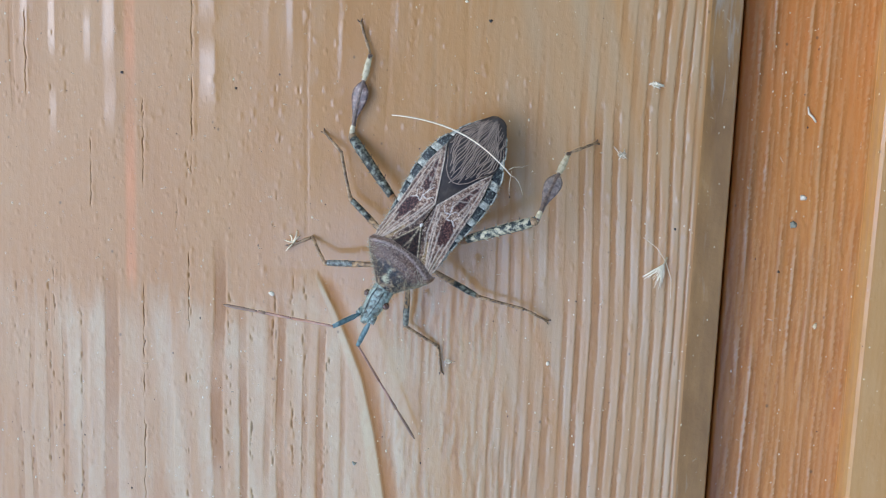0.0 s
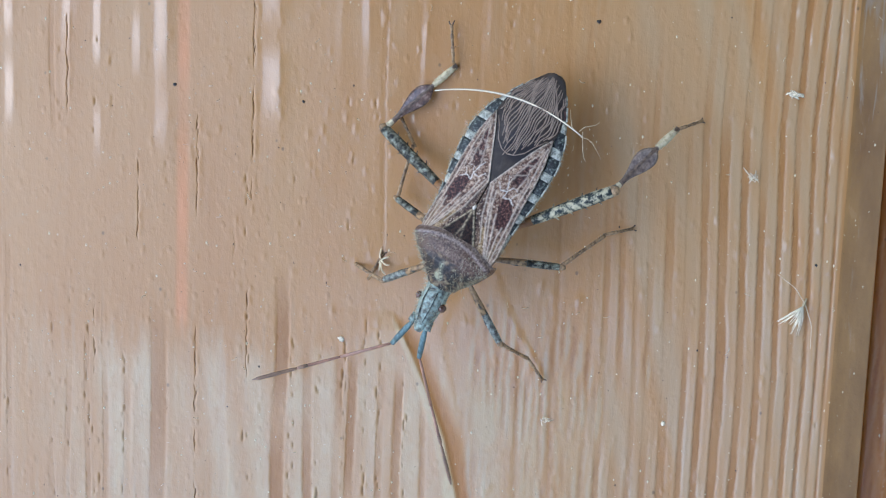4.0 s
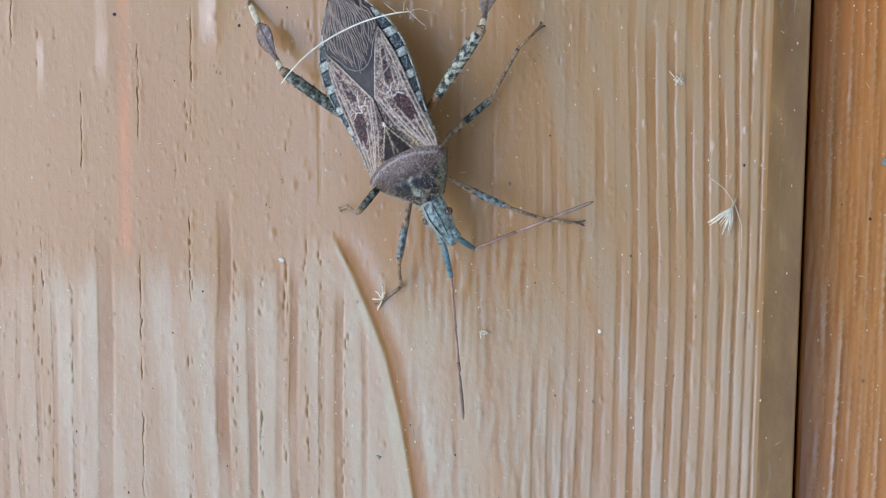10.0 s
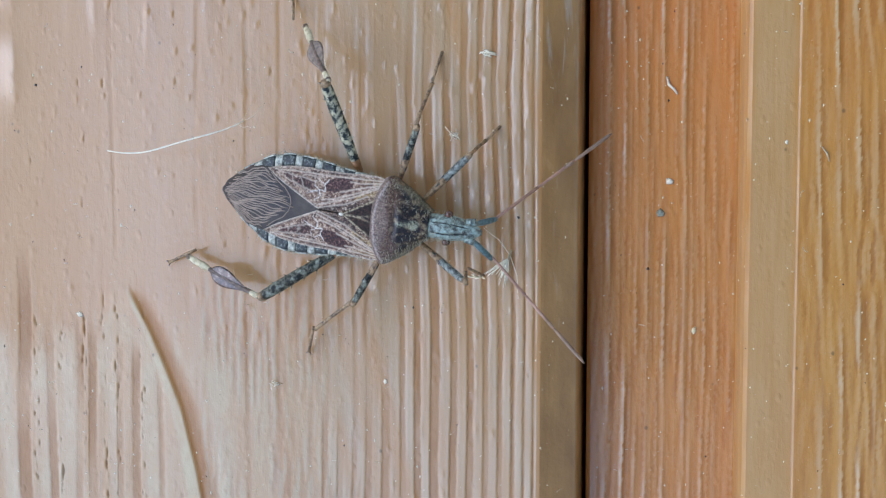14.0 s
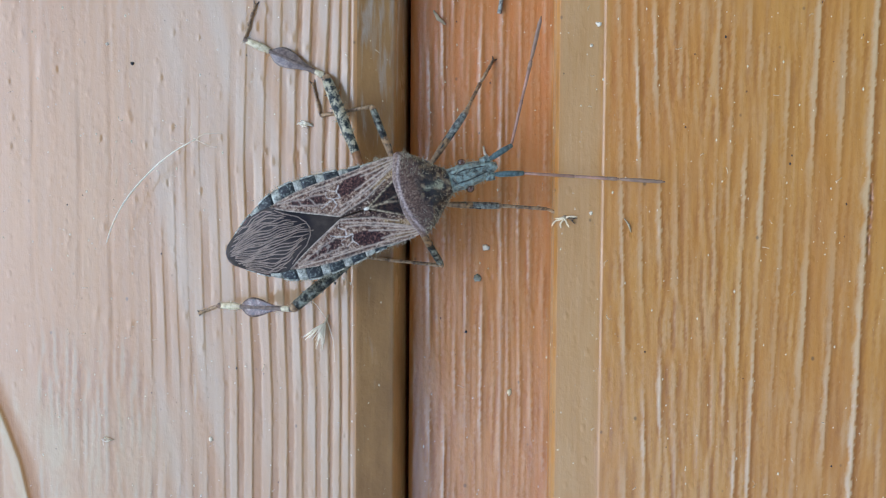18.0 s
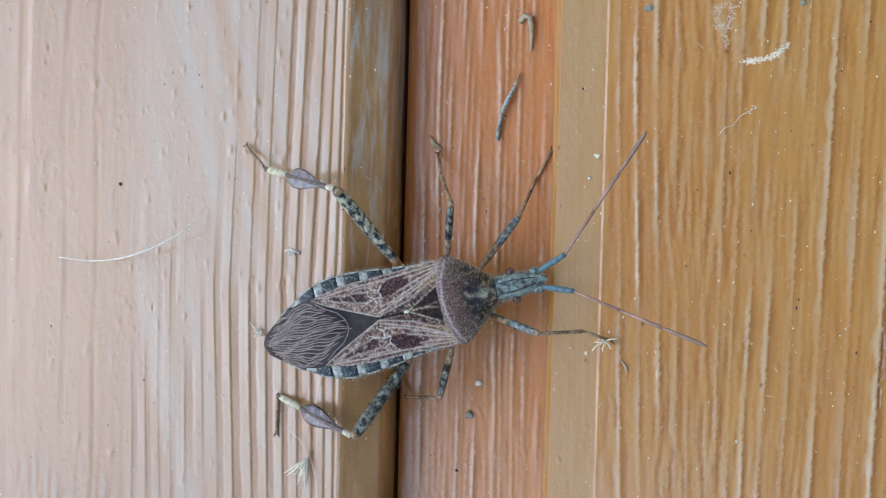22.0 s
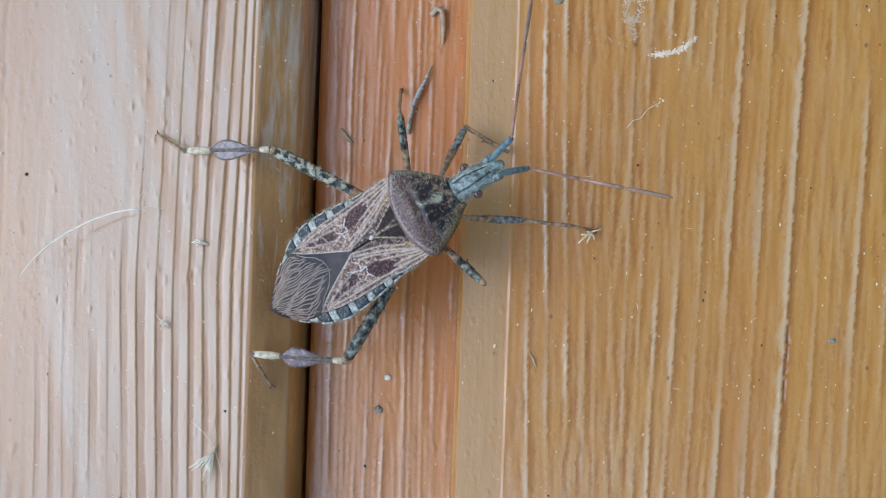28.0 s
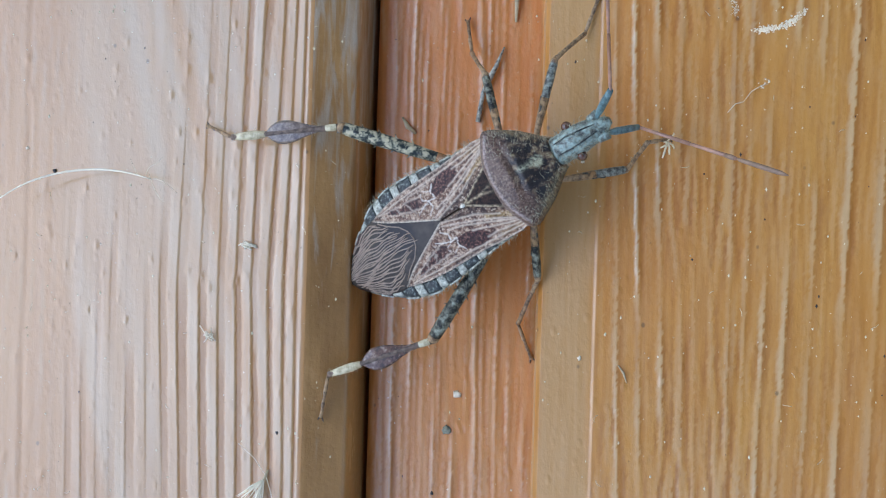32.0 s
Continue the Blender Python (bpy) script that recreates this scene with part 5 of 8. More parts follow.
def plume(x, z):
    """A seed with a tuft of fine white bristles."""
    rng = random.Random(3)
    root = tagged(new("plumed_seed"), "white feathery plant seed stuck to the pale board", "seed")
    y = face_y(x)
    part("stalk", tube([(x + 0.06, y - 0.10, z + 0.15), (x - 0.05, y - 0.2, z - 0.2), (x - 0.3, y - 0.2, z - 0.8)], [0.05, 0.09, 0.05], 7), STRAW, root, laid=True)
    for k in range(22):
        a = radians(rng.uniform(212, 268))
        L = rng.uniform(1.0, 1.9)
        bx, bz = x - 0.12, z - 0.35
        ex, ez = bx + math.cos(a) * L, bz + math.sin(a) * L
        part("bristle", tube([(bx, y - 0.2, bz), ((bx + ex) / 2 + rng.uniform(-0.1, 0.1), y - 0.25 - rng.uniform(0, 0.3), (bz + ez) / 2), (ex, y - 0.1 - rng.uniform(0, 0.35), ez)],
                             [0.032, 0.030, 0.012], 5), LINT, root, laid=True)
    for ex, ez in ((-1.7, 1.5), (0.5, -2.9)):
        part("bristle", tube([(x, y - 0.2, z - 0.2), (x + ex * 0.5 + 0.2, y - 0.3, z + ez * 0.5), (x + ex, y - 0.15, z + ez)], [0.02, 0.015, 0.008], 4), LINT, root, laid=True)


plume(0.0, 0.0)
for n_, x_, z_, s_, m_, l_, c_, st_, tu_ in (
        ("dark_speck", -13.31, 16.21, 0.12, DIRT, "black speck of dirt on the pale board", "speck", 1.2, 20),
        ("dark_speck", -40.5, 11.33, 0.11, DIRT, "black speck of dirt on the pale board", "speck", 1.1, 0),
        ("dark_speck", -31.8, 10.6, 0.10, DIRT, "black speck of dirt on the pale board", "speck", 1.0, 0),
        ("dark_speck", 0.47, 2.17, 0.08, DIRT, "black speck among the ridges", "speck", 1.3, 40),
        ("dark_speck", -22.28, -17.4, 0.17, GREY_SPECK, "grey speck of dirt on the pale board", "speck", 1.0, 0),
        ("grey_speck", 9.02, 2.39, 0.26, GREY_SPECK, "grey green speck of mould in the groove", "speck", 1.1, 30),
        ("white_flake", 9.56, 4.41, 0.22, CHIP, "white chip of paint in the groove", "flake", 1.1, 10),
        ("pale_egg", 11.24, -5.07, 0.25, EGG, "cream oval egg on the amber wood", "egg", 0.62, 10),
        ("white_flake", -28.94, -4.62, 0.17, CHIP, "white fleck on the pale board", "flake", 1.4, 30),
        ("white_flake", -15.07, 17.49, 0.11, CHIP, "white fleck on the pale board", "flake", 1.0, 0),
        ("white_flake", -8.02, -8.38, 0.14, CHIP, "white fleck on the pale board", "flake", 1.2, 60),
        ("white_flake", 16.93, 18.56, 0.15, CHIP, "white fleck on the sloping strip", "flake", 1.3, 20),
        ("white_flake", 16.5, 17.26, 0.14, CHIP, "white fleck on the sloping strip", "flake", 0.7, 0),
        ("white_flake", 16.63, 6.87, 0.13, CHIP, "white fleck on the sloping strip", "flake", 0.8, 0),
        ("grey_speck", 19.7, 27.2, 0.22, GREY_SPECK, "grey green speck on a bright ridge", "speck", 1.2, 0),
        ("grey_speck", 28.4, 27.4, 0.16, GREY_SPECK, "grey green speck on the amber board", "speck", 1.2, 0),
        ("grey_speck", 35.77, 8.15, 0.17, GREY_SPECK, "grey green speck on the amber board", "speck", 1.5, 0),
        ("dark_speck", 8.3, -1.2, 0.10, DIRT, "black speck in the groove", "speck", 1.0, 0)):
    crumb(n_, x_, z_, s_, m_, l_, c_, int(abs(x_ * 100)), 0.55, st_, tu_)

# lint, threads and marks
def tangle(name, x, z, spread, count, r, material, label, category, seed):
    rng = random.Random(seed)
    bm = bmesh.new()
    for _ in range(count):
        a = rng.uniform(0, 6.28)
        p = [(x + rng.gauss(0, spread), face_y(x) - rng.uniform(0.05, 0.3), z + rng.gauss(0, spread * 0.6)) for _ in range(4)]
        tube(p, r, 5, bm=bm)
    return tagged(part(name, bm, material, None, laid=True), label, category)


tangle("lint_tuft", -1.53, 12.31, 0.28, 7, 0.035, LINT, "small tuft of pale lint on the ridges", "lint", 1)
tangle("lint_tuft", -15.43, -8.72, 0.22, 5, 0.02, LINT, "small tuft of pale lint on the pale board", "lint", 2)
tangle("lint_tuft", -3.6, 7.3, 0.30, 6, 0.025, LINT, "thin lint caught on the ridges", "lint", 4)
strand("white_fleck", [(9.35, 11.0), (9.45, 10.5), (9.75, 10.25), (10.0, 9.9)], [0.05, 0.09, 0.09, 0.06], CHIP, "white sliver stuck in the groove", "fleck")


def crust(name, path, count, spread, size, material, label, category, seed):
    """A crusty smear: many tiny grains along a path, joined into one mesh."""
    rng = random.Random(seed)
    v, f = [], []
    xs, zs = [p[0] for p in path], [p[1] for p in path]
    for _ in range(count):
        t = rng.uniform(0, len(path) - 1)
        x = float(np.interp(t, range(len(path)), xs)) + rng.gauss(0, spread)
        z = float(np.interp(t, range(len(path)), zs)) + rng.gauss(0, spread)
        s = size * rng.uniform(0.4, 1.2)
        y, i = face_y(x), len(v)
        a = rng.uniform(0, 6.28)
        c, d = math.cos(a) * s, math.sin(a) * s
        v += [(x + c, y + 0.02, z + d), (x - d, y + 0.02, z + c), (x - c, y + 0.02, z - d), (x + d, y + 0.02, z - c), (x + c * 0.3, y - 0.012 - s * 0.3, z + d * 0.3), (x - c * 0.4, y - 0.012 - s * 0.25, z)]
        f += [(i, i + 1, i + 4), (i + 1, i + 2, i + 5), (i + 1, i + 5, i + 4), (i + 2, i + 3, i + 5), (i + 3, i, i + 4), (i + 3, i + 4, i + 5)]
    return tagged(link_mesh(name, v, f, material, laid=True, smooth=False), label, category)


crust("paint_smear", [(25.16, 24.08), (25.8, 24.15), (26.6, 24.3), (27.2, 24.6), (27.6, 25.1)], 420, 0.085, 0.075, CHIP, "white crusty smear on the amber board", "smear", 1)
crust("dried_ring", [(23.7, 27.3), (24.3, 27.4), (24.5, 26.7), (24.2, 26.0), (23.7, 26.2), (23.55, 26.9), (23.8, 27.3)], 420, 0.13, 0.055, DRIED, "whitish dried ring on the amber board", "stain", 2)
crust("dried_ring", [(23.9, 25.9), (24.2, 25.4), (24.1, 24.9)], 90, 0.09, 0.05, DRIED, "whitish dried drip on the amber board", "stain", 3)
crust("dried_ring", [(24.6, 27.2), (25.6, 28.2), (26.6, 28.9)], 150, 0.13, 0.055, DRIED, "whitish dried splash on the amber board", "stain", 4)
strand("hooked_thread", [(23.92, 19.85), (24.3, 20.3), (24.7, 20.4), (25.1, 20.95), (25.48, 21.17), (25.9, 21.35)], [0.014, 0.025, 0.016, 0.02, 0.025, 0.012], DRIED, "pale hooked thread on the amber board", "thread")
crust("lint_tuft", [(25.3, 21.05), (25.9, 21.5)], 14, 0.10, 0.07, LINT, "pale tuft of lint on the amber board", "lint", 5)
strand("shed_leg", [(11.7, 23.65), (11.3, 22.6), (10.9, 21.8), (10.6, 21.1), (10.32, 19.5)], [0.05, 0.13, 0.17, 0.11, 0.14], BAND_PALE, "dried grey insect leg stuck in the groove", "debris", 0.3)
strand("curled_husk", [(11.54, 26.77), (11.9, 27.15), (12.25, 27.05), (12.35, 26.2), (12.3, 25.03)], [0.16, 0.2, 0.2, 0.15, 0.07], STRAW, "curled pale husk in the groove", "debris", 0.25)
strand("straw_chip", [(6.0, 19.75), (6.35, 19.2), (6.8, 18.85)], [0.05, 0.15, 0.08], STRAW, "pale splinter of straw in the groove", "debris", 0.25)


def scatter(name, count, material, lo, hi, small, big, seed, label, category):
    """Fine dust, too small to count."""
    rng = random.Random(seed)
    v, f = [], []
    for _ in range(count):
        x, z = rng.uniform(lo[0], hi[0]), rng.uniform(lo[1], hi[1])
        if 3.7 < x < 4.9:
            continue
        s = small + (big - small) * rng.random() ** 3
        y = face_y(x) - 0.03
        i = len(v)
        e = rng.uniform(0.8, 2.0)
        v += [(x - s, y + 0.04, z), (x + s, y + 0.04, z), (x, y + 0.04, z - s * e), (x, y + 0.04, z + s * e), (x, y - s * 0.8, z)]
        f += [(i, i + 2, i + 4), (i + 2, i + 1, i + 4), (i + 1, i + 3, i + 4), (i + 3, i, i + 4)]
    return tagged(link_mesh(name, v, f, material, laid=True), label, category, kind="stuff")


scatter("white_dust", 3200, PALE_DUST, (-56, -24), (46, 32), 0.02, 0.075, 5, "fine cream dust on the boards", "dust")
scatter("dark_dust", 420, DIRT, (-56, -24), (46, 32), 0.02, 0.08, 6, "fine dark dirt on the boards", "dirt")


def stray_hairs(count, seed):
    """Short pale hairs and fibres lying about, too many to count."""
    rng = random.Random(seed)
    bm = bmesh.new()
    for _ in range(count):
        x, z = rng.uniform(-50, 42), rng.uniform(-20, 30)
        if 3.4 < x < 5.2 or 13.3 < x < 14.8:
            continue
        a, bend, L = rng.uniform(0, 6.28), rng.uniform(-2.2, 2.2), rng.uniform(0.15, 0.5)
        pts = []
        for k in range(5):
            pts.append((x, face_y(x) - 0.05 - 0.06 * math.sin(k * 0.8), z))
            x, z, a = x + math.cos(a) * L / 4, z + math.sin(a) * L / 4, a + bend / 4
        tube(pts, rng.uniform(0.009, 0.018), 3, bm=bm)
    return tagged(part("stray_hairs", bm, PALE_DUST, None, laid=True), "short pale hairs strewn over the boards", "dust", kind="stuff")


stray_hairs(150, 8)
strand("straw_chip", [(18.7, 6.6), (19.0, 6.2), (19.15, 5.7)], [0.03, 0.07, 0.02], STRAW, "pale splinter lying on the amber board", "debris", 0.12)


def motions():
    """Keys the creeping insect, its limbs and the drifting fibre."""
    walk(bug, [
        (0, pose(-0.01653, 0.00169, 0.00140, 11.3, -3.2, -120.8)),
        (1, pose(-0.01691, 0.00301, 0.00118, 9.4, -0.4, -123.0)),
        (2, pose(-0.01844, 0.00420, 0.00107, 13.4, -5.3, -120.7)),
        (3, pose(-0.01878, 0.00478, 0.00175, 10.3, -2.2, -119.9)),
        (6, pose(-0.01961, 0.00436, 0.00243, 15.1, -4.4, -101.4)),
        (7, pose(-0.01994, 0.00429, 0.00163, 11.1, -5.6, -99.5)),
        (8, pose(-0.02056, 0.00454, 0.00109, 12.3, -5.6, -93.2)),
        (9, pose(-0.02063, 0.00422, 0.00096, 12.0, -6.9, -71.4)),
        (10, pose(-0.02050, 0.00484, 0.00066, 11.2, 3.1, -63.4)),
        (11, pose(-0.01956, 0.00537, 0.00005, 10.3, -0.7, -48.8)),
        (12, pose(-0.01646, 0.00435, 0.00072, 12.1, -8.5, -14.8)),
        (13, pose(-0.01291, 0.00308, 0.00077, 3.0, -10.1, -10.6)),
        (13.4, pose(-0.01161, 0.00224, 0.00051, 4.4, -8.2, -11.3)),
        (15.6, pose(-0.00223, 0.00488, 0.00047, 4.6, 0.6, 9.7)),
        (16, pose(-0.00031, 0.00493, 0.00047, 3.6, 4.6, 10.3)),
        (17, pose(0.00151, 0.00647, 0.00068, 6.0, 11.9, 15.1)),
        (18, pose(0.00274, 0.00692, 0.00091, 1.1, 17.0, 19.7)),
        (19, pose(0.00266, 0.00715, 0.00058, 2.3, 15.3, 18.3)),
        (20, pose(0.00261, 0.00711, 0.00030, 1.8, 15.3, 17.8)),
        (21, pose(0.00394, 0.00786, -0.00041, 0.6, 17.3, 17.4)),
        (22, pose(0.00580, 0.00891, -0.00124, 0.2, 13.0, 15.8)),
        (23, pose(0.00777, 0.00959, -0.00135, -10.3, 11.4, 16.6)),
        (24, pose(0.00859, 0.01017, -0.00155, -7.0, 9.5, 15.3)),
        (25, pose(0.00971, 0.01065, -0.00059, -9.5, -0.5, 19.9)),
        (28, pose(0.01095, 0.01315, 0.00024, -3.4, -10.8, 31.3)),
        (29, pose(0.01089, 0.01368, 0.00022, -2.5, -10.9, 32.8)),
        (30, pose(0.01131, 0.01433, 0.00041, -3.1, -13.4, 31.7)),
        (31, pose(0.01168, 0.01500, -0.00022, -2.0, -12.2, 31.3)),
        (32, pose(0.01174, 0.01506, -0.00056, 0.8, -13.7, 30.2)),
    ])
    walk(LIMB["LA_scape"], [
        (0, pose(0.00800, 0.00045, 0.00220, 0, 19.3, 1.1)),
        (1, pose(0.00800, 0.00045, 0.00220, 0, -5.6, 5.9)),
        (2, pose(0.00800, 0.00045, 0.00220, 0, 27.5, 2.3)),
        (3, pose(0.00800, 0.00045, 0.00220, 0, 23.8, 5.1)),
        (6, pose(0.00800, 0.00045, 0.00220, 0, 40.7, 2.2)),
        (7, pose(0.00800, 0.00045, 0.00220, 0, 39.5, 2.5)),
        (8, pose(0.00800, 0.00045, 0.00220, 0, 46.4, -3.3)),
        (9, pose(0.00800, 0.00045, 0.00220, 0, 51.5, 0.3)),
        (10, pose(0.00800, 0.00045, 0.00220, 0, 55.7, -5.2)),
        (11, pose(0.00800, 0.00045, 0.00220, 0, 51.8, 33.3)),
        (12, pose(0.00800, 0.00045, 0.00220, 0, 55.2, 5.1)),
        (13, pose(0.00800, 0.00045, 0.00220, 0, 67.7, 13.1)),
        (13.4, pose(0.00800, 0.00045, 0.00220, 0, 74.8, 8.4)),
        (15.6, pose(0.00800, 0.00045, 0.00220, 0, 48.9, 21.7)),
        (16, pose(0.00800, 0.00045, 0.00220, 0, 44.3, 11.9)),
        (17, pose(0.00800, 0.00045, 0.00220, 0, 40.2, 12.1)),
        (18, pose(0.00800, 0.00045, 0.00220, 0, 34.9, 13.6)),
        (19, pose(0.00800, 0.00045, 0.00220, 0, 31.2, 14.5)),
        (20, pose(0.00800, 0.00045, 0.00220, 0, 25.9, 22.9)),
        (21, pose(0.00800, 0.00045, 0.00220, 0, -45.3, 21.1)),
        (22, pose(0.00800, 0.00045, 0.00220, 0, -39.3, 18.7)),
        (23, pose(0.00800, 0.00045, 0.00220, 0, -44.1, 12.8)),
        (24, pose(0.00800, 0.00045, 0.00220, 0, -45.9, 14.0)),
        (25, pose(0.00800, 0.00045, 0.00220, 0, -44.4, 7.0)),
        (28, pose(0.00800, 0.00045, 0.00220, 0, -31.9, 3.6)),
        (29, pose(0.00800, 0.00045, 0.00220, 0, -44.6, -2.9)),
        (30, pose(0.00800, 0.00045, 0.00220, 0, -43.7, 5.2)),
        (31, pose(0.00800, 0.00045, 0.00220, 0, -42.2, 14.7)),
        (32, pose(0.00800, 0.00045, 0.00220, 0, -41.5, 16.6)),
    ])
    walk(LIMB["LA_whip"], [
        (0, pose(0.01026, 0.00050, 0.00141, 0, 27.3, 56.9)),
        (1, pose(0.01038, 0.00069, 0.00243, 0, -0.6, 58.3)),
        (2, pose(0.01013, 0.00053, 0.00109, 0, 4.6, 42.4)),
        (3, pose(0.01019, 0.00065, 0.00123, 0, 25.1, 24.2)),
        (6, pose(0.00982, 0.00052, 0.00064, 0, -7.6, 68.3)),
        (7, pose(0.00985, 0.00053, 0.00067, 0, -18.9, 68.8)),
        (8, pose(0.00965, 0.00035, 0.00046, 0, -17.3, 73.0)),
        (9, pose(0.00949, 0.00046, 0.00032, 0, 14.8, 78.1)),
        (10, pose(0.00935, 0.00033, 0.00022, 0, -6.8, 87.9)),
        (11, pose(0.00924, 0.00126, 0.00031, 0, 12.8, 78.1)),
        (12, pose(0.00936, 0.00057, 0.00023, 0, 2.1, 49.2)),
        (13, pose(0.00889, 0.00066, -0.00002, 0, 9.6, 45.4)),
        (13.4, pose(0.00862, 0.00054, -0.00012, 0, 19.9, 45.0)),
        (15.6, pose(0.00947, 0.00103, 0.00039, 0, 6.8, 44.9)),
        (16, pose(0.00968, 0.00080, 0.00052, 0, -15.6, 45.5)),
        (17, pose(0.00979, 0.00084, 0.00065, 0, -34.7, 64.1)),
        (18, pose(0.00991, 0.00091, 0.00083, 0, -34.5, 62.2)),
        (19, pose(0.00999, 0.00096, 0.00096, 0, -33.5, 54.9)),
        (20, pose(0.00999, 0.00129, 0.00115, 0, -35.5, 52.2)),
        (21, pose(0.00957, 0.00106, 0.00391, 0, -18.3, 44.8)),
        (22, pose(0.00976, 0.00105, 0.00372, 0, -25.7, 43.3)),
        (23, pose(0.00968, 0.00083, 0.00387, 0, -26.2, 40.3)),
        (24, pose(0.00962, 0.00085, 0.00392, 0, -23.7, 40.4)),
        (25, pose(0.00970, 0.00066, 0.00388, 0, 7.8, 44.2)),
        (28, pose(0.01003, 0.00058, 0.00347, 0, 26.3, 62.5)),
        (29, pose(0.00971, 0.00036, 0.00389, 0, 59.2, 60.3)),
        (30, pose(0.00973, 0.00061, 0.00386, 0, 35.8, 61.3)),
        (31, pose(0.00972, 0.00090, 0.00381, 0, 39.9, 68.4)),
        (32, pose(0.00972, 0.00096, 0.00379, 0, 33.6, 73.9)),
    ])
    walk(LIMB["LF_femur"], [
        (0, pose(0.00430, 0.00110, 0.00150, 0, 39.4, 15.6)),
        (1, pose(0.00430, 0.00110, 0.00150, 0, 22.0, 41.5)),
        (2, pose(0.00430, 0.00110, 0.00150, 0, 24.6, 53.9)),
        (3, pose(0.00430, 0.00110, 0.00150, 0, 15.5, 56.9)),
        (6, pose(0.00430, 0.00110, 0.00150, 0, 28.8, 35.9)),
        (7, pose(0.00430, 0.00110, 0.00150, 0, 15.0, 39.4)),
        (8, pose(0.00430, 0.00110, 0.00150, 0, 14.6, 33.2)),
        (9, pose(0.00430, 0.00110, 0.00150, 0, 34.9, 11.4)),
        (10, pose(0.00430, 0.00110, 0.00150, 0, 10.2, 37.6)),
        (11, pose(0.00430, 0.00110, 0.00150, 0, -4.2, 54.7)),
        (12, pose(0.00430, 0.00110, 0.00150, 0, -9.2, 49.1)),
        (13, pose(0.00430, 0.00110, 0.00150, 0, 18.0, 47.7)),
        (13.4, pose(0.00430, 0.00110, 0.00150, 0, -14.0, 51.5)),
        (15.6, pose(0.00430, 0.00110, 0.00150, 0, 29.4, 40.8)),
        (16, pose(0.00430, 0.00110, 0.00150, 0, 28.5, 59.6)),
        (17, pose(0.00430, 0.00110, 0.00150, 0, 16.0, 62.3)),
        (18, pose(0.00430, 0.00110, 0.00150, 0, 8.7, 37.1)),
        (19, pose(0.00430, 0.00110, 0.00150, 0, 22.0, 39.0)),
        (20, pose(0.00430, 0.00110, 0.00150, 0, 23.0, 37.4)),
        (21, pose(0.00430, 0.00110, 0.00150, 0, 9.7, 45.8)),
        (22, pose(0.00430, 0.00110, 0.00150, 0, 5.9, 39.7)),
        (23, pose(0.00430, 0.00110, 0.00150, 0, -28.2, 42.3)),
        (24, pose(0.00430, 0.00110, 0.00150, 0, -29.3, 38.4)),
        (25, pose(0.00430, 0.00110, 0.00150, 0, 31.4, 58.1)),
        (28, pose(0.00430, 0.00110, 0.00150, 0, 43.6, 53.1)),
        (29, pose(0.00430, 0.00110, 0.00150, 0, 47.4, 48.2)),
        (30, pose(0.00430, 0.00110, 0.00150, 0, 38.5, 53.9)),
        (31, pose(0.00430, 0.00110, 0.00150, 0, 19.1, 46.7)),
        (32, pose(0.00430, 0.00110, 0.00150, 0, 23.4, 53.7)),
    ])
    walk(LIMB["LF_tarsus"], [
        (0, pose(0.00777, 0.00468, -0.00265, 0, 10.4, 37.9)),
        (1, pose(0.00544, 0.00506, -0.00192, 0, 6.8, 36.5)),
        (2, pose(0.00676, 0.00610, -0.00282, 0, 21.0, 67.1)),
        (3, pose(0.00700, 0.00627, -0.00222, 0, 34.7, 62.1)),
        (6, pose(0.00834, 0.00407, -0.00344, 0, 31.8, 44.0)),
        (7, pose(0.00852, 0.00461, -0.00239, 0, 38.2, 43.1)),
        (8, pose(0.00911, 0.00415, -0.00228, 0, 27.7, 36.7)),
        (9, pose(0.01054, 0.00149, -0.00249, 0, 12.7, 45.1)),
        (10, pose(0.00980, 0.00530, -0.00095, 0, 11.6, 59.3)),
        (11, pose(0.00780, 0.00648, -0.00040, 0, 31.6, 59.5)),
        (12, pose(0.00755, 0.00537, -0.00053, 0, 74.5, 50.0)),
        (13, pose(0.00802, 0.00590, -0.00223, 0, 13.0, 56.6)),
        (13.4, pose(0.00720, 0.00531, -0.00019, 0, 49.8, 64.7)),
        (15.6, pose(0.00851, 0.00542, -0.00279, 0, 50.5, 47.8)),
        (16, pose(0.00731, 0.00688, -0.00218, 0, 50.4, 72.9)),
        (17, pose(0.00647, 0.00673, -0.00211, 0, 58.3, 79.7)),
        (18, pose(0.00957, 0.00537, -0.00103, 0, 18.2, 40.7)),
        (19, pose(0.00899, 0.00540, -0.00220, 0, -9.6, 36.8)),
        (20, pose(0.00903, 0.00565, -0.00192, 0, -12.4, 35.3)),
        (21, pose(0.00750, 0.00653, -0.00119, 0, -16.7, -2.3)),
        (22, pose(0.00939, 0.00602, -0.00038, 0, -8.4, 46.9)),
        (23, pose(0.00935, 0.00568, 0.00277, 0, -16.8, 53.5)),
        (24, pose(0.00964, 0.00544, 0.00332, 0, 12.1, 49.4)),
        (25, pose(0.00880, 0.00491, 0.00062, 0, 15.7, 44.3)),
        (28, pose(0.00770, 0.00127, -0.00217, 0, 19.8, 127.8)),
        (29, pose(0.00857, 0.00157, -0.00230, 0, 17.4, 160.7)),
        (30, pose(0.00839, 0.00522, -0.00311, 0, 15.8, -99.9)),
        (31, pose(0.00890, 0.00571, -0.00193, 0, 33.6, 53.2)),
        (32, pose(0.00815, 0.00527, -0.00278, 0, 15.4, 42.4)),
    ])
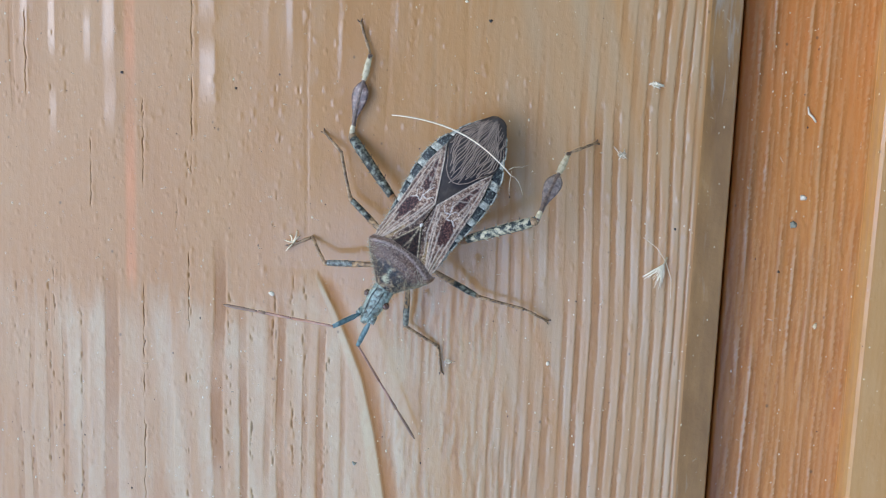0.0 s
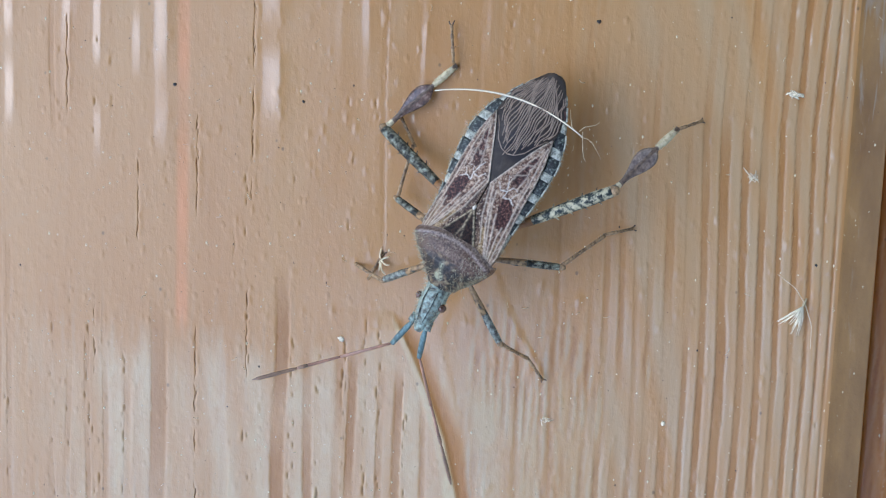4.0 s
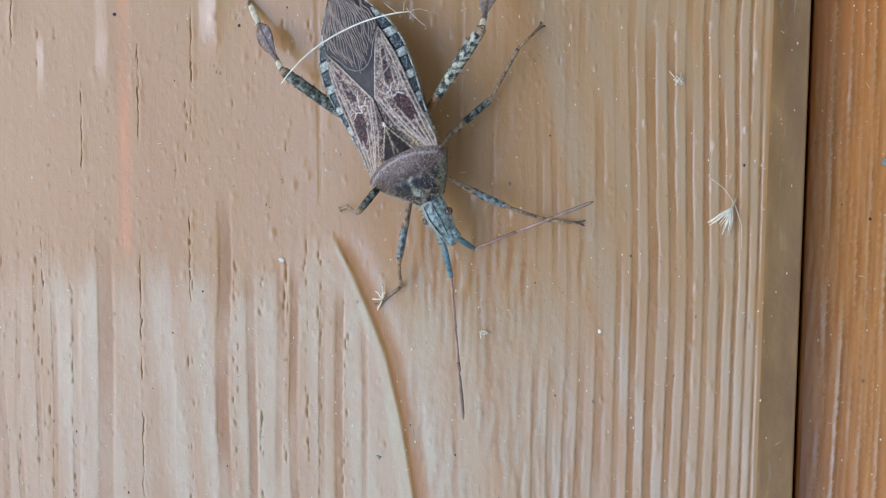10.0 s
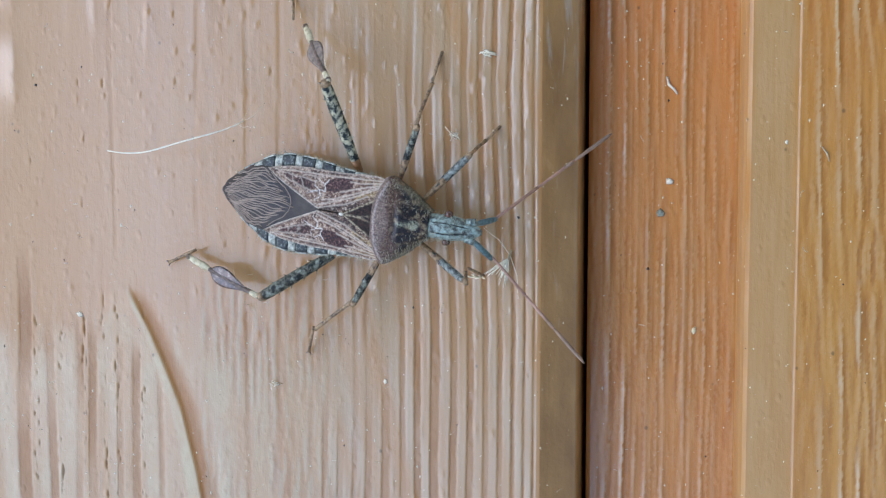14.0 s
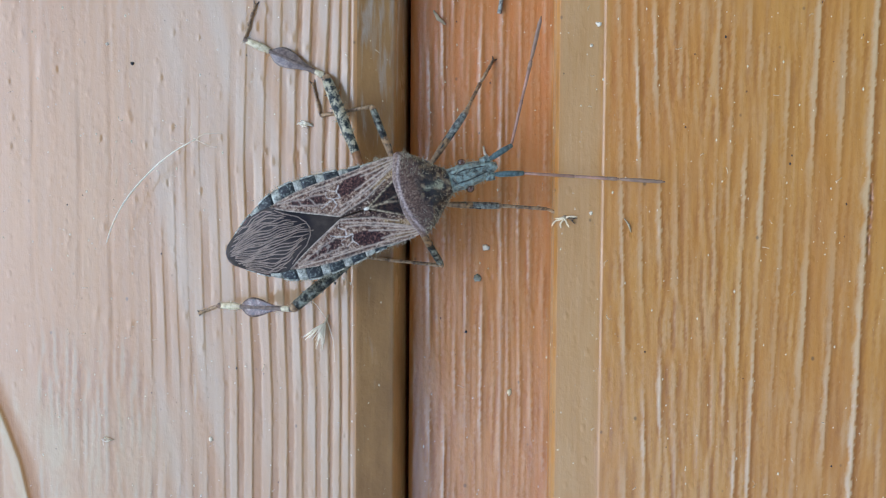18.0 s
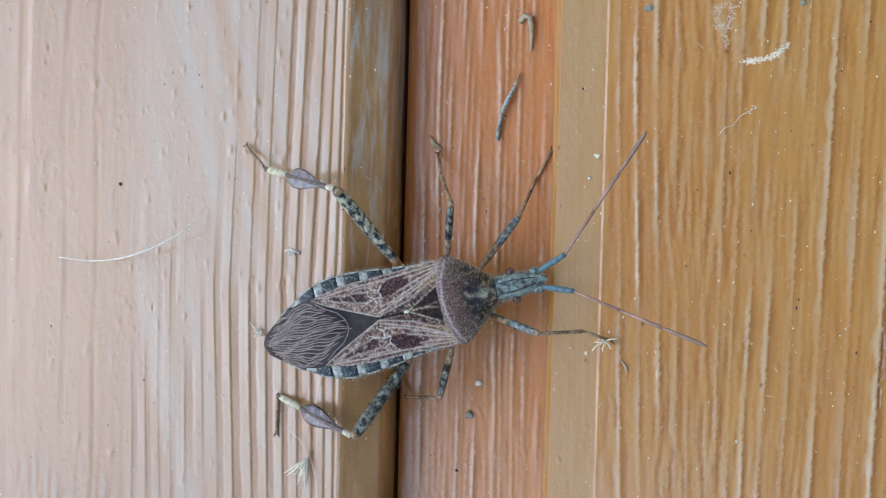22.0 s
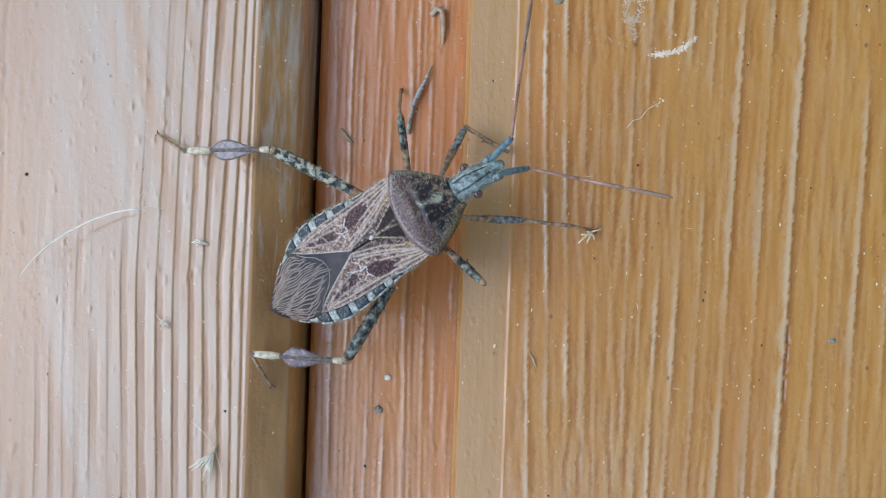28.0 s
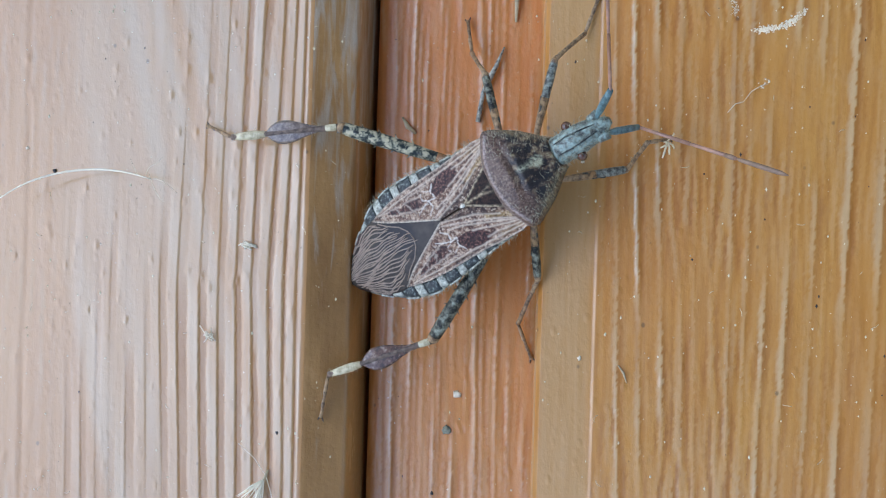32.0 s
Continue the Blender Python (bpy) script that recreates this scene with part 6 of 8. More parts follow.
    walk(LIMB["LF_tibia"], [
        (0, pose(0.00772, 0.00205, -0.00142, 0, 25.1, 88.9)),
        (1, pose(0.00750, 0.00393, -0.00022, 0, 36.0, 151.0)),
        (2, pose(0.00676, 0.00448, -0.00041, 0, 56.1, 90.1)),
        (3, pose(0.00672, 0.00481, 0.00027, 0, 59.2, 79.0)),
        (6, pose(0.00757, 0.00346, -0.00071, 0, 70.2, 38.4)),
        (7, pose(0.00774, 0.00392, 0.00031, 0, 68.8, 41.5)),
        (8, pose(0.00803, 0.00354, 0.00034, 0, 64.5, 29.6)),
        (9, pose(0.00800, 0.00185, -0.00113, 0, 27.8, -8.0)),
        (10, pose(0.00789, 0.00386, 0.00068, 0, 34.3, 37.0)),
        (11, pose(0.00695, 0.00484, 0.00183, 0, 50.5, 62.6)),
        (12, pose(0.00727, 0.00453, 0.00223, 0, 72.3, 71.8)),
        (13, pose(0.00725, 0.00433, 0.00008, 0, 53.0, 63.8)),
        (13.4, pose(0.00708, 0.00459, 0.00262, 0, 75.4, 80.7)),
        (15.6, pose(0.00733, 0.00372, -0.00076, 0, 44.3, 55.3)),
        (16, pose(0.00634, 0.00459, -0.00070, 0, 30.9, 67.1)),
        (17, pose(0.00636, 0.00501, 0.00023, 0, 53.7, 86.1)),
        (18, pose(0.00793, 0.00384, 0.00081, 0, 39.3, 43.1)),
        (19, pose(0.00761, 0.00379, -0.00022, 0, 42.9, 49.4)),
        (20, pose(0.00766, 0.00367, -0.00030, 0, 33.9, 55.3)),
        (21, pose(0.00746, 0.00435, 0.00072, 0, 41.3, 88.9)),
        (22, pose(0.00782, 0.00403, 0.00103, 0, 29.0, 51.7)),
        (23, pose(0.00730, 0.00383, 0.00367, 0, 18.0, 42.1)),
        (24, pose(0.00744, 0.00359, 0.00375, 0, 8.6, 40.1)),
        (25, pose(0.00638, 0.00443, -0.00090, 0, -31.4, 11.1)),
        (28, pose(0.00630, 0.00376, -0.00167, 0, 9.9, -60.7)),
        (29, pose(0.00638, 0.00342, -0.00189, 0, 8.2, -40.0)),
        (30, pose(0.00642, 0.00401, -0.00136, 0, 37.1, 31.7)),
        (31, pose(0.00728, 0.00426, 0.00000, 0, 41.6, 41.8)),
        (32, pose(0.00680, 0.00450, -0.00033, 0, 57.6, 29.7)),
    ])
    walk(LIMB["LH_femur"], [
        (0, pose(0.00060, 0.00170, 0.00140, 0, -12.7, 138.9)),
        (1, pose(0.00060, 0.00170, 0.00140, 0, -15.6, 138.4)),
        (2, pose(0.00060, 0.00170, 0.00140, 0, -13.7, 130.8)),
        (3, pose(0.00060, 0.00170, 0.00140, 0, -12.7, 130.3)),
        (6, pose(0.00060, 0.00170, 0.00140, 0, 20.3, 160.7)),
        (7, pose(0.00060, 0.00170, 0.00140, 0, 21.2, 160.9)),
        (8, pose(0.00060, 0.00170, 0.00140, 0, -16.6, 139.4)),
        (9, pose(0.00060, 0.00170, 0.00140, 0, -1.6, 121.6)),
        (10, pose(0.00060, 0.00170, 0.00140, 0, -13.7, 114.8)),
        (11, pose(0.00060, 0.00170, 0.00140, 0, -1.9, 138.0)),
        (12, pose(0.00060, 0.00170, 0.00140, 0, 2.5, 112.6)),
        (13, pose(0.00060, 0.00170, 0.00140, 0, -14.6, 100.0)),
        (13.4, pose(0.00060, 0.00170, 0.00140, 0, -28.4, 100.6)),
        (15.6, pose(0.00060, 0.00170, 0.00140, 0, -3.2, 122.6)),
        (16, pose(0.00060, 0.00170, 0.00140, 0, 15.0, 108.1)),
        (17, pose(0.00060, 0.00170, 0.00140, 0, 19.1, 95.0)),
        (18, pose(0.00060, 0.00170, 0.00140, 0, 15.8, 91.9)),
        (19, pose(0.00060, 0.00170, 0.00140, 0, 14.1, 95.3)),
        (20, pose(0.00060, 0.00170, 0.00140, 0, 12.4, 95.3)),
        (21, pose(0.00060, 0.00170, 0.00140, 0, -26.5, 105.6)),
        (22, pose(0.00060, 0.00170, 0.00140, 0, -23.2, 114.9)),
        (23, pose(0.00060, 0.00170, 0.00140, 0, -11.0, 121.3)),
        (24, pose(0.00060, 0.00170, 0.00140, 0, -9.3, 128.2)),
        (25, pose(0.00060, 0.00170, 0.00140, 0, -12.6, 127.9)),
        (28, pose(0.00060, 0.00170, 0.00140, 0, -11.6, 123.3)),
        (29, pose(0.00060, 0.00170, 0.00140, 0, -10.8, 123.6)),
        (30, pose(0.00060, 0.00170, 0.00140, 0, -13.8, 128.6)),
        (31, pose(0.00060, 0.00170, 0.00140, 0, -16.4, 131.9)),
        (32, pose(0.00060, 0.00170, 0.00140, 0, -13.7, 131.9)),
    ])
    walk(LIMB["LH_tarsus"], [
        (0, pose(-0.00959, 0.00509, -0.00038, 0, 37.4, 149.1)),
        (1, pose(-0.00920, 0.00585, -0.00057, 0, 39.4, 151.1)),
        (2, pose(-0.00843, 0.00786, -0.00093, 0, 29.8, 142.2)),
        (3, pose(-0.00836, 0.00856, -0.00094, 0, 58.2, 145.9)),
        (6, pose(-0.01186, 0.00332, -0.00196, 0, 13.0, 149.0)),
        (7, pose(-0.01188, 0.00465, -0.00123, 0, 1.3, 150.1)),
        (8, pose(-0.00898, 0.00600, -0.00076, 0, 13.5, 160.3)),
        (9, pose(-0.00794, 0.01088, -0.00083, 0, 30.2, -33.0)),
        (10, pose(-0.00545, 0.00895, -0.00198, 0, 26.4, 127.8)),
        (11, pose(-0.00975, 0.00939, -0.00058, 0, 32.1, 62.9)),
        (12, pose(-0.00581, 0.01202, -0.00224, 0, 13.5, 90.0)),
        (13, pose(-0.00235, 0.01393, 0.00075, 0, 41.3, -66.9)),
        (13.4, pose(-0.00347, 0.01117, 0.00064, 0, 30.5, 111.9)),
        (15.6, pose(-0.00816, 0.01124, 0.00033, 0, 46.5, 119.4)),
        (16, pose(-0.00691, 0.01118, -0.00142, 0, 1.6, 22.9)),
        (17, pose(-0.00395, 0.01288, -0.00266, 0, -3.1, 38.7)),
        (18, pose(-0.00376, 0.01288, -0.00221, 0, -9.1, 53.1)),
        (19, pose(-0.00444, 0.01259, -0.00209, 0, -7.0, 44.3)),
        (20, pose(-0.00460, 0.01249, -0.00181, 0, -8.9, 45.8)),
        (21, pose(-0.00447, 0.01101, 0.00063, 0, 42.1, 106.1)),
        (22, pose(-0.00649, 0.01048, 0.00095, 0, 28.3, 118.9)),
        (23, pose(-0.00839, 0.01075, 0.00195, 0, 1.6, 124.3)),
        (24, pose(-0.00922, 0.01007, 0.00162, 0, 6.2, 128.9)),
        (25, pose(-0.00906, 0.01035, 0.00303, 0, 3.7, 126.6)),
        (28, pose(-0.00859, 0.01073, 0.00313, 0, 8.2, 124.7)),
        (29, pose(-0.00865, 0.01068, 0.00305, 0, 11.1, 121.2)),
        (30, pose(-0.00919, 0.01007, 0.00358, 0, 9.5, 125.3)),
        (31, pose(-0.00950, 0.00957, 0.00424, 0, 22.6, 132.8)),
        (32, pose(-0.00948, 0.00955, 0.00454, 0, 22.9, 134.7)),
    ])
    walk(LIMB["LH_tibia"], [
        (0, pose(-0.00484, 0.00645, 0.00303, 0, 34.6, -164.1)),
        (1, pose(-0.00473, 0.00643, 0.00339, 0, 41.3, -172.5)),
        (2, pose(-0.00410, 0.00714, 0.00316, 0, 43.0, 170.7)),
        (3, pose(-0.00407, 0.00721, 0.00303, 0, 41.4, 162.5)),
        (6, pose(-0.00595, 0.00400, -0.00117, 0, 7.6, -173.4)),
        (7, pose(-0.00592, 0.00396, -0.00128, 0, -0.5, 173.4)),
        (8, pose(-0.00478, 0.00631, 0.00352, 0, 45.5, -175.8)),
        (9, pose(-0.00328, 0.00800, 0.00161, 0, 24.0, 148.3)),
        (10, pose(-0.00241, 0.00823, 0.00315, 0, 58.6, 166.6)),
        (11, pose(-0.00490, 0.00664, 0.00165, 0, 21.8, 150.5)),
        (12, pose(-0.00224, 0.00853, 0.00108, 0, 33.6, 135.7)),
        (13, pose(-0.00065, 0.00875, 0.00326, 0, 24.7, 108.2)),
        (13.4, pose(-0.00060, 0.00810, 0.00492, 0, 45.5, 133.0)),
        (15.6, pose(-0.00338, 0.00792, 0.00181, 0, 14.3, 145.2)),
        (16, pose(-0.00162, 0.00849, -0.00052, 0, 8.7, 153.1)),
        (17, pose(-0.00001, 0.00866, -0.00102, 0, 15.8, 133.1)),
        (18, pose(0.00036, 0.00882, -0.00061, 0, 15.4, 135.4)),
        (19, pose(-0.00007, 0.00885, -0.00041, 0, 16.3, 139.5)),
        (20, pose(-0.00007, 0.00889, -0.00019, 0, 15.6, 141.5)),
        (21, pose(-0.00118, 0.00808, 0.00470, 0, 42.7, 138.3)),
        (22, pose(-0.00226, 0.00787, 0.00431, 0, 34.1, 148.3)),
        (23, pose(-0.00317, 0.00791, 0.00281, 0, 8.3, 151.4)),
        (24, pose(-0.00392, 0.00744, 0.00260, 0, 9.4, 153.6)),
        (25, pose(-0.00383, 0.00740, 0.00301, 0, -0.2, 150.6)),
        (28, pose(-0.00338, 0.00776, 0.00289, 0, -2.2, 150.3)),
        (29, pose(-0.00342, 0.00775, 0.00279, 0, -2.5, 150.8)),
        (30, pose(-0.00388, 0.00732, 0.00317, 0, -4.0, 152.6)),
        (31, pose(-0.00414, 0.00699, 0.00349, 0, -7.2, 154.3)),
        (32, pose(-0.00420, 0.00705, 0.00315, 0, -13.4, 154.7)),
    ])
    walk(LIMB["LM_femur"], [
        (0, pose(0.00260, 0.00150, 0.00140, 0, 37.1, 88.1)),
        (1, pose(0.00260, 0.00150, 0.00140, 0, 34.5, 57.4)),
        (2, pose(0.00260, 0.00150, 0.00140, 0, 14.3, 110.7)),
        (3, pose(0.00260, 0.00150, 0.00140, 0, 13.4, 114.1)),
        (6, pose(0.00260, 0.00150, 0.00140, 0, 45.4, 102.4)),
        (7, pose(0.00260, 0.00150, 0.00140, 0, 37.0, 100.7)),
        (8, pose(0.00260, 0.00150, 0.00140, 0, 37.7, 96.0)),
        (9, pose(0.00260, 0.00150, 0.00140, 0, 48.6, 70.9)),
        (10, pose(0.00260, 0.00150, 0.00140, 0, 30.9, 107.6)),
        (11, pose(0.00260, 0.00150, 0.00140, 0, -1.4, 93.4)),
        (12, pose(0.00260, 0.00150, 0.00140, 0, -22.9, 73.8)),
        (13, pose(0.00260, 0.00150, 0.00140, 0, 11.1, 103.0)),
        (13.4, pose(0.00260, 0.00150, 0.00140, 0, 2.1, 76.5)),
        (15.6, pose(0.00260, 0.00150, 0.00140, 0, -30.0, 71.4)),
        (16, pose(0.00260, 0.00150, 0.00140, 0, -21.8, 79.8)),
        (17, pose(0.00260, 0.00150, 0.00140, 0, -31.1, 91.5)),
        (18, pose(0.00260, 0.00150, 0.00140, 0, 15.3, 91.8)),
        (19, pose(0.00260, 0.00150, 0.00140, 0, -22.0, 96.5)),
        (20, pose(0.00260, 0.00150, 0.00140, 0, -22.3, 98.0)),
        (21, pose(0.00260, 0.00150, 0.00140, 0, 7.8, 60.7)),
        (22, pose(0.00260, 0.00150, 0.00140, 0, -21.0, 71.1)),
        (23, pose(0.00260, 0.00150, 0.00140, 0, -19.3, 81.8)),
        (24, pose(0.00260, 0.00150, 0.00140, 0, 10.4, 99.0)),
        (25, pose(0.00260, 0.00150, 0.00140, 0, 7.8, 104.2)),
        (28, pose(0.00260, 0.00150, 0.00140, 0, 9.1, 73.6)),
        (29, pose(0.00260, 0.00150, 0.00140, 0, 35.0, 76.3)),
        (30, pose(0.00260, 0.00150, 0.00140, 0, 24.0, 78.3)),
        (31, pose(0.00260, 0.00150, 0.00140, 0, 17.1, 81.7)),
        (32, pose(0.00260, 0.00150, 0.00140, 0, 19.8, 82.9)),
    ])
    walk(LIMB["LM_tarsus"], [
        (0, pose(0.00163, 0.00846, -0.00227, 0, 33.5, 92.3)),
        (1, pose(0.00229, 0.00718, -0.00045, 0, 60.6, 65.0)),
        (2, pose(-0.00185, 0.00574, -0.00181, 0, 19.1, 117.9)),
        (3, pose(-0.00198, 0.00602, -0.00187, 0, 28.0, 137.4)),
        (6, pose(-0.00072, 0.00690, -0.00276, 0, 54.2, 113.5)),
        (7, pose(-0.00054, 0.00755, -0.00225, 0, 28.5, 108.7)),
        (8, pose(0.00062, 0.00832, -0.00149, 0, 50.7, 104.5)),
        (9, pose(0.00357, 0.00786, -0.00141, 0, 55.3, 80.0)),
        (10, pose(-0.00062, 0.00820, -0.00136, 0, 34.1, 112.6)),
        (11, pose(0.00069, 0.00837, -0.00068, 0, 30.6, 62.8)),
        (12, pose(0.00271, 0.00568, -0.00009, 0, 69.7, 98.3)),
        (13, pose(-0.00188, 0.00589, -0.00010, 0, 23.7, 48.5)),
        (13.4, pose(0.00352, 0.00872, -0.00105, 0, 19.9, 80.0)),
        (15.6, pose(0.00269, 0.00722, 0.00105, 0, 52.1, 91.3)),
        (16, pose(0.00110, 0.00750, 0.00110, 0, 49.5, 92.5)),
        (17, pose(0.00087, 0.00611, 0.00078, 0, 56.7, 115.7)),
        (18, pose(-0.00073, 0.00665, -0.00116, 0, 0.1, 84.5)),
        (19, pose(-0.00066, 0.00627, 0.00106, 0, 56.3, 93.2)),
        (20, pose(-0.00090, 0.00636, 0.00130, 0, 58.2, 92.0)),
        (21, pose(0.00570, 0.00783, -0.00177, 0, -6.9, 62.7)),
        (22, pose(0.00378, 0.00763, 0.00021, 0, 45.0, 85.9)),
        (23, pose(0.00176, 0.00774, 0.00037, 0, 16.9, 85.9)),
        (24, pose(0.00003, 0.00885, -0.00047, 0, 8.9, 92.2)),
        (25, pose(-0.00018, 0.00889, -0.00039, 0, 15.8, 100.3)),
        (28, pose(0.00318, 0.00756, -0.00237, 0, 59.5, 106.8)),
        (29, pose(0.00377, 0.00829, -0.00300, 0, 26.1, 75.2)),
        (30, pose(0.00306, 0.00830, -0.00282, 0, 33.6, 83.7)),
        (31, pose(0.00223, 0.00765, -0.00286, 0, 21.2, 79.4)),
        (32, pose(0.00206, 0.00784, -0.00289, 0, 27.0, 79.3)),
    ])
    walk(LIMB["LM_tibia"], [
        (0, pose(0.00273, 0.00524, -0.00144, 0, 13.7, 108.7)),
        (1, pose(0.00469, 0.00476, -0.00126, 0, -13.4, 134.7)),
        (2, pose(0.00099, 0.00576, 0.00024, 0, 35.8, -179.5)),
        (3, pose(0.00074, 0.00568, 0.00031, 0, 38.6, 172.7)),
        (6, pose(0.00189, 0.00472, -0.00195, 0, 13.5, 140.3)),
        (7, pose(0.00190, 0.00519, -0.00143, 0, 13.5, 136.0)),
        (8, pose(0.00221, 0.00520, -0.00147, 0, 0.3, 117.0)),
        (9, pose(0.00361, 0.00444, -0.00213, 0, -11.8, 90.8)),
        (10, pose(0.00138, 0.00534, -0.00102, 0, 5.7, 125.0)),
        (11, pose(0.00232, 0.00619, 0.00152, 0, 39.0, 126.7)),
        (12, pose(0.00381, 0.00566, 0.00323, 0, 71.7, 178.6)),
        (13, pose(0.00157, 0.00599, 0.00050, 0, 9.9, -178.2)),
        (13.4, pose(0.00370, 0.00607, 0.00123, 0, 40.5, 93.9)),
        (15.6, pose(0.00390, 0.00536, 0.00375, 0, 50.6, 122.9)),
        (16, pose(0.00337, 0.00580, 0.00314, 0, 35.9, 143.1)),
        (17, pose(0.00249, 0.00552, 0.00383, 0, 60.4, 160.3)),
        (18, pose(0.00246, 0.00603, 0.00016, 0, 22.1, 169.0)),
        (19, pose(0.00211, 0.00583, 0.00316, 0, 36.7, 170.9)),
        (20, pose(0.00200, 0.00581, 0.00318, 0, 32.6, 169.2)),
        (21, pose(0.00488, 0.00556, 0.00076, 0, 46.4, 70.1)),
        (22, pose(0.00402, 0.00565, 0.00308, 0, 55.2, 97.0)),
        (23, pose(0.00323, 0.00589, 0.00295, 0, 47.5, 128.4)),
        (24, pose(0.00188, 0.00607, 0.00055, 0, 17.0, 123.6)),
        (25, pose(0.00146, 0.00601, 0.00077, 0, 19.2, 119.6)),
        (28, pose(0.00391, 0.00595, 0.00066, 0, 59.7, 114.4)),
        (29, pose(0.00351, 0.00524, -0.00130, 0, 29.1, 85.1)),
        (30, pose(0.00347, 0.00571, -0.00051, 0, 41.4, 99.1)),
        (31, pose(0.00325, 0.00595, 0.00002, 0, 55.4, 120.8)),
        (32, pose(0.00315, 0.00589, -0.00019, 0, 50.3, 119.1)),
    ])
    walk(LIMB["RA_scape"], [
        (0, pose(0.00800, -0.00045, 0.00220, 0, -46.6, -25.5)),
        (1, pose(0.00800, -0.00045, 0.00220, 0, -27.5, -26.8)),
        (2, pose(0.00800, -0.00045, 0.00220, 0, 23.8, -31.2)),
        (3, pose(0.00800, -0.00045, 0.00220, 0, 17.9, -19.3)),
        (6, pose(0.00800, -0.00045, 0.00220, 0, 17.3, -20.4)),
        (7, pose(0.00800, -0.00045, 0.00220, 0, 10.2, -18.9)),
        (8, pose(0.00800, -0.00045, 0.00220, 0, 20.9, -25.7)),
        (9, pose(0.00800, -0.00045, 0.00220, 0, 28.6, -28.7)),
        (10, pose(0.00800, -0.00045, 0.00220, 0, 8.1, -17.9)),
        (11, pose(0.00800, -0.00045, 0.00220, 0, 35.5, -6.9)),
        (12, pose(0.00800, -0.00045, 0.00220, 0, 44.1, -38.6)),
        (13, pose(0.00800, -0.00045, 0.00220, 0, 63.3, -58.2)),
        (13.4, pose(0.00800, -0.00045, 0.00220, 0, 55.2, -61.7)),
        (15.6, pose(0.00800, -0.00045, 0.00220, 0, 42.2, -25.8)),
        (16, pose(0.00800, -0.00045, 0.00220, 0, 46.3, -23.3)),
        (17, pose(0.00800, -0.00045, 0.00220, 0, 32.0, -23.1)),
        (18, pose(0.00800, -0.00045, 0.00220, 0, 29.3, -14.2)),
        (19, pose(0.00800, -0.00045, 0.00220, 0, 31.5, -14.8)),
        (20, pose(0.00800, -0.00045, 0.00220, 0, 26.1, -12.7)),
        (21, pose(0.00800, -0.00045, 0.00220, 0, 22.6, -11.6)),
        (22, pose(0.00800, -0.00045, 0.00220, 0, -39.4, -21.9)),
        (23, pose(0.00800, -0.00045, 0.00220, 0, -41.0, -24.7)),
        (24, pose(0.00800, -0.00045, 0.00220, 0, -46.6, -28.3)),
        (25, pose(0.00800, -0.00045, 0.00220, 0, -36.1, -29.7)),
        (28, pose(0.00800, -0.00045, 0.00220, 0, 65.2, -9.6)),
        (29, pose(0.00800, -0.00045, 0.00220, 0, 66.6, -12.2)),
        (30, pose(0.00800, -0.00045, 0.00220, 0, 71.3, -4.1)),
        (31, pose(0.00800, -0.00045, 0.00220, 0, 63.0, -18.8)),
        (32, pose(0.00800, -0.00045, 0.00220, 0, 64.3, -18.2)),
    ])
    walk(LIMB["RA_whip"], [
        (0, pose(0.00949, -0.00116, 0.00394, 0, 4.6, -63.8)),
        (1, pose(0.00990, -0.00141, 0.00331, 0, 16.4, -84.9)),
        (2, pose(0.00988, -0.00159, 0.00123, 0, -13.7, -64.0)),
        (3, pose(0.01015, -0.00121, 0.00146, 0, -20.7, -55.2)),
        (6, pose(0.01015, -0.00125, 0.00149, 0, -17.4, -22.5)),
        (7, pose(0.01023, -0.00122, 0.00177, 0, -13.7, -21.1)),
        (8, pose(0.01002, -0.00142, 0.00134, 0, -11.9, -19.3)),
        (9, pose(0.00985, -0.00146, 0.00105, 0, -8.0, -19.4)),
        (10, pose(0.01026, -0.00118, 0.00186, 0, -17.8, -15.6)),
        (11, pose(0.00994, -0.00069, 0.00081, 0, -36.6, 3.6)),
        (12, pose(0.00935, -0.00153, 0.00053, 0, -17.4, -23.3)),
        (13, pose(0.00857, -0.00137, 0.00006, 0, 0.6, -40.6)),
        (13.4, pose(0.00865, -0.00165, 0.00023, 0, -5.8, -34.5)),
        (15.6, pose(0.00960, -0.00122, 0.00059, 0, -33.8, -41.0)),
        (16, pose(0.00952, -0.00111, 0.00047, 0, -36.6, -42.4)),
        (17, pose(0.00987, -0.00125, 0.00093, 0, -23.8, -37.2)),
        (18, pose(0.01003, -0.00096, 0.00103, 0, -21.1, -23.6)),
        (19, pose(0.00998, -0.00097, 0.00094, 0, -20.7, -23.6)),
        (20, pose(0.01010, -0.00092, 0.00114, 0, -23.6, -25.9)),
        (21, pose(0.01017, -0.00090, 0.00128, 0, -23.8, -31.5)),
        (22, pose(0.00972, -0.00114, 0.00372, 0, -30.9, -36.9)),
        (23, pose(0.00965, -0.00121, 0.00377, 0, -19.3, -43.1)),
        (24, pose(0.00945, -0.00123, 0.00394, 0, -20.7, -40.3)),
        (25, pose(0.00969, -0.00141, 0.00361, 0, -15.1, -43.4)),
        (28, pose(0.00899, -0.00062, 0.00002, 0, -9.4, -40.4)),
        (29, pose(0.00893, -0.00065, 0.00000, 0, -8.2, -39.3)),
        (30, pose(0.00877, -0.00050, -0.00007, 0, -0.1, -40.9)),
        (31, pose(0.00903, -0.00080, 0.00006, 0, -10.4, -41.9)),
        (32, pose(0.00899, -0.00077, 0.00004, 0, -21.0, -44.8)),
    ])
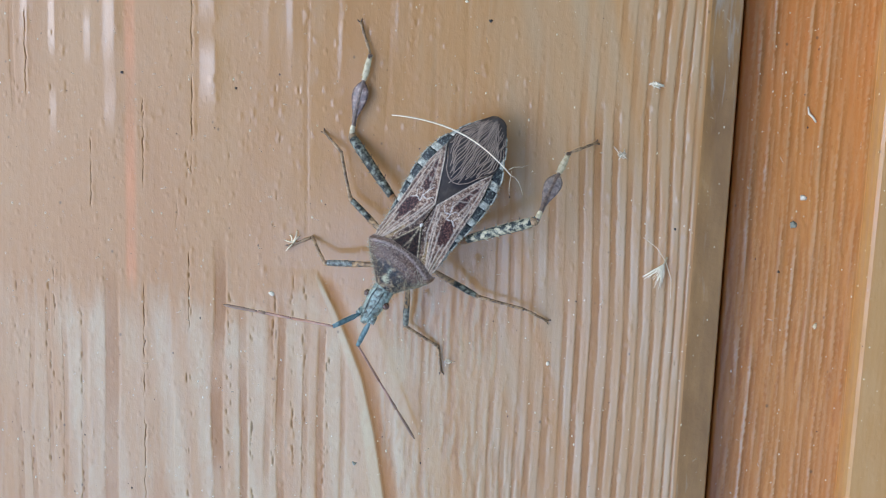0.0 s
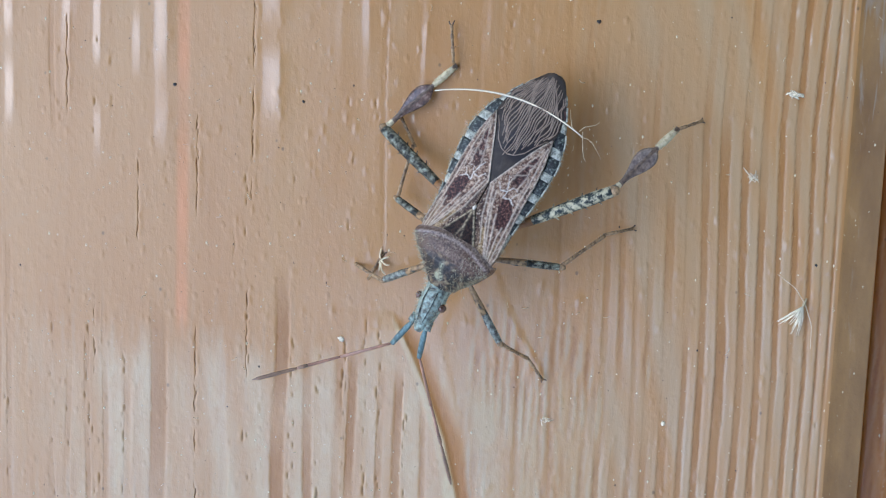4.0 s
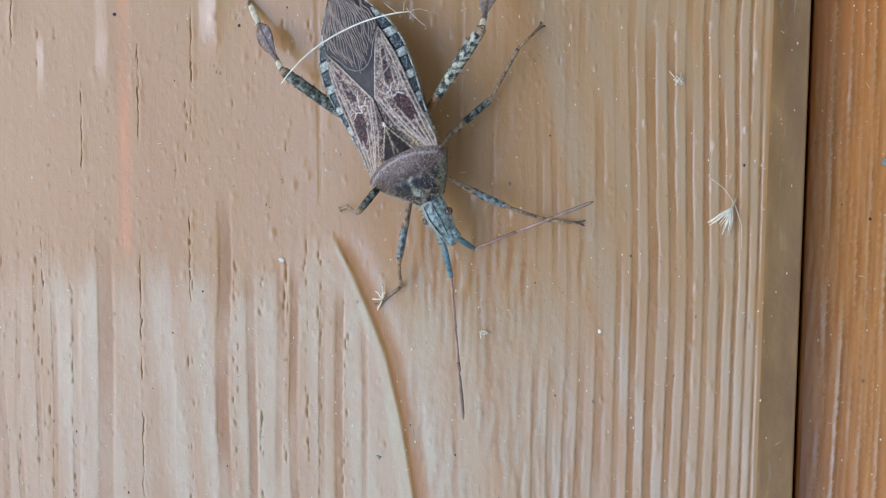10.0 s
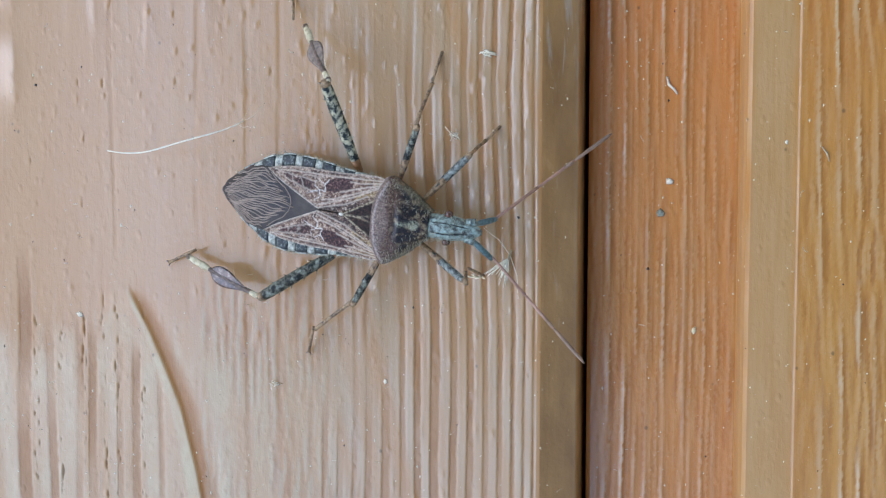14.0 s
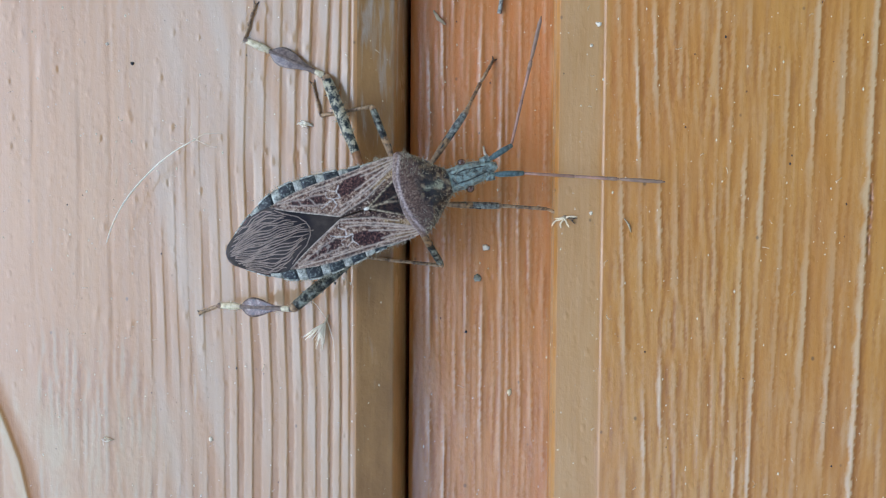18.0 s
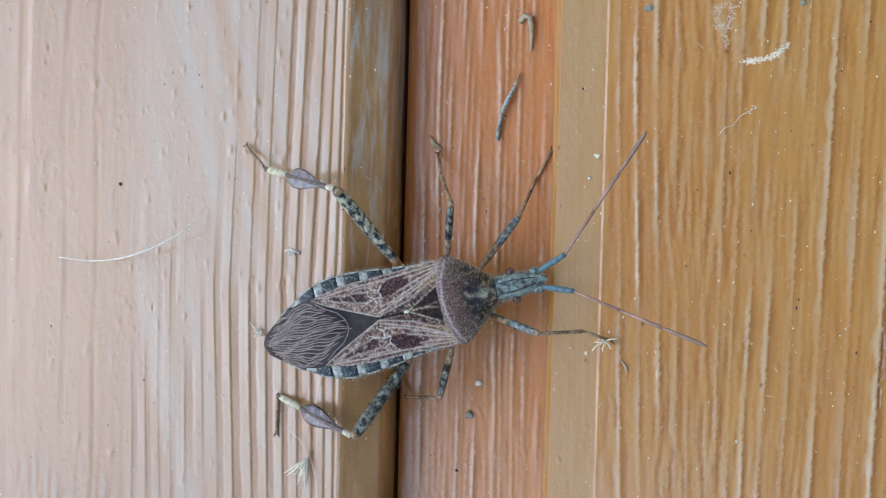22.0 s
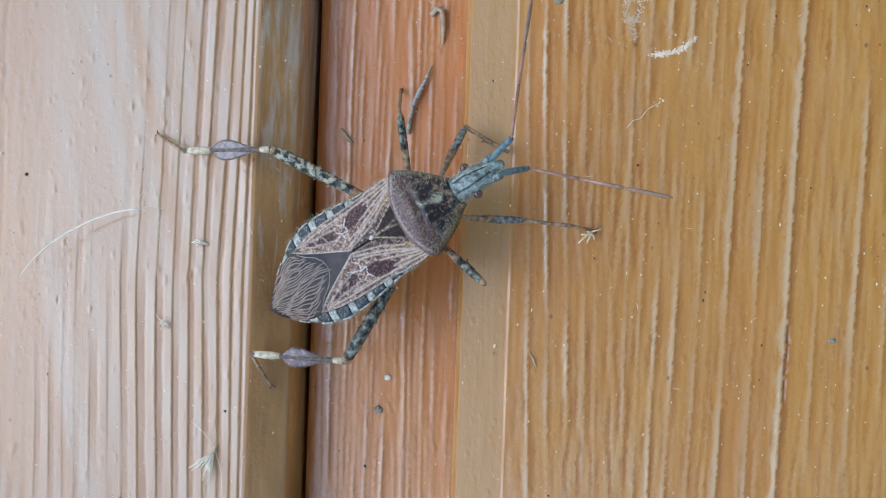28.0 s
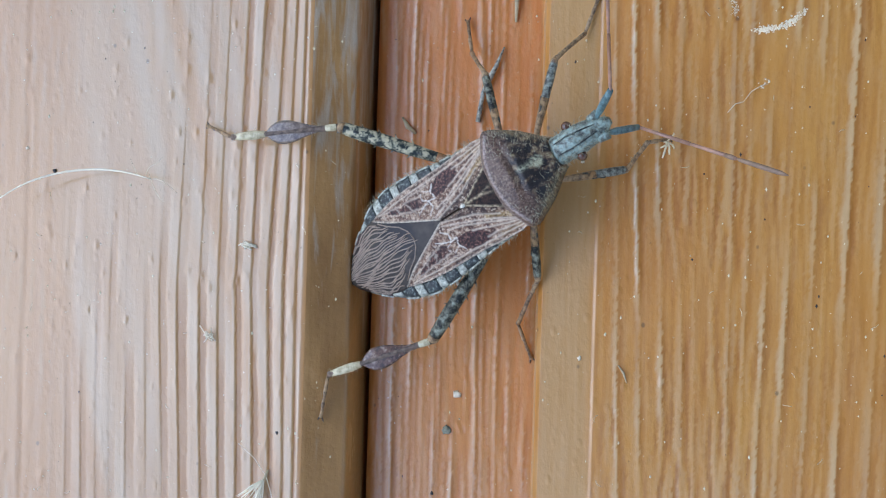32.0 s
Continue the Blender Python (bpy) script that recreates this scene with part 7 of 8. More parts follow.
    walk(LIMB["RF_femur"], [
        (0, pose(0.00430, -0.00110, 0.00150, 0, 0.8, -57.1)),
        (1, pose(0.00430, -0.00110, 0.00150, 0, 10.0, -47.6)),
        (2, pose(0.00430, -0.00110, 0.00150, 0, 18.1, -48.2)),
        (3, pose(0.00430, -0.00110, 0.00150, 0, 19.1, -41.0)),
        (6, pose(0.00430, -0.00110, 0.00150, 0, 10.2, -57.9)),
        (7, pose(0.00430, -0.00110, 0.00150, 0, 14.0, -60.1)),
        (8, pose(0.00430, -0.00110, 0.00150, 0, -5.2, -55.3)),
        (9, pose(0.00430, -0.00110, 0.00150, 0, -11.3, -45.0)),
        (10, pose(0.00430, -0.00110, 0.00150, 0, -18.0, -33.1)),
        (11, pose(0.00430, -0.00110, 0.00150, 0, -38.3, -14.0)),
        (12, pose(0.00430, -0.00110, 0.00150, 0, -22.5, -27.6)),
        (13, pose(0.00430, -0.00110, 0.00150, 0, 26.9, -34.8)),
        (13.4, pose(0.00430, -0.00110, 0.00150, 0, -20.9, -25.5)),
        (15.6, pose(0.00430, -0.00110, 0.00150, 0, 10.4, -28.1)),
        (16, pose(0.00430, -0.00110, 0.00150, 0, 51.3, -50.9)),
        (17, pose(0.00430, -0.00110, 0.00150, 0, 44.0, -73.4)),
        (18, pose(0.00430, -0.00110, 0.00150, 0, 24.6, -19.1)),
        (19, pose(0.00430, -0.00110, 0.00150, 0, 29.2, -21.7)),
        (20, pose(0.00430, -0.00110, 0.00150, 0, 26.0, -20.1)),
        (21, pose(0.00430, -0.00110, 0.00150, 0, -42.4, -23.1)),
        (22, pose(0.00430, -0.00110, 0.00150, 0, -41.8, -34.2)),
        (23, pose(0.00430, -0.00110, 0.00150, 0, -43.8, -43.1)),
        (24, pose(0.00430, -0.00110, 0.00150, 0, -51.4, -44.4)),
        (25, pose(0.00430, -0.00110, 0.00150, 0, -23.6, -49.0)),
        (28, pose(0.00430, -0.00110, 0.00150, 0, 53.0, -34.6)),
        (29, pose(0.00430, -0.00110, 0.00150, 0, 53.0, -3.5)),
        (30, pose(0.00430, -0.00110, 0.00150, 0, 60.4, -6.1)),
        (31, pose(0.00430, -0.00110, 0.00150, 0, 60.5, -15.8)),
        (32, pose(0.00430, -0.00110, 0.00150, 0, 55.1, -22.2)),
    ])
    walk(LIMB["RF_tarsus"], [
        (0, pose(0.00618, -0.00728, -0.00019, 0, -3.0, -34.0)),
        (1, pose(0.00807, -0.00719, 0.00010, 0, 8.4, 46.7)),
        (2, pose(0.01004, -0.00462, -0.00052, 0, 0.0, -166.1)),
        (3, pose(0.00976, -0.00556, -0.00105, 0, 5.1, 140.7)),
        (6, pose(0.00447, -0.00502, -0.00117, 0, -2.0, -46.0)),
        (7, pose(0.00419, -0.00405, -0.00107, 0, -3.1, -55.6)),
        (8, pose(0.00479, -0.00393, 0.00018, 0, 15.3, -70.0)),
        (9, pose(0.00813, -0.00650, 0.00064, 0, 26.8, -65.9)),
        (10, pose(0.00957, -0.00502, 0.00105, 0, -9.2, -76.7)),
        (11, pose(0.00827, -0.00313, 0.00173, 0, 35.4, 15.2)),
        (12, pose(0.00941, -0.00433, 0.00102, 0, 47.2, -71.2)),
        (13, pose(0.00885, -0.00132, -0.00217, 0, 4.5, -54.7)),
        (13.4, pose(0.00802, -0.00220, 0.00035, 0, 47.6, -50.9)),
        (15.6, pose(0.00715, -0.00310, -0.00199, 0, 76.9, -166.0)),
        (16, pose(0.00744, -0.00575, -0.00300, 0, 12.9, 114.2)),
        (17, pose(0.00531, -0.00704, -0.00255, 0, 7.5, 81.3)),
        (18, pose(0.01088, -0.00358, 0.00008, 0, -35.9, -44.4)),
        (19, pose(0.01076, -0.00341, -0.00020, 0, -45.6, -45.2)),
        (20, pose(0.01080, -0.00329, 0.00047, 0, -33.0, -43.9)),
        (21, pose(0.00983, -0.00184, 0.00310, 0, 13.5, -24.6)),
        (22, pose(0.00968, -0.00355, 0.00327, 0, 18.6, -31.3)),
        (23, pose(0.00800, -0.00448, 0.00233, 0, 30.7, -21.7)),
        (24, pose(0.00724, -0.00430, 0.00260, 0, 38.7, -33.5)),
        (25, pose(0.00660, -0.00484, 0.00053, 0, 58.3, -57.5)),
        (28, pose(0.00895, -0.00434, -0.00210, 0, 59.2, -48.9)),
        (29, pose(0.00995, -0.00115, -0.00192, 0, 65.2, -1.5)),
        (30, pose(0.00943, -0.00115, -0.00219, 0, 71.5, -21.6)),
        (31, pose(0.00912, -0.00150, -0.00132, 0, 71.5, -18.0)),
        (32, pose(0.00890, -0.00163, -0.00039, 0, 71.5, -20.9)),
    ])
    walk(LIMB["RF_tibia"], [
        (0, pose(0.00680, -0.00496, 0.00144, 0, 34.2, -105.0)),
        (1, pose(0.00735, -0.00445, 0.00070, 0, 12.0, -75.4)),
        (2, pose(0.00722, -0.00436, 0.00007, 0, 11.8, -5.4)),
        (3, pose(0.00758, -0.00395, 0.00000, 0, 21.1, -36.4)),
        (6, pose(0.00671, -0.00493, 0.00068, 0, 39.6, -177.8)),
        (7, pose(0.00653, -0.00497, 0.00039, 0, 30.1, 158.5)),
        (8, pose(0.00691, -0.00487, 0.00192, 0, 36.9, 156.1)),
        (9, pose(0.00749, -0.00429, 0.00240, 0, 37.4, -73.9)),
        (10, pose(0.00796, -0.00349, 0.00292, 0, 40.2, -43.6)),
        (11, pose(0.00780, -0.00197, 0.00435, 0, 64.6, -67.8)),
        (12, pose(0.00807, -0.00307, 0.00326, 0, 50.5, -43.0)),
        (13, pose(0.00767, -0.00344, -0.00058, 0, 33.1, 60.8)),
        (13.4, pose(0.00818, -0.00295, 0.00314, 0, 74.6, 101.9)),
        (15.6, pose(0.00829, -0.00323, 0.00067, 0, 66.6, 173.5)),
        (16, pose(0.00611, -0.00333, -0.00209, 0, 18.3, -61.1)),
        (17, pose(0.00525, -0.00427, -0.00169, 0, 17.3, -88.7)),
        (18, pose(0.00825, -0.00247, -0.00041, 0, -9.9, -22.9)),
        (19, pose(0.00803, -0.00258, -0.00075, 0, -10.8, -16.9)),
        (20, pose(0.00818, -0.00252, -0.00052, 0, -19.9, -16.4)),
        (21, pose(0.00743, -0.00243, 0.00460, 0, 31.3, 13.9)),
        (22, pose(0.00714, -0.00303, 0.00456, 0, 26.4, -11.6)),
        (23, pose(0.00673, -0.00337, 0.00468, 0, 54.2, -41.1)),
        (24, pose(0.00635, -0.00311, 0.00509, 0, 59.2, -53.3)),
        (25, pose(0.00707, -0.00428, 0.00334, 0, 75.5, -129.8)),
        (28, pose(0.00658, -0.00267, -0.00217, 0, -1.5, -35.3)),
        (29, pose(0.00706, -0.00127, -0.00218, 0, -4.9, 2.4)),
        (30, pose(0.00656, -0.00134, -0.00250, 0, -6.2, 3.7)),
        (31, pose(0.00648, -0.00172, -0.00250, 0, -24.1, 4.7)),
        (32, pose(0.00674, -0.00209, -0.00227, 0, -40.4, 12.2)),
    ])
    walk(LIMB["RH_femur"], [
        (0, pose(0.00060, -0.00170, 0.00140, 0, 4.4, -109.3)),
        (1, pose(0.00060, -0.00170, 0.00140, 0, 5.6, -102.7)),
        (2, pose(0.00060, -0.00170, 0.00140, 0, -1.0, -98.0)),
        (3, pose(0.00060, -0.00170, 0.00140, 0, 9.1, -96.1)),
        (6, pose(0.00060, -0.00170, 0.00140, 0, 3.2, -121.4)),
        (7, pose(0.00060, -0.00170, 0.00140, 0, -5.6, -108.0)),
        (8, pose(0.00060, -0.00170, 0.00140, 0, -25.8, -118.1)),
        (9, pose(0.00060, -0.00170, 0.00140, 0, -24.1, -148.1)),
        (10, pose(0.00060, -0.00170, 0.00140, 0, -11.9, -154.1)),
        (11, pose(0.00060, -0.00170, 0.00140, 0, -13.2, -141.2)),
        (12, pose(0.00060, -0.00170, 0.00140, 0, -24.7, -133.8)),
        (13, pose(0.00060, -0.00170, 0.00140, 0, -21.6, -155.8)),
        (13.4, pose(0.00060, -0.00170, 0.00140, 0, -19.6, -150.3)),
        (15.6, pose(0.00060, -0.00170, 0.00140, 0, 7.5, -135.5)),
        (16, pose(0.00060, -0.00170, 0.00140, 0, 1.2, -141.7)),
        (17, pose(0.00060, -0.00170, 0.00140, 0, -8.3, -148.2)),
        (18, pose(0.00060, -0.00170, 0.00140, 0, 3.1, -159.1)),
        (19, pose(0.00060, -0.00170, 0.00140, 0, 1.3, -156.1)),
        (20, pose(0.00060, -0.00170, 0.00140, 0, 0.5, -155.4)),
        (21, pose(0.00060, -0.00170, 0.00140, 0, 8.4, -162.9)),
        (22, pose(0.00060, -0.00170, 0.00140, 0, -2.6, -139.3)),
        (23, pose(0.00060, -0.00170, 0.00140, 0, 4.0, -148.0)),
        (24, pose(0.00060, -0.00170, 0.00140, 0, -31.0, -125.7)),
        (25, pose(0.00060, -0.00170, 0.00140, 0, 13.6, -144.9)),
        (28, pose(0.00060, -0.00170, 0.00140, 0, -0.4, -153.2)),
        (29, pose(0.00060, -0.00170, 0.00140, 0, -2.0, -153.1)),
        (30, pose(0.00060, -0.00170, 0.00140, 0, 1.1, -153.2)),
        (31, pose(0.00060, -0.00170, 0.00140, 0, -3.2, -152.6)),
        (32, pose(0.00060, -0.00170, 0.00140, 0, -3.1, -153.0)),
    ])
    walk(LIMB["RH_tarsus"], [
        (0, pose(-0.00752, -0.01050, 0.00147, 0, -4.7, -129.0)),
        (1, pose(-0.00676, -0.00919, 0.00239, 0, 39.9, -108.9)),
        (2, pose(-0.00598, -0.00709, 0.00273, 0, 19.9, -118.1)),
        (3, pose(-0.00592, -0.00726, -0.00008, 0, -8.3, -133.6)),
        (6, pose(-0.00834, -0.00504, -0.00013, 0, -2.2, -168.2)),
        (7, pose(-0.00745, -0.01023, 0.00152, 0, -1.3, -165.4)),
        (8, pose(-0.00761, -0.01038, 0.00307, 0, 14.0, -151.9)),
        (9, pose(-0.01085, -0.00655, 0.00314, 0, 22.3, -168.0)),
        (10, pose(-0.01107, -0.00624, 0.00019, 0, 7.8, 168.4)),
        (11, pose(-0.01061, -0.00419, 0.00237, 0, 29.8, -160.0)),
        (12, pose(-0.00910, -0.00470, 0.00184, 0, -13.3, -136.3)),
        (13, pose(-0.01158, -0.00380, 0.00332, 0, 30.7, -160.4)),
        (13.4, pose(-0.01136, -0.00466, 0.00292, 0, 22.5, -159.7)),
        (15.6, pose(-0.00709, -0.00142, -0.00028, 0, -3.2, -112.9)),
        (16, pose(-0.00913, -0.00222, -0.00076, 0, 4.0, -127.8)),
        (17, pose(-0.00988, -0.00355, -0.00124, 0, 36.5, -169.6)),
        (18, pose(-0.01079, -0.00269, -0.00263, 0, 50.6, -177.0)),
        (19, pose(-0.01095, -0.00321, -0.00207, 0, 45.2, -174.0)),
        (20, pose(-0.01094, -0.00325, -0.00190, 0, 43.2, -174.3)),
        (21, pose(-0.01208, -0.00350, -0.00157, 0, 49.8, -172.9)),
        (22, pose(-0.00929, -0.00312, -0.00071, 0, 4.2, -106.2)),
        (23, pose(-0.01093, -0.00390, -0.00141, 0, 16.1, -149.9)),
        (24, pose(-0.00607, -0.00308, 0.00160, 0, 49.3, -141.8)),
        (25, pose(-0.00818, -0.00067, 0.00065, 0, 13.8, -102.8)),
        (28, pose(-0.01103, -0.00187, 0.00232, 0, 25.0, -99.1)),
        (29, pose(-0.01121, -0.00216, 0.00235, 0, 20.8, -106.7)),
        (30, pose(-0.01152, -0.00318, 0.00271, 0, 21.0, -113.5)),
        (31, pose(-0.01172, -0.00379, 0.00287, 0, 5.8, -129.5)),
        (32, pose(-0.01166, -0.00400, 0.00344, 0, -4.5, -130.7)),
    ])
    walk(LIMB["RH_tibia"], [
        (0, pose(-0.00184, -0.00866, 0.00083, 0, -6.1, -162.1)),
        (1, pose(-0.00102, -0.00888, 0.00068, 0, -16.6, -176.9)),
        (2, pose(-0.00043, -0.00903, 0.00153, 0, -11.5, 160.8)),
        (3, pose(-0.00018, -0.00896, 0.00023, 0, 2.9, 163.4)),
        (6, pose(-0.00325, -0.00801, 0.00099, 0, 10.8, 149.8)),
        (7, pose(-0.00167, -0.00871, 0.00212, 0, 5.7, -165.2)),
        (8, pose(-0.00254, -0.00758, 0.00462, 0, 15.0, -151.0)),
        (9, pose(-0.00513, -0.00527, 0.00442, 0, 12.3, -167.4)),
        (10, pose(-0.00592, -0.00486, 0.00293, 0, 27.2, -165.0)),
        (11, pose(-0.00501, -0.00622, 0.00309, 0, 7.0, 160.1)),
        (12, pose(-0.00405, -0.00655, 0.00449, 0, 26.2, 159.9)),
        (13, pose(-0.00568, -0.00452, 0.00412, 0, 7.7, 173.1)),
        (13.4, pose(-0.00545, -0.00516, 0.00388, 0, 9.2, 175.2)),
        (15.6, pose(-0.00463, -0.00685, 0.00043, 0, 6.8, 114.4)),
        (16, pose(-0.00520, -0.00629, 0.00125, 0, 19.6, 133.9)),
        (17, pose(-0.00562, -0.00556, 0.00247, 0, 38.2, 154.7)),
        (18, pose(-0.00630, -0.00433, 0.00100, 0, 37.2, 160.0)),
        (19, pose(-0.00617, -0.00469, 0.00123, 0, 33.3, 162.8)),
        (20, pose(-0.00613, -0.00478, 0.00134, 0, 32.7, 162.4)),
        (21, pose(-0.00640, -0.00385, 0.00032, 0, 18.4, 176.4)),
        (22, pose(-0.00500, -0.00652, 0.00174, 0, 24.1, 141.6)),
        (23, pose(-0.00566, -0.00562, 0.00089, 0, 22.5, 162.0)),
        (24, pose(-0.00310, -0.00685, 0.00521, 0, 37.0, 128.2)),
        (25, pose(-0.00529, -0.00583, -0.00034, 0, -9.5, 119.3)),
        (28, pose(-0.00601, -0.00503, 0.00145, 0, -8.4, 147.8)),
        (29, pose(-0.00599, -0.00505, 0.00166, 0, -6.7, 151.0)),
        (30, pose(-0.00600, -0.00504, 0.00126, 0, -14.0, 161.4)),
        (31, pose(-0.00596, -0.00510, 0.00182, 0, -10.1, 167.2)),
        (32, pose(-0.00598, -0.00505, 0.00180, 0, -15.8, 169.4)),
    ])
    walk(LIMB["RM_femur"], [
        (0, pose(0.00260, -0.00150, 0.00140, 0, 6.9, -97.8)),
        (1, pose(0.00260, -0.00150, 0.00140, 0, 8.6, -98.4)),
        (2, pose(0.00260, -0.00150, 0.00140, 0, 12.3, -94.3)),
        (3, pose(0.00260, -0.00150, 0.00140, 0, 23.2, -86.6)),
        (6, pose(0.00260, -0.00150, 0.00140, 0, -0.8, -109.8)),
        (7, pose(0.00260, -0.00150, 0.00140, 0, -0.5, -112.5)),
        (8, pose(0.00260, -0.00150, 0.00140, 0, 1.8, -111.9)),
        (9, pose(0.00260, -0.00150, 0.00140, 0, -6.6, -81.9)),
        (10, pose(0.00260, -0.00150, 0.00140, 0, -61.7, -48.7)),
        (11, pose(0.00260, -0.00150, 0.00140, 0, -51.1, -82.8)),
        (12, pose(0.00260, -0.00150, 0.00140, 0, -49.4, -52.6)),
        (13, pose(0.00260, -0.00150, 0.00140, 0, 12.2, -108.2)),
        (13.4, pose(0.00260, -0.00150, 0.00140, 0, 6.9, -114.8)),
        (15.6, pose(0.00260, -0.00150, 0.00140, 0, -39.8, -72.5)),
        (16, pose(0.00260, -0.00150, 0.00140, 0, 35.0, -60.6)),
        (17, pose(0.00260, -0.00150, 0.00140, 0, 26.6, -66.9)),
        (18, pose(0.00260, -0.00150, 0.00140, 0, 41.9, -74.5)),
        (19, pose(0.00260, -0.00150, 0.00140, 0, 36.9, -73.8)),
        (20, pose(0.00260, -0.00150, 0.00140, 0, 37.2, -71.0)),
        (21, pose(0.00260, -0.00150, 0.00140, 0, 30.0, -95.2)),
        (22, pose(0.00260, -0.00150, 0.00140, 0, 12.7, -117.8)),
        (23, pose(0.00260, -0.00150, 0.00140, 0, 22.0, -136.8)),
        (24, pose(0.00260, -0.00150, 0.00140, 0, 30.0, -147.6)),
        (25, pose(0.00260, -0.00150, 0.00140, 0, -18.1, -51.9)),
        (28, pose(0.00260, -0.00150, 0.00140, 0, -20.2, -63.0)),
        (29, pose(0.00260, -0.00150, 0.00140, 0, 25.2, -114.8)),
        (30, pose(0.00260, -0.00150, 0.00140, 0, 28.8, -122.0)),
        (31, pose(0.00260, -0.00150, 0.00140, 0, 29.2, -129.8)),
        (32, pose(0.00260, -0.00150, 0.00140, 0, 25.4, -127.3)),
    ])
    walk(LIMB["RM_tarsus"], [
        (0, pose(-0.00053, -0.00853, 0.00126, 0, 11.3, -100.0)),
        (1, pose(-0.00061, -0.00850, 0.00040, 0, -6.6, -61.5)),
        (2, pose(-0.00077, -0.00523, 0.00194, 0, 34.8, -117.4)),
        (3, pose(-0.00063, -0.00557, -0.00059, 0, -8.7, -128.4)),
        (6, pose(-0.00203, -0.00766, 0.00130, 0, 24.3, -109.2)),
        (7, pose(-0.00238, -0.00719, 0.00091, 0, 8.3, -112.1)),
        (8, pose(-0.00251, -0.00600, 0.00224, 0, 34.2, -118.4)),
        (9, pose(0.00161, -0.00901, 0.00085, 0, -5.1, -54.0)),
        (10, pose(0.00345, -0.00511, 0.00269, 0, 48.9, -90.8)),
        (11, pose(0.00161, -0.00607, 0.00228, 0, 14.5, -97.9)),
        (12, pose(0.00403, -0.00639, 0.00251, 0, 38.6, -98.9)),
        (13, pose(-0.00134, -0.00827, 0.00001, 0, 4.7, -45.6)),
        (13.4, pose(-0.00189, -0.00815, 0.00094, 0, 9.0, -74.9)),
        (15.6, pose(0.00197, -0.00683, 0.00202, 0, 43.2, -123.0)),
        (16, pose(0.00414, -0.00782, -0.00313, 0, 2.0, -57.4)),
        (17, pose(0.00196, -0.00273, -0.00098, 0, 40.9, -69.8)),
        (18, pose(0.00037, -0.00341, -0.00146, 0, -5.8, 154.4)),
        (19, pose(0.00042, -0.00376, -0.00131, 0, 42.8, -39.9)),
        (20, pose(0.00055, -0.00385, -0.00107, 0, 43.0, -44.4)),
        (21, pose(-0.00063, -0.00374, -0.00007, 0, 9.0, 142.9)),
        (22, pose(-0.00172, -0.00517, -0.00234, 0, 19.3, 94.3)),
        (23, pose(-0.00284, -0.00412, -0.00301, 0, 25.9, 138.1)),
        (24, pose(-0.00359, -0.00451, -0.00295, 0, -14.5, 162.9)),
        (25, pose(0.00598, -0.00677, -0.00010, 0, 47.3, -65.4)),
        (28, pose(0.00326, -0.00393, 0.00016, 0, 58.7, 137.7)),
        (29, pose(-0.00196, -0.00566, -0.00271, 0, 20.3, -84.3)),
        (30, pose(-0.00257, -0.00605, -0.00235, 0, 29.8, -84.1)),
        (31, pose(-0.00281, -0.00628, -0.00226, 0, 19.1, -97.3)),
        (32, pose(-0.00282, -0.00636, -0.00202, 0, 8.9, -101.9)),
    ])
    walk(LIMB["RM_tibia"], [
        (0, pose(0.00197, -0.00612, 0.00084, 0, -6.9, -136.1)),
        (1, pose(0.00192, -0.00610, 0.00070, 0, 5.0, -136.4)),
        (2, pose(0.00225, -0.00608, 0.00040, 0, -26.0, 164.3)),
        (3, pose(0.00286, -0.00581, -0.00045, 0, 2.3, 176.1)),
        (6, pose(0.00101, -0.00592, 0.00146, 0, 2.7, -150.2)),
        (7, pose(0.00080, -0.00584, 0.00144, 0, 8.6, -157.0)),
        (8, pose(0.00085, -0.00586, 0.00126, 0, -16.3, -177.6)),
        (9, pose(0.00325, -0.00612, 0.00194, 0, 18.1, -119.6)),
        (10, pose(0.00407, -0.00318, 0.00554, 0, 54.5, -107.8)),
        (11, pose(0.00297, -0.00443, 0.00506, 0, 52.6, -129.7)),
        (12, pose(0.00446, -0.00393, 0.00497, 0, 44.6, -99.9)),
        (13, pose(0.00116, -0.00586, 0.00041, 0, 6.5, -136.1)),
        (13.4, pose(0.00064, -0.00573, 0.00083, 0, -1.8, -136.3)),
        (15.6, pose(0.00369, -0.00494, 0.00441, 0, 43.1, -132.3)),
        (16, pose(0.00449, -0.00486, -0.00129, 0, 31.7, -96.8)),
        (17, pose(0.00425, -0.00537, -0.00071, 0, 4.5, 130.9)),
        (18, pose(0.00354, -0.00487, -0.00174, 0, -4.7, 155.4)),
        (19, pose(0.00365, -0.00511, -0.00142, 0, -1.8, 157.2)),
        (20, pose(0.00382, -0.00504, -0.00144, 0, -6.1, 159.9)),
        (21, pose(0.00223, -0.00555, -0.00095, 0, -14.7, 147.7)),
        (22, pose(0.00046, -0.00555, 0.00036, 0, 50.7, 170.1)),
        (23, pose(-0.00058, -0.00448, -0.00036, 0, 49.1, 170.9)),
        (24, pose(-0.00084, -0.00368, -0.00095, 0, 34.8, -163.2)),
        (25, pose(0.00535, -0.00502, 0.00286, 0, 57.9, -70.2)),
        (28, pose(0.00461, -0.00543, 0.00302, 0, 54.8, 131.9)),
        (29, pose(0.00082, -0.00536, -0.00060, 0, 37.1, -173.9)),
        (30, pose(0.00042, -0.00499, -0.00086, 0, 25.2, -160.6)),
        (31, pose(-0.00002, -0.00465, -0.00090, 0, 22.9, -149.7)),
        (32, pose(0.00003, -0.00488, -0.00062, 0, 23.6, -152.6)),
    ])
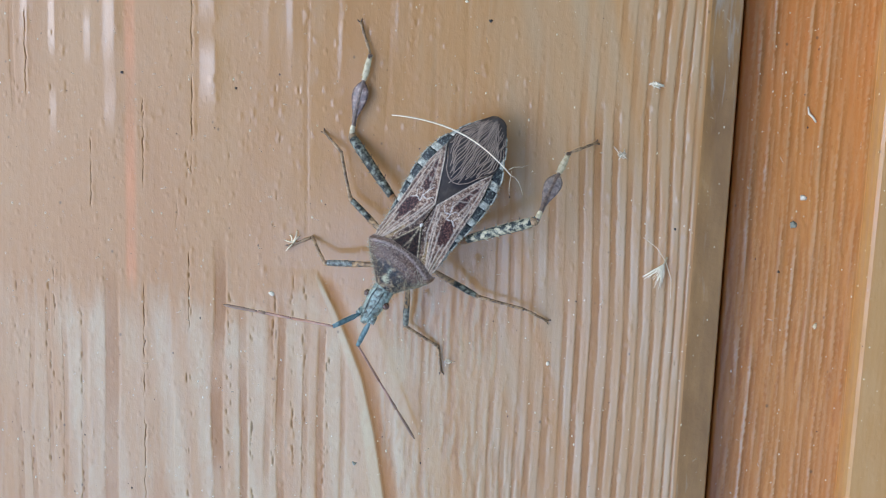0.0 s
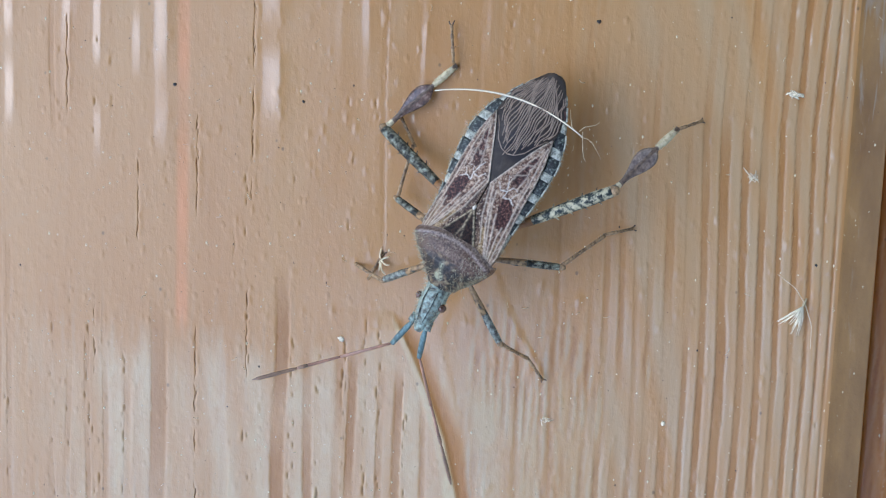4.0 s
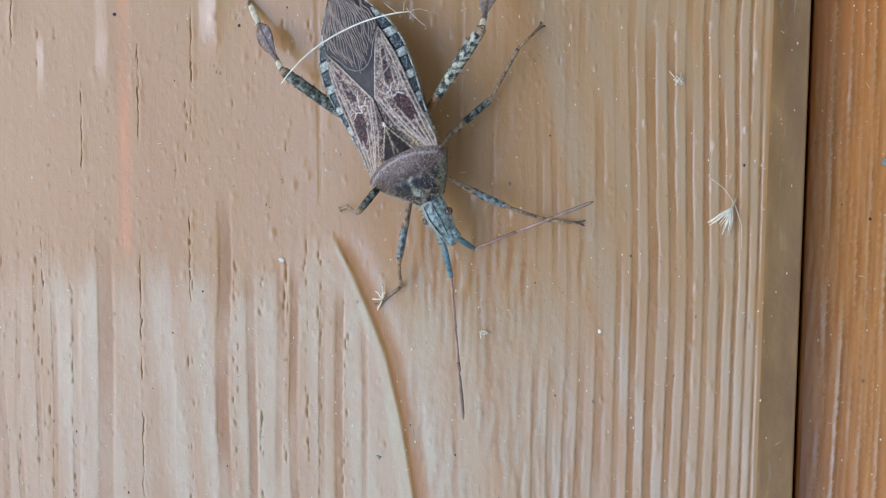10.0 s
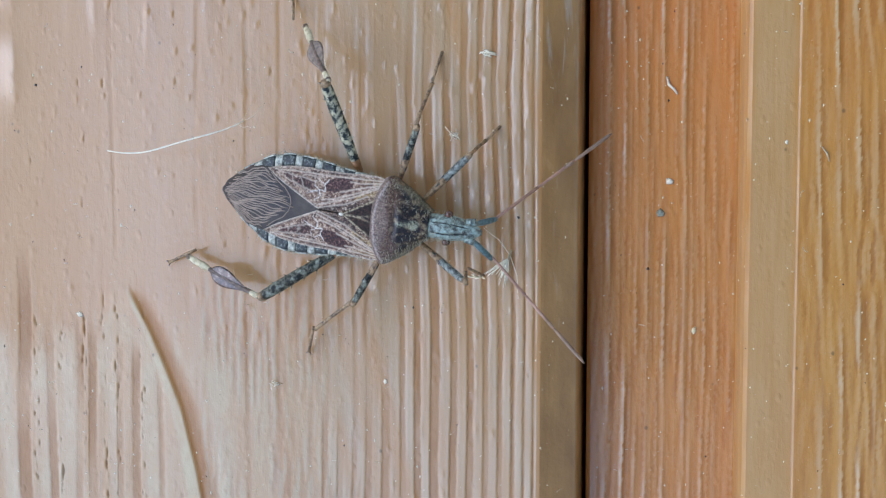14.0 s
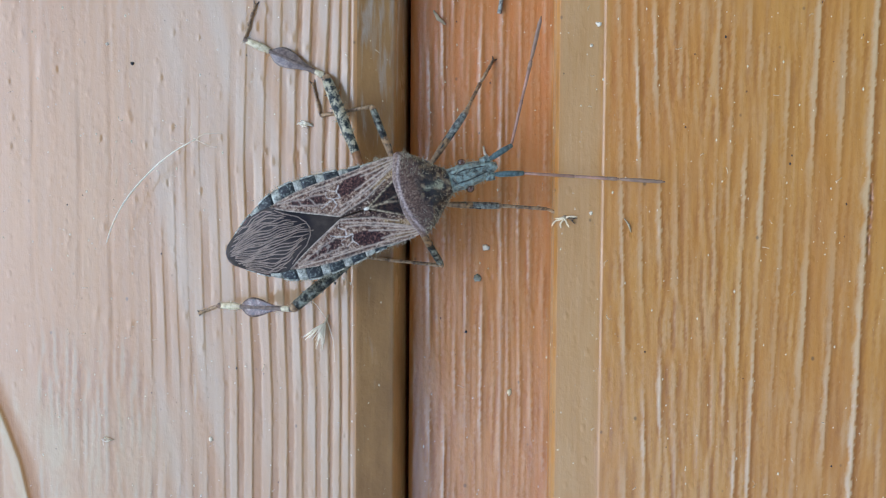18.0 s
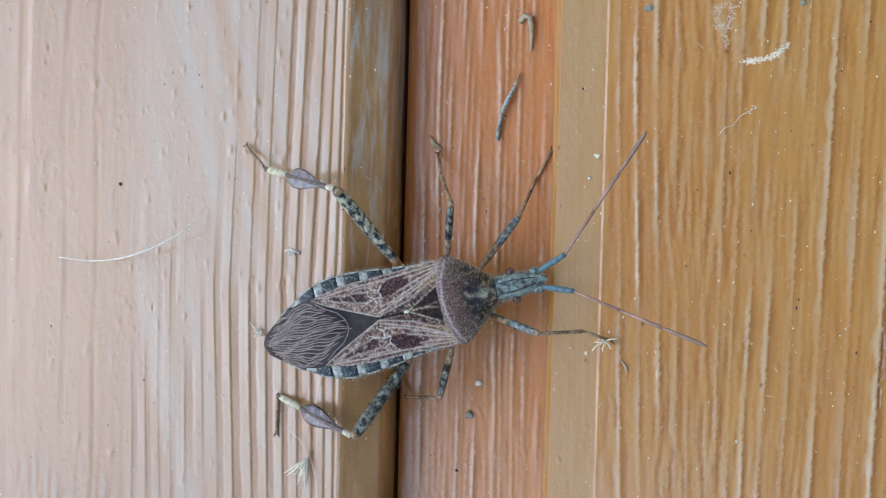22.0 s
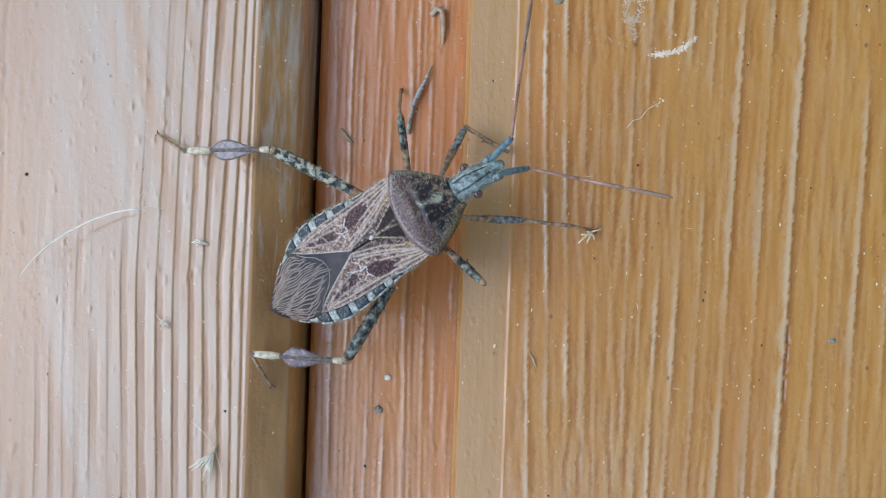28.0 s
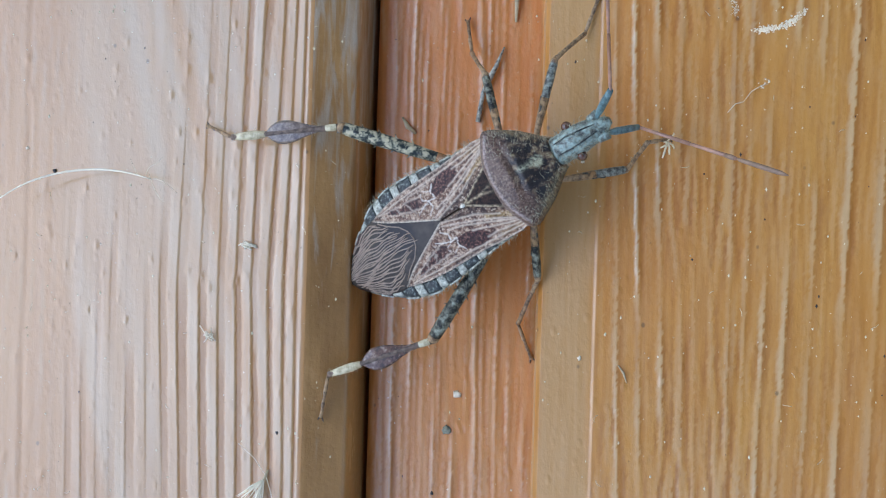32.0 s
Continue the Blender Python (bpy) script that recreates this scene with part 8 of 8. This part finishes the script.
    walk(fibre, [
        (0, pose(-0.01511, 0.00805, 0.00420, 0, 0, -23.6)),
        (1, pose(-0.01521, 0.00824, 0.00420, 0, 0, -20.3)),
        (2, pose(-0.01755, 0.01045, 0.00420, 0, 0, -10.9)),
        (3, pose(-0.01779, 0.01076, 0.00420, 0, 0, -14.7)),
        (6, pose(-0.01953, 0.01105, 0.00420, 0, 0, -13.7)),
        (7, pose(-0.02089, 0.01044, 0.00420, 0, 0, -0.4)),
        (8, pose(-0.02185, 0.01056, 0.00420, 0, 0, 6.0)),
        (9, pose(-0.02393, 0.00941, 0.00420, 0, 0, 18.7)),
        (10, pose(-0.02360, 0.00921, 0.00420, 0, 0, 28.3)),
        (11, pose(-0.02449, 0.00844, 0.00420, 0, 0, 63.3)),
        (11.33, pose(-0.02420, 0.00782, 0.00420, 60, 0, 54.9)),
        (11.67, pose(-0.02391, 0.00721, 0.00420, 120, 0, 46.4)),
        (12, pose(-0.02362, 0.00659, 0.00420, 180, 0, 38.0)),
        (13, pose(-0.02086, 0.00698, 0.00420, 180, 0, 11.3)),
        (13.4, pose(-0.02007, 0.00575, 0.00420, 180, 0, 8.1)),
        (14.13, pose(-0.02089, 0.00748, 0.00333, 120, 0, 13.1)),
        (14.87, pose(-0.02170, 0.00922, 0.00247, 60, 0, 18.1)),
        (15.6, pose(-0.02252, 0.01095, 0.00160, 0, 0, 23.1)),
        (16, pose(-0.02193, 0.00893, 0.00160, 0, 0, 24.7)),
        (16.33, pose(-0.01875, 0.00896, 0.00160, 60, 0, 28.8)),
        (16.67, pose(-0.01557, 0.00898, 0.00160, 120, 0, 32.9)),
        (17, pose(-0.01239, 0.00901, 0.00160, 180, 0, 37.0)),
        (17.33, pose(-0.01212, 0.00870, 0.00160, 120, 0, 40.4)),
        (17.67, pose(-0.01184, 0.00840, 0.00160, 60, 0, 43.7)),
        (18, pose(-0.01157, 0.00809, 0.00160, 0, 0, 47.1)),
        (19, pose(-0.01271, 0.01012, 0.00160, 0, 0, 30.5)),
        (20, pose(-0.01291, 0.01154, 0.00160, 0, 0, 15.2)),
        (21, pose(-0.01257, 0.01235, 0.00160, 0, 0, 16.6)),
        (21.33, pose(-0.01242, 0.01236, 0.00160, 60, 0, 15.8)),
        (21.67, pose(-0.01226, 0.01237, 0.00160, 120, 0, 15.1)),
        (22, pose(-0.01211, 0.01238, 0.00160, 180, 0, 14.3)),
        (23, pose(-0.01095, 0.01113, 0.00160, 180, 0, 19.8)),
        (24, pose(-0.01140, 0.01264, 0.00160, 180, 0, 17.5)),
        (25, pose(-0.01148, 0.01507, 0.00160, 180, 0, 4.0)),
        (26, pose(-0.01058, 0.01413, 0.00160, 120, 0, 12.4)),
        (27, pose(-0.00967, 0.01318, 0.00160, 60, 0, 20.8)),
        (28, pose(-0.00877, 0.01224, 0.00160, 0, 0, 29.2)),
        (29, pose(-0.00857, 0.01096, 0.00160, 0, 0, 30.8)),
        (30, pose(-0.00990, 0.01363, 0.00160, 0, 0, 10.2)),
        (31, pose(-0.01097, 0.01573, 0.00160, 0, 0, 1.0)),
        (32, pose(-0.01121, 0.01541, 0.00160, 0, 0, 7.5)),
    ])


motions()
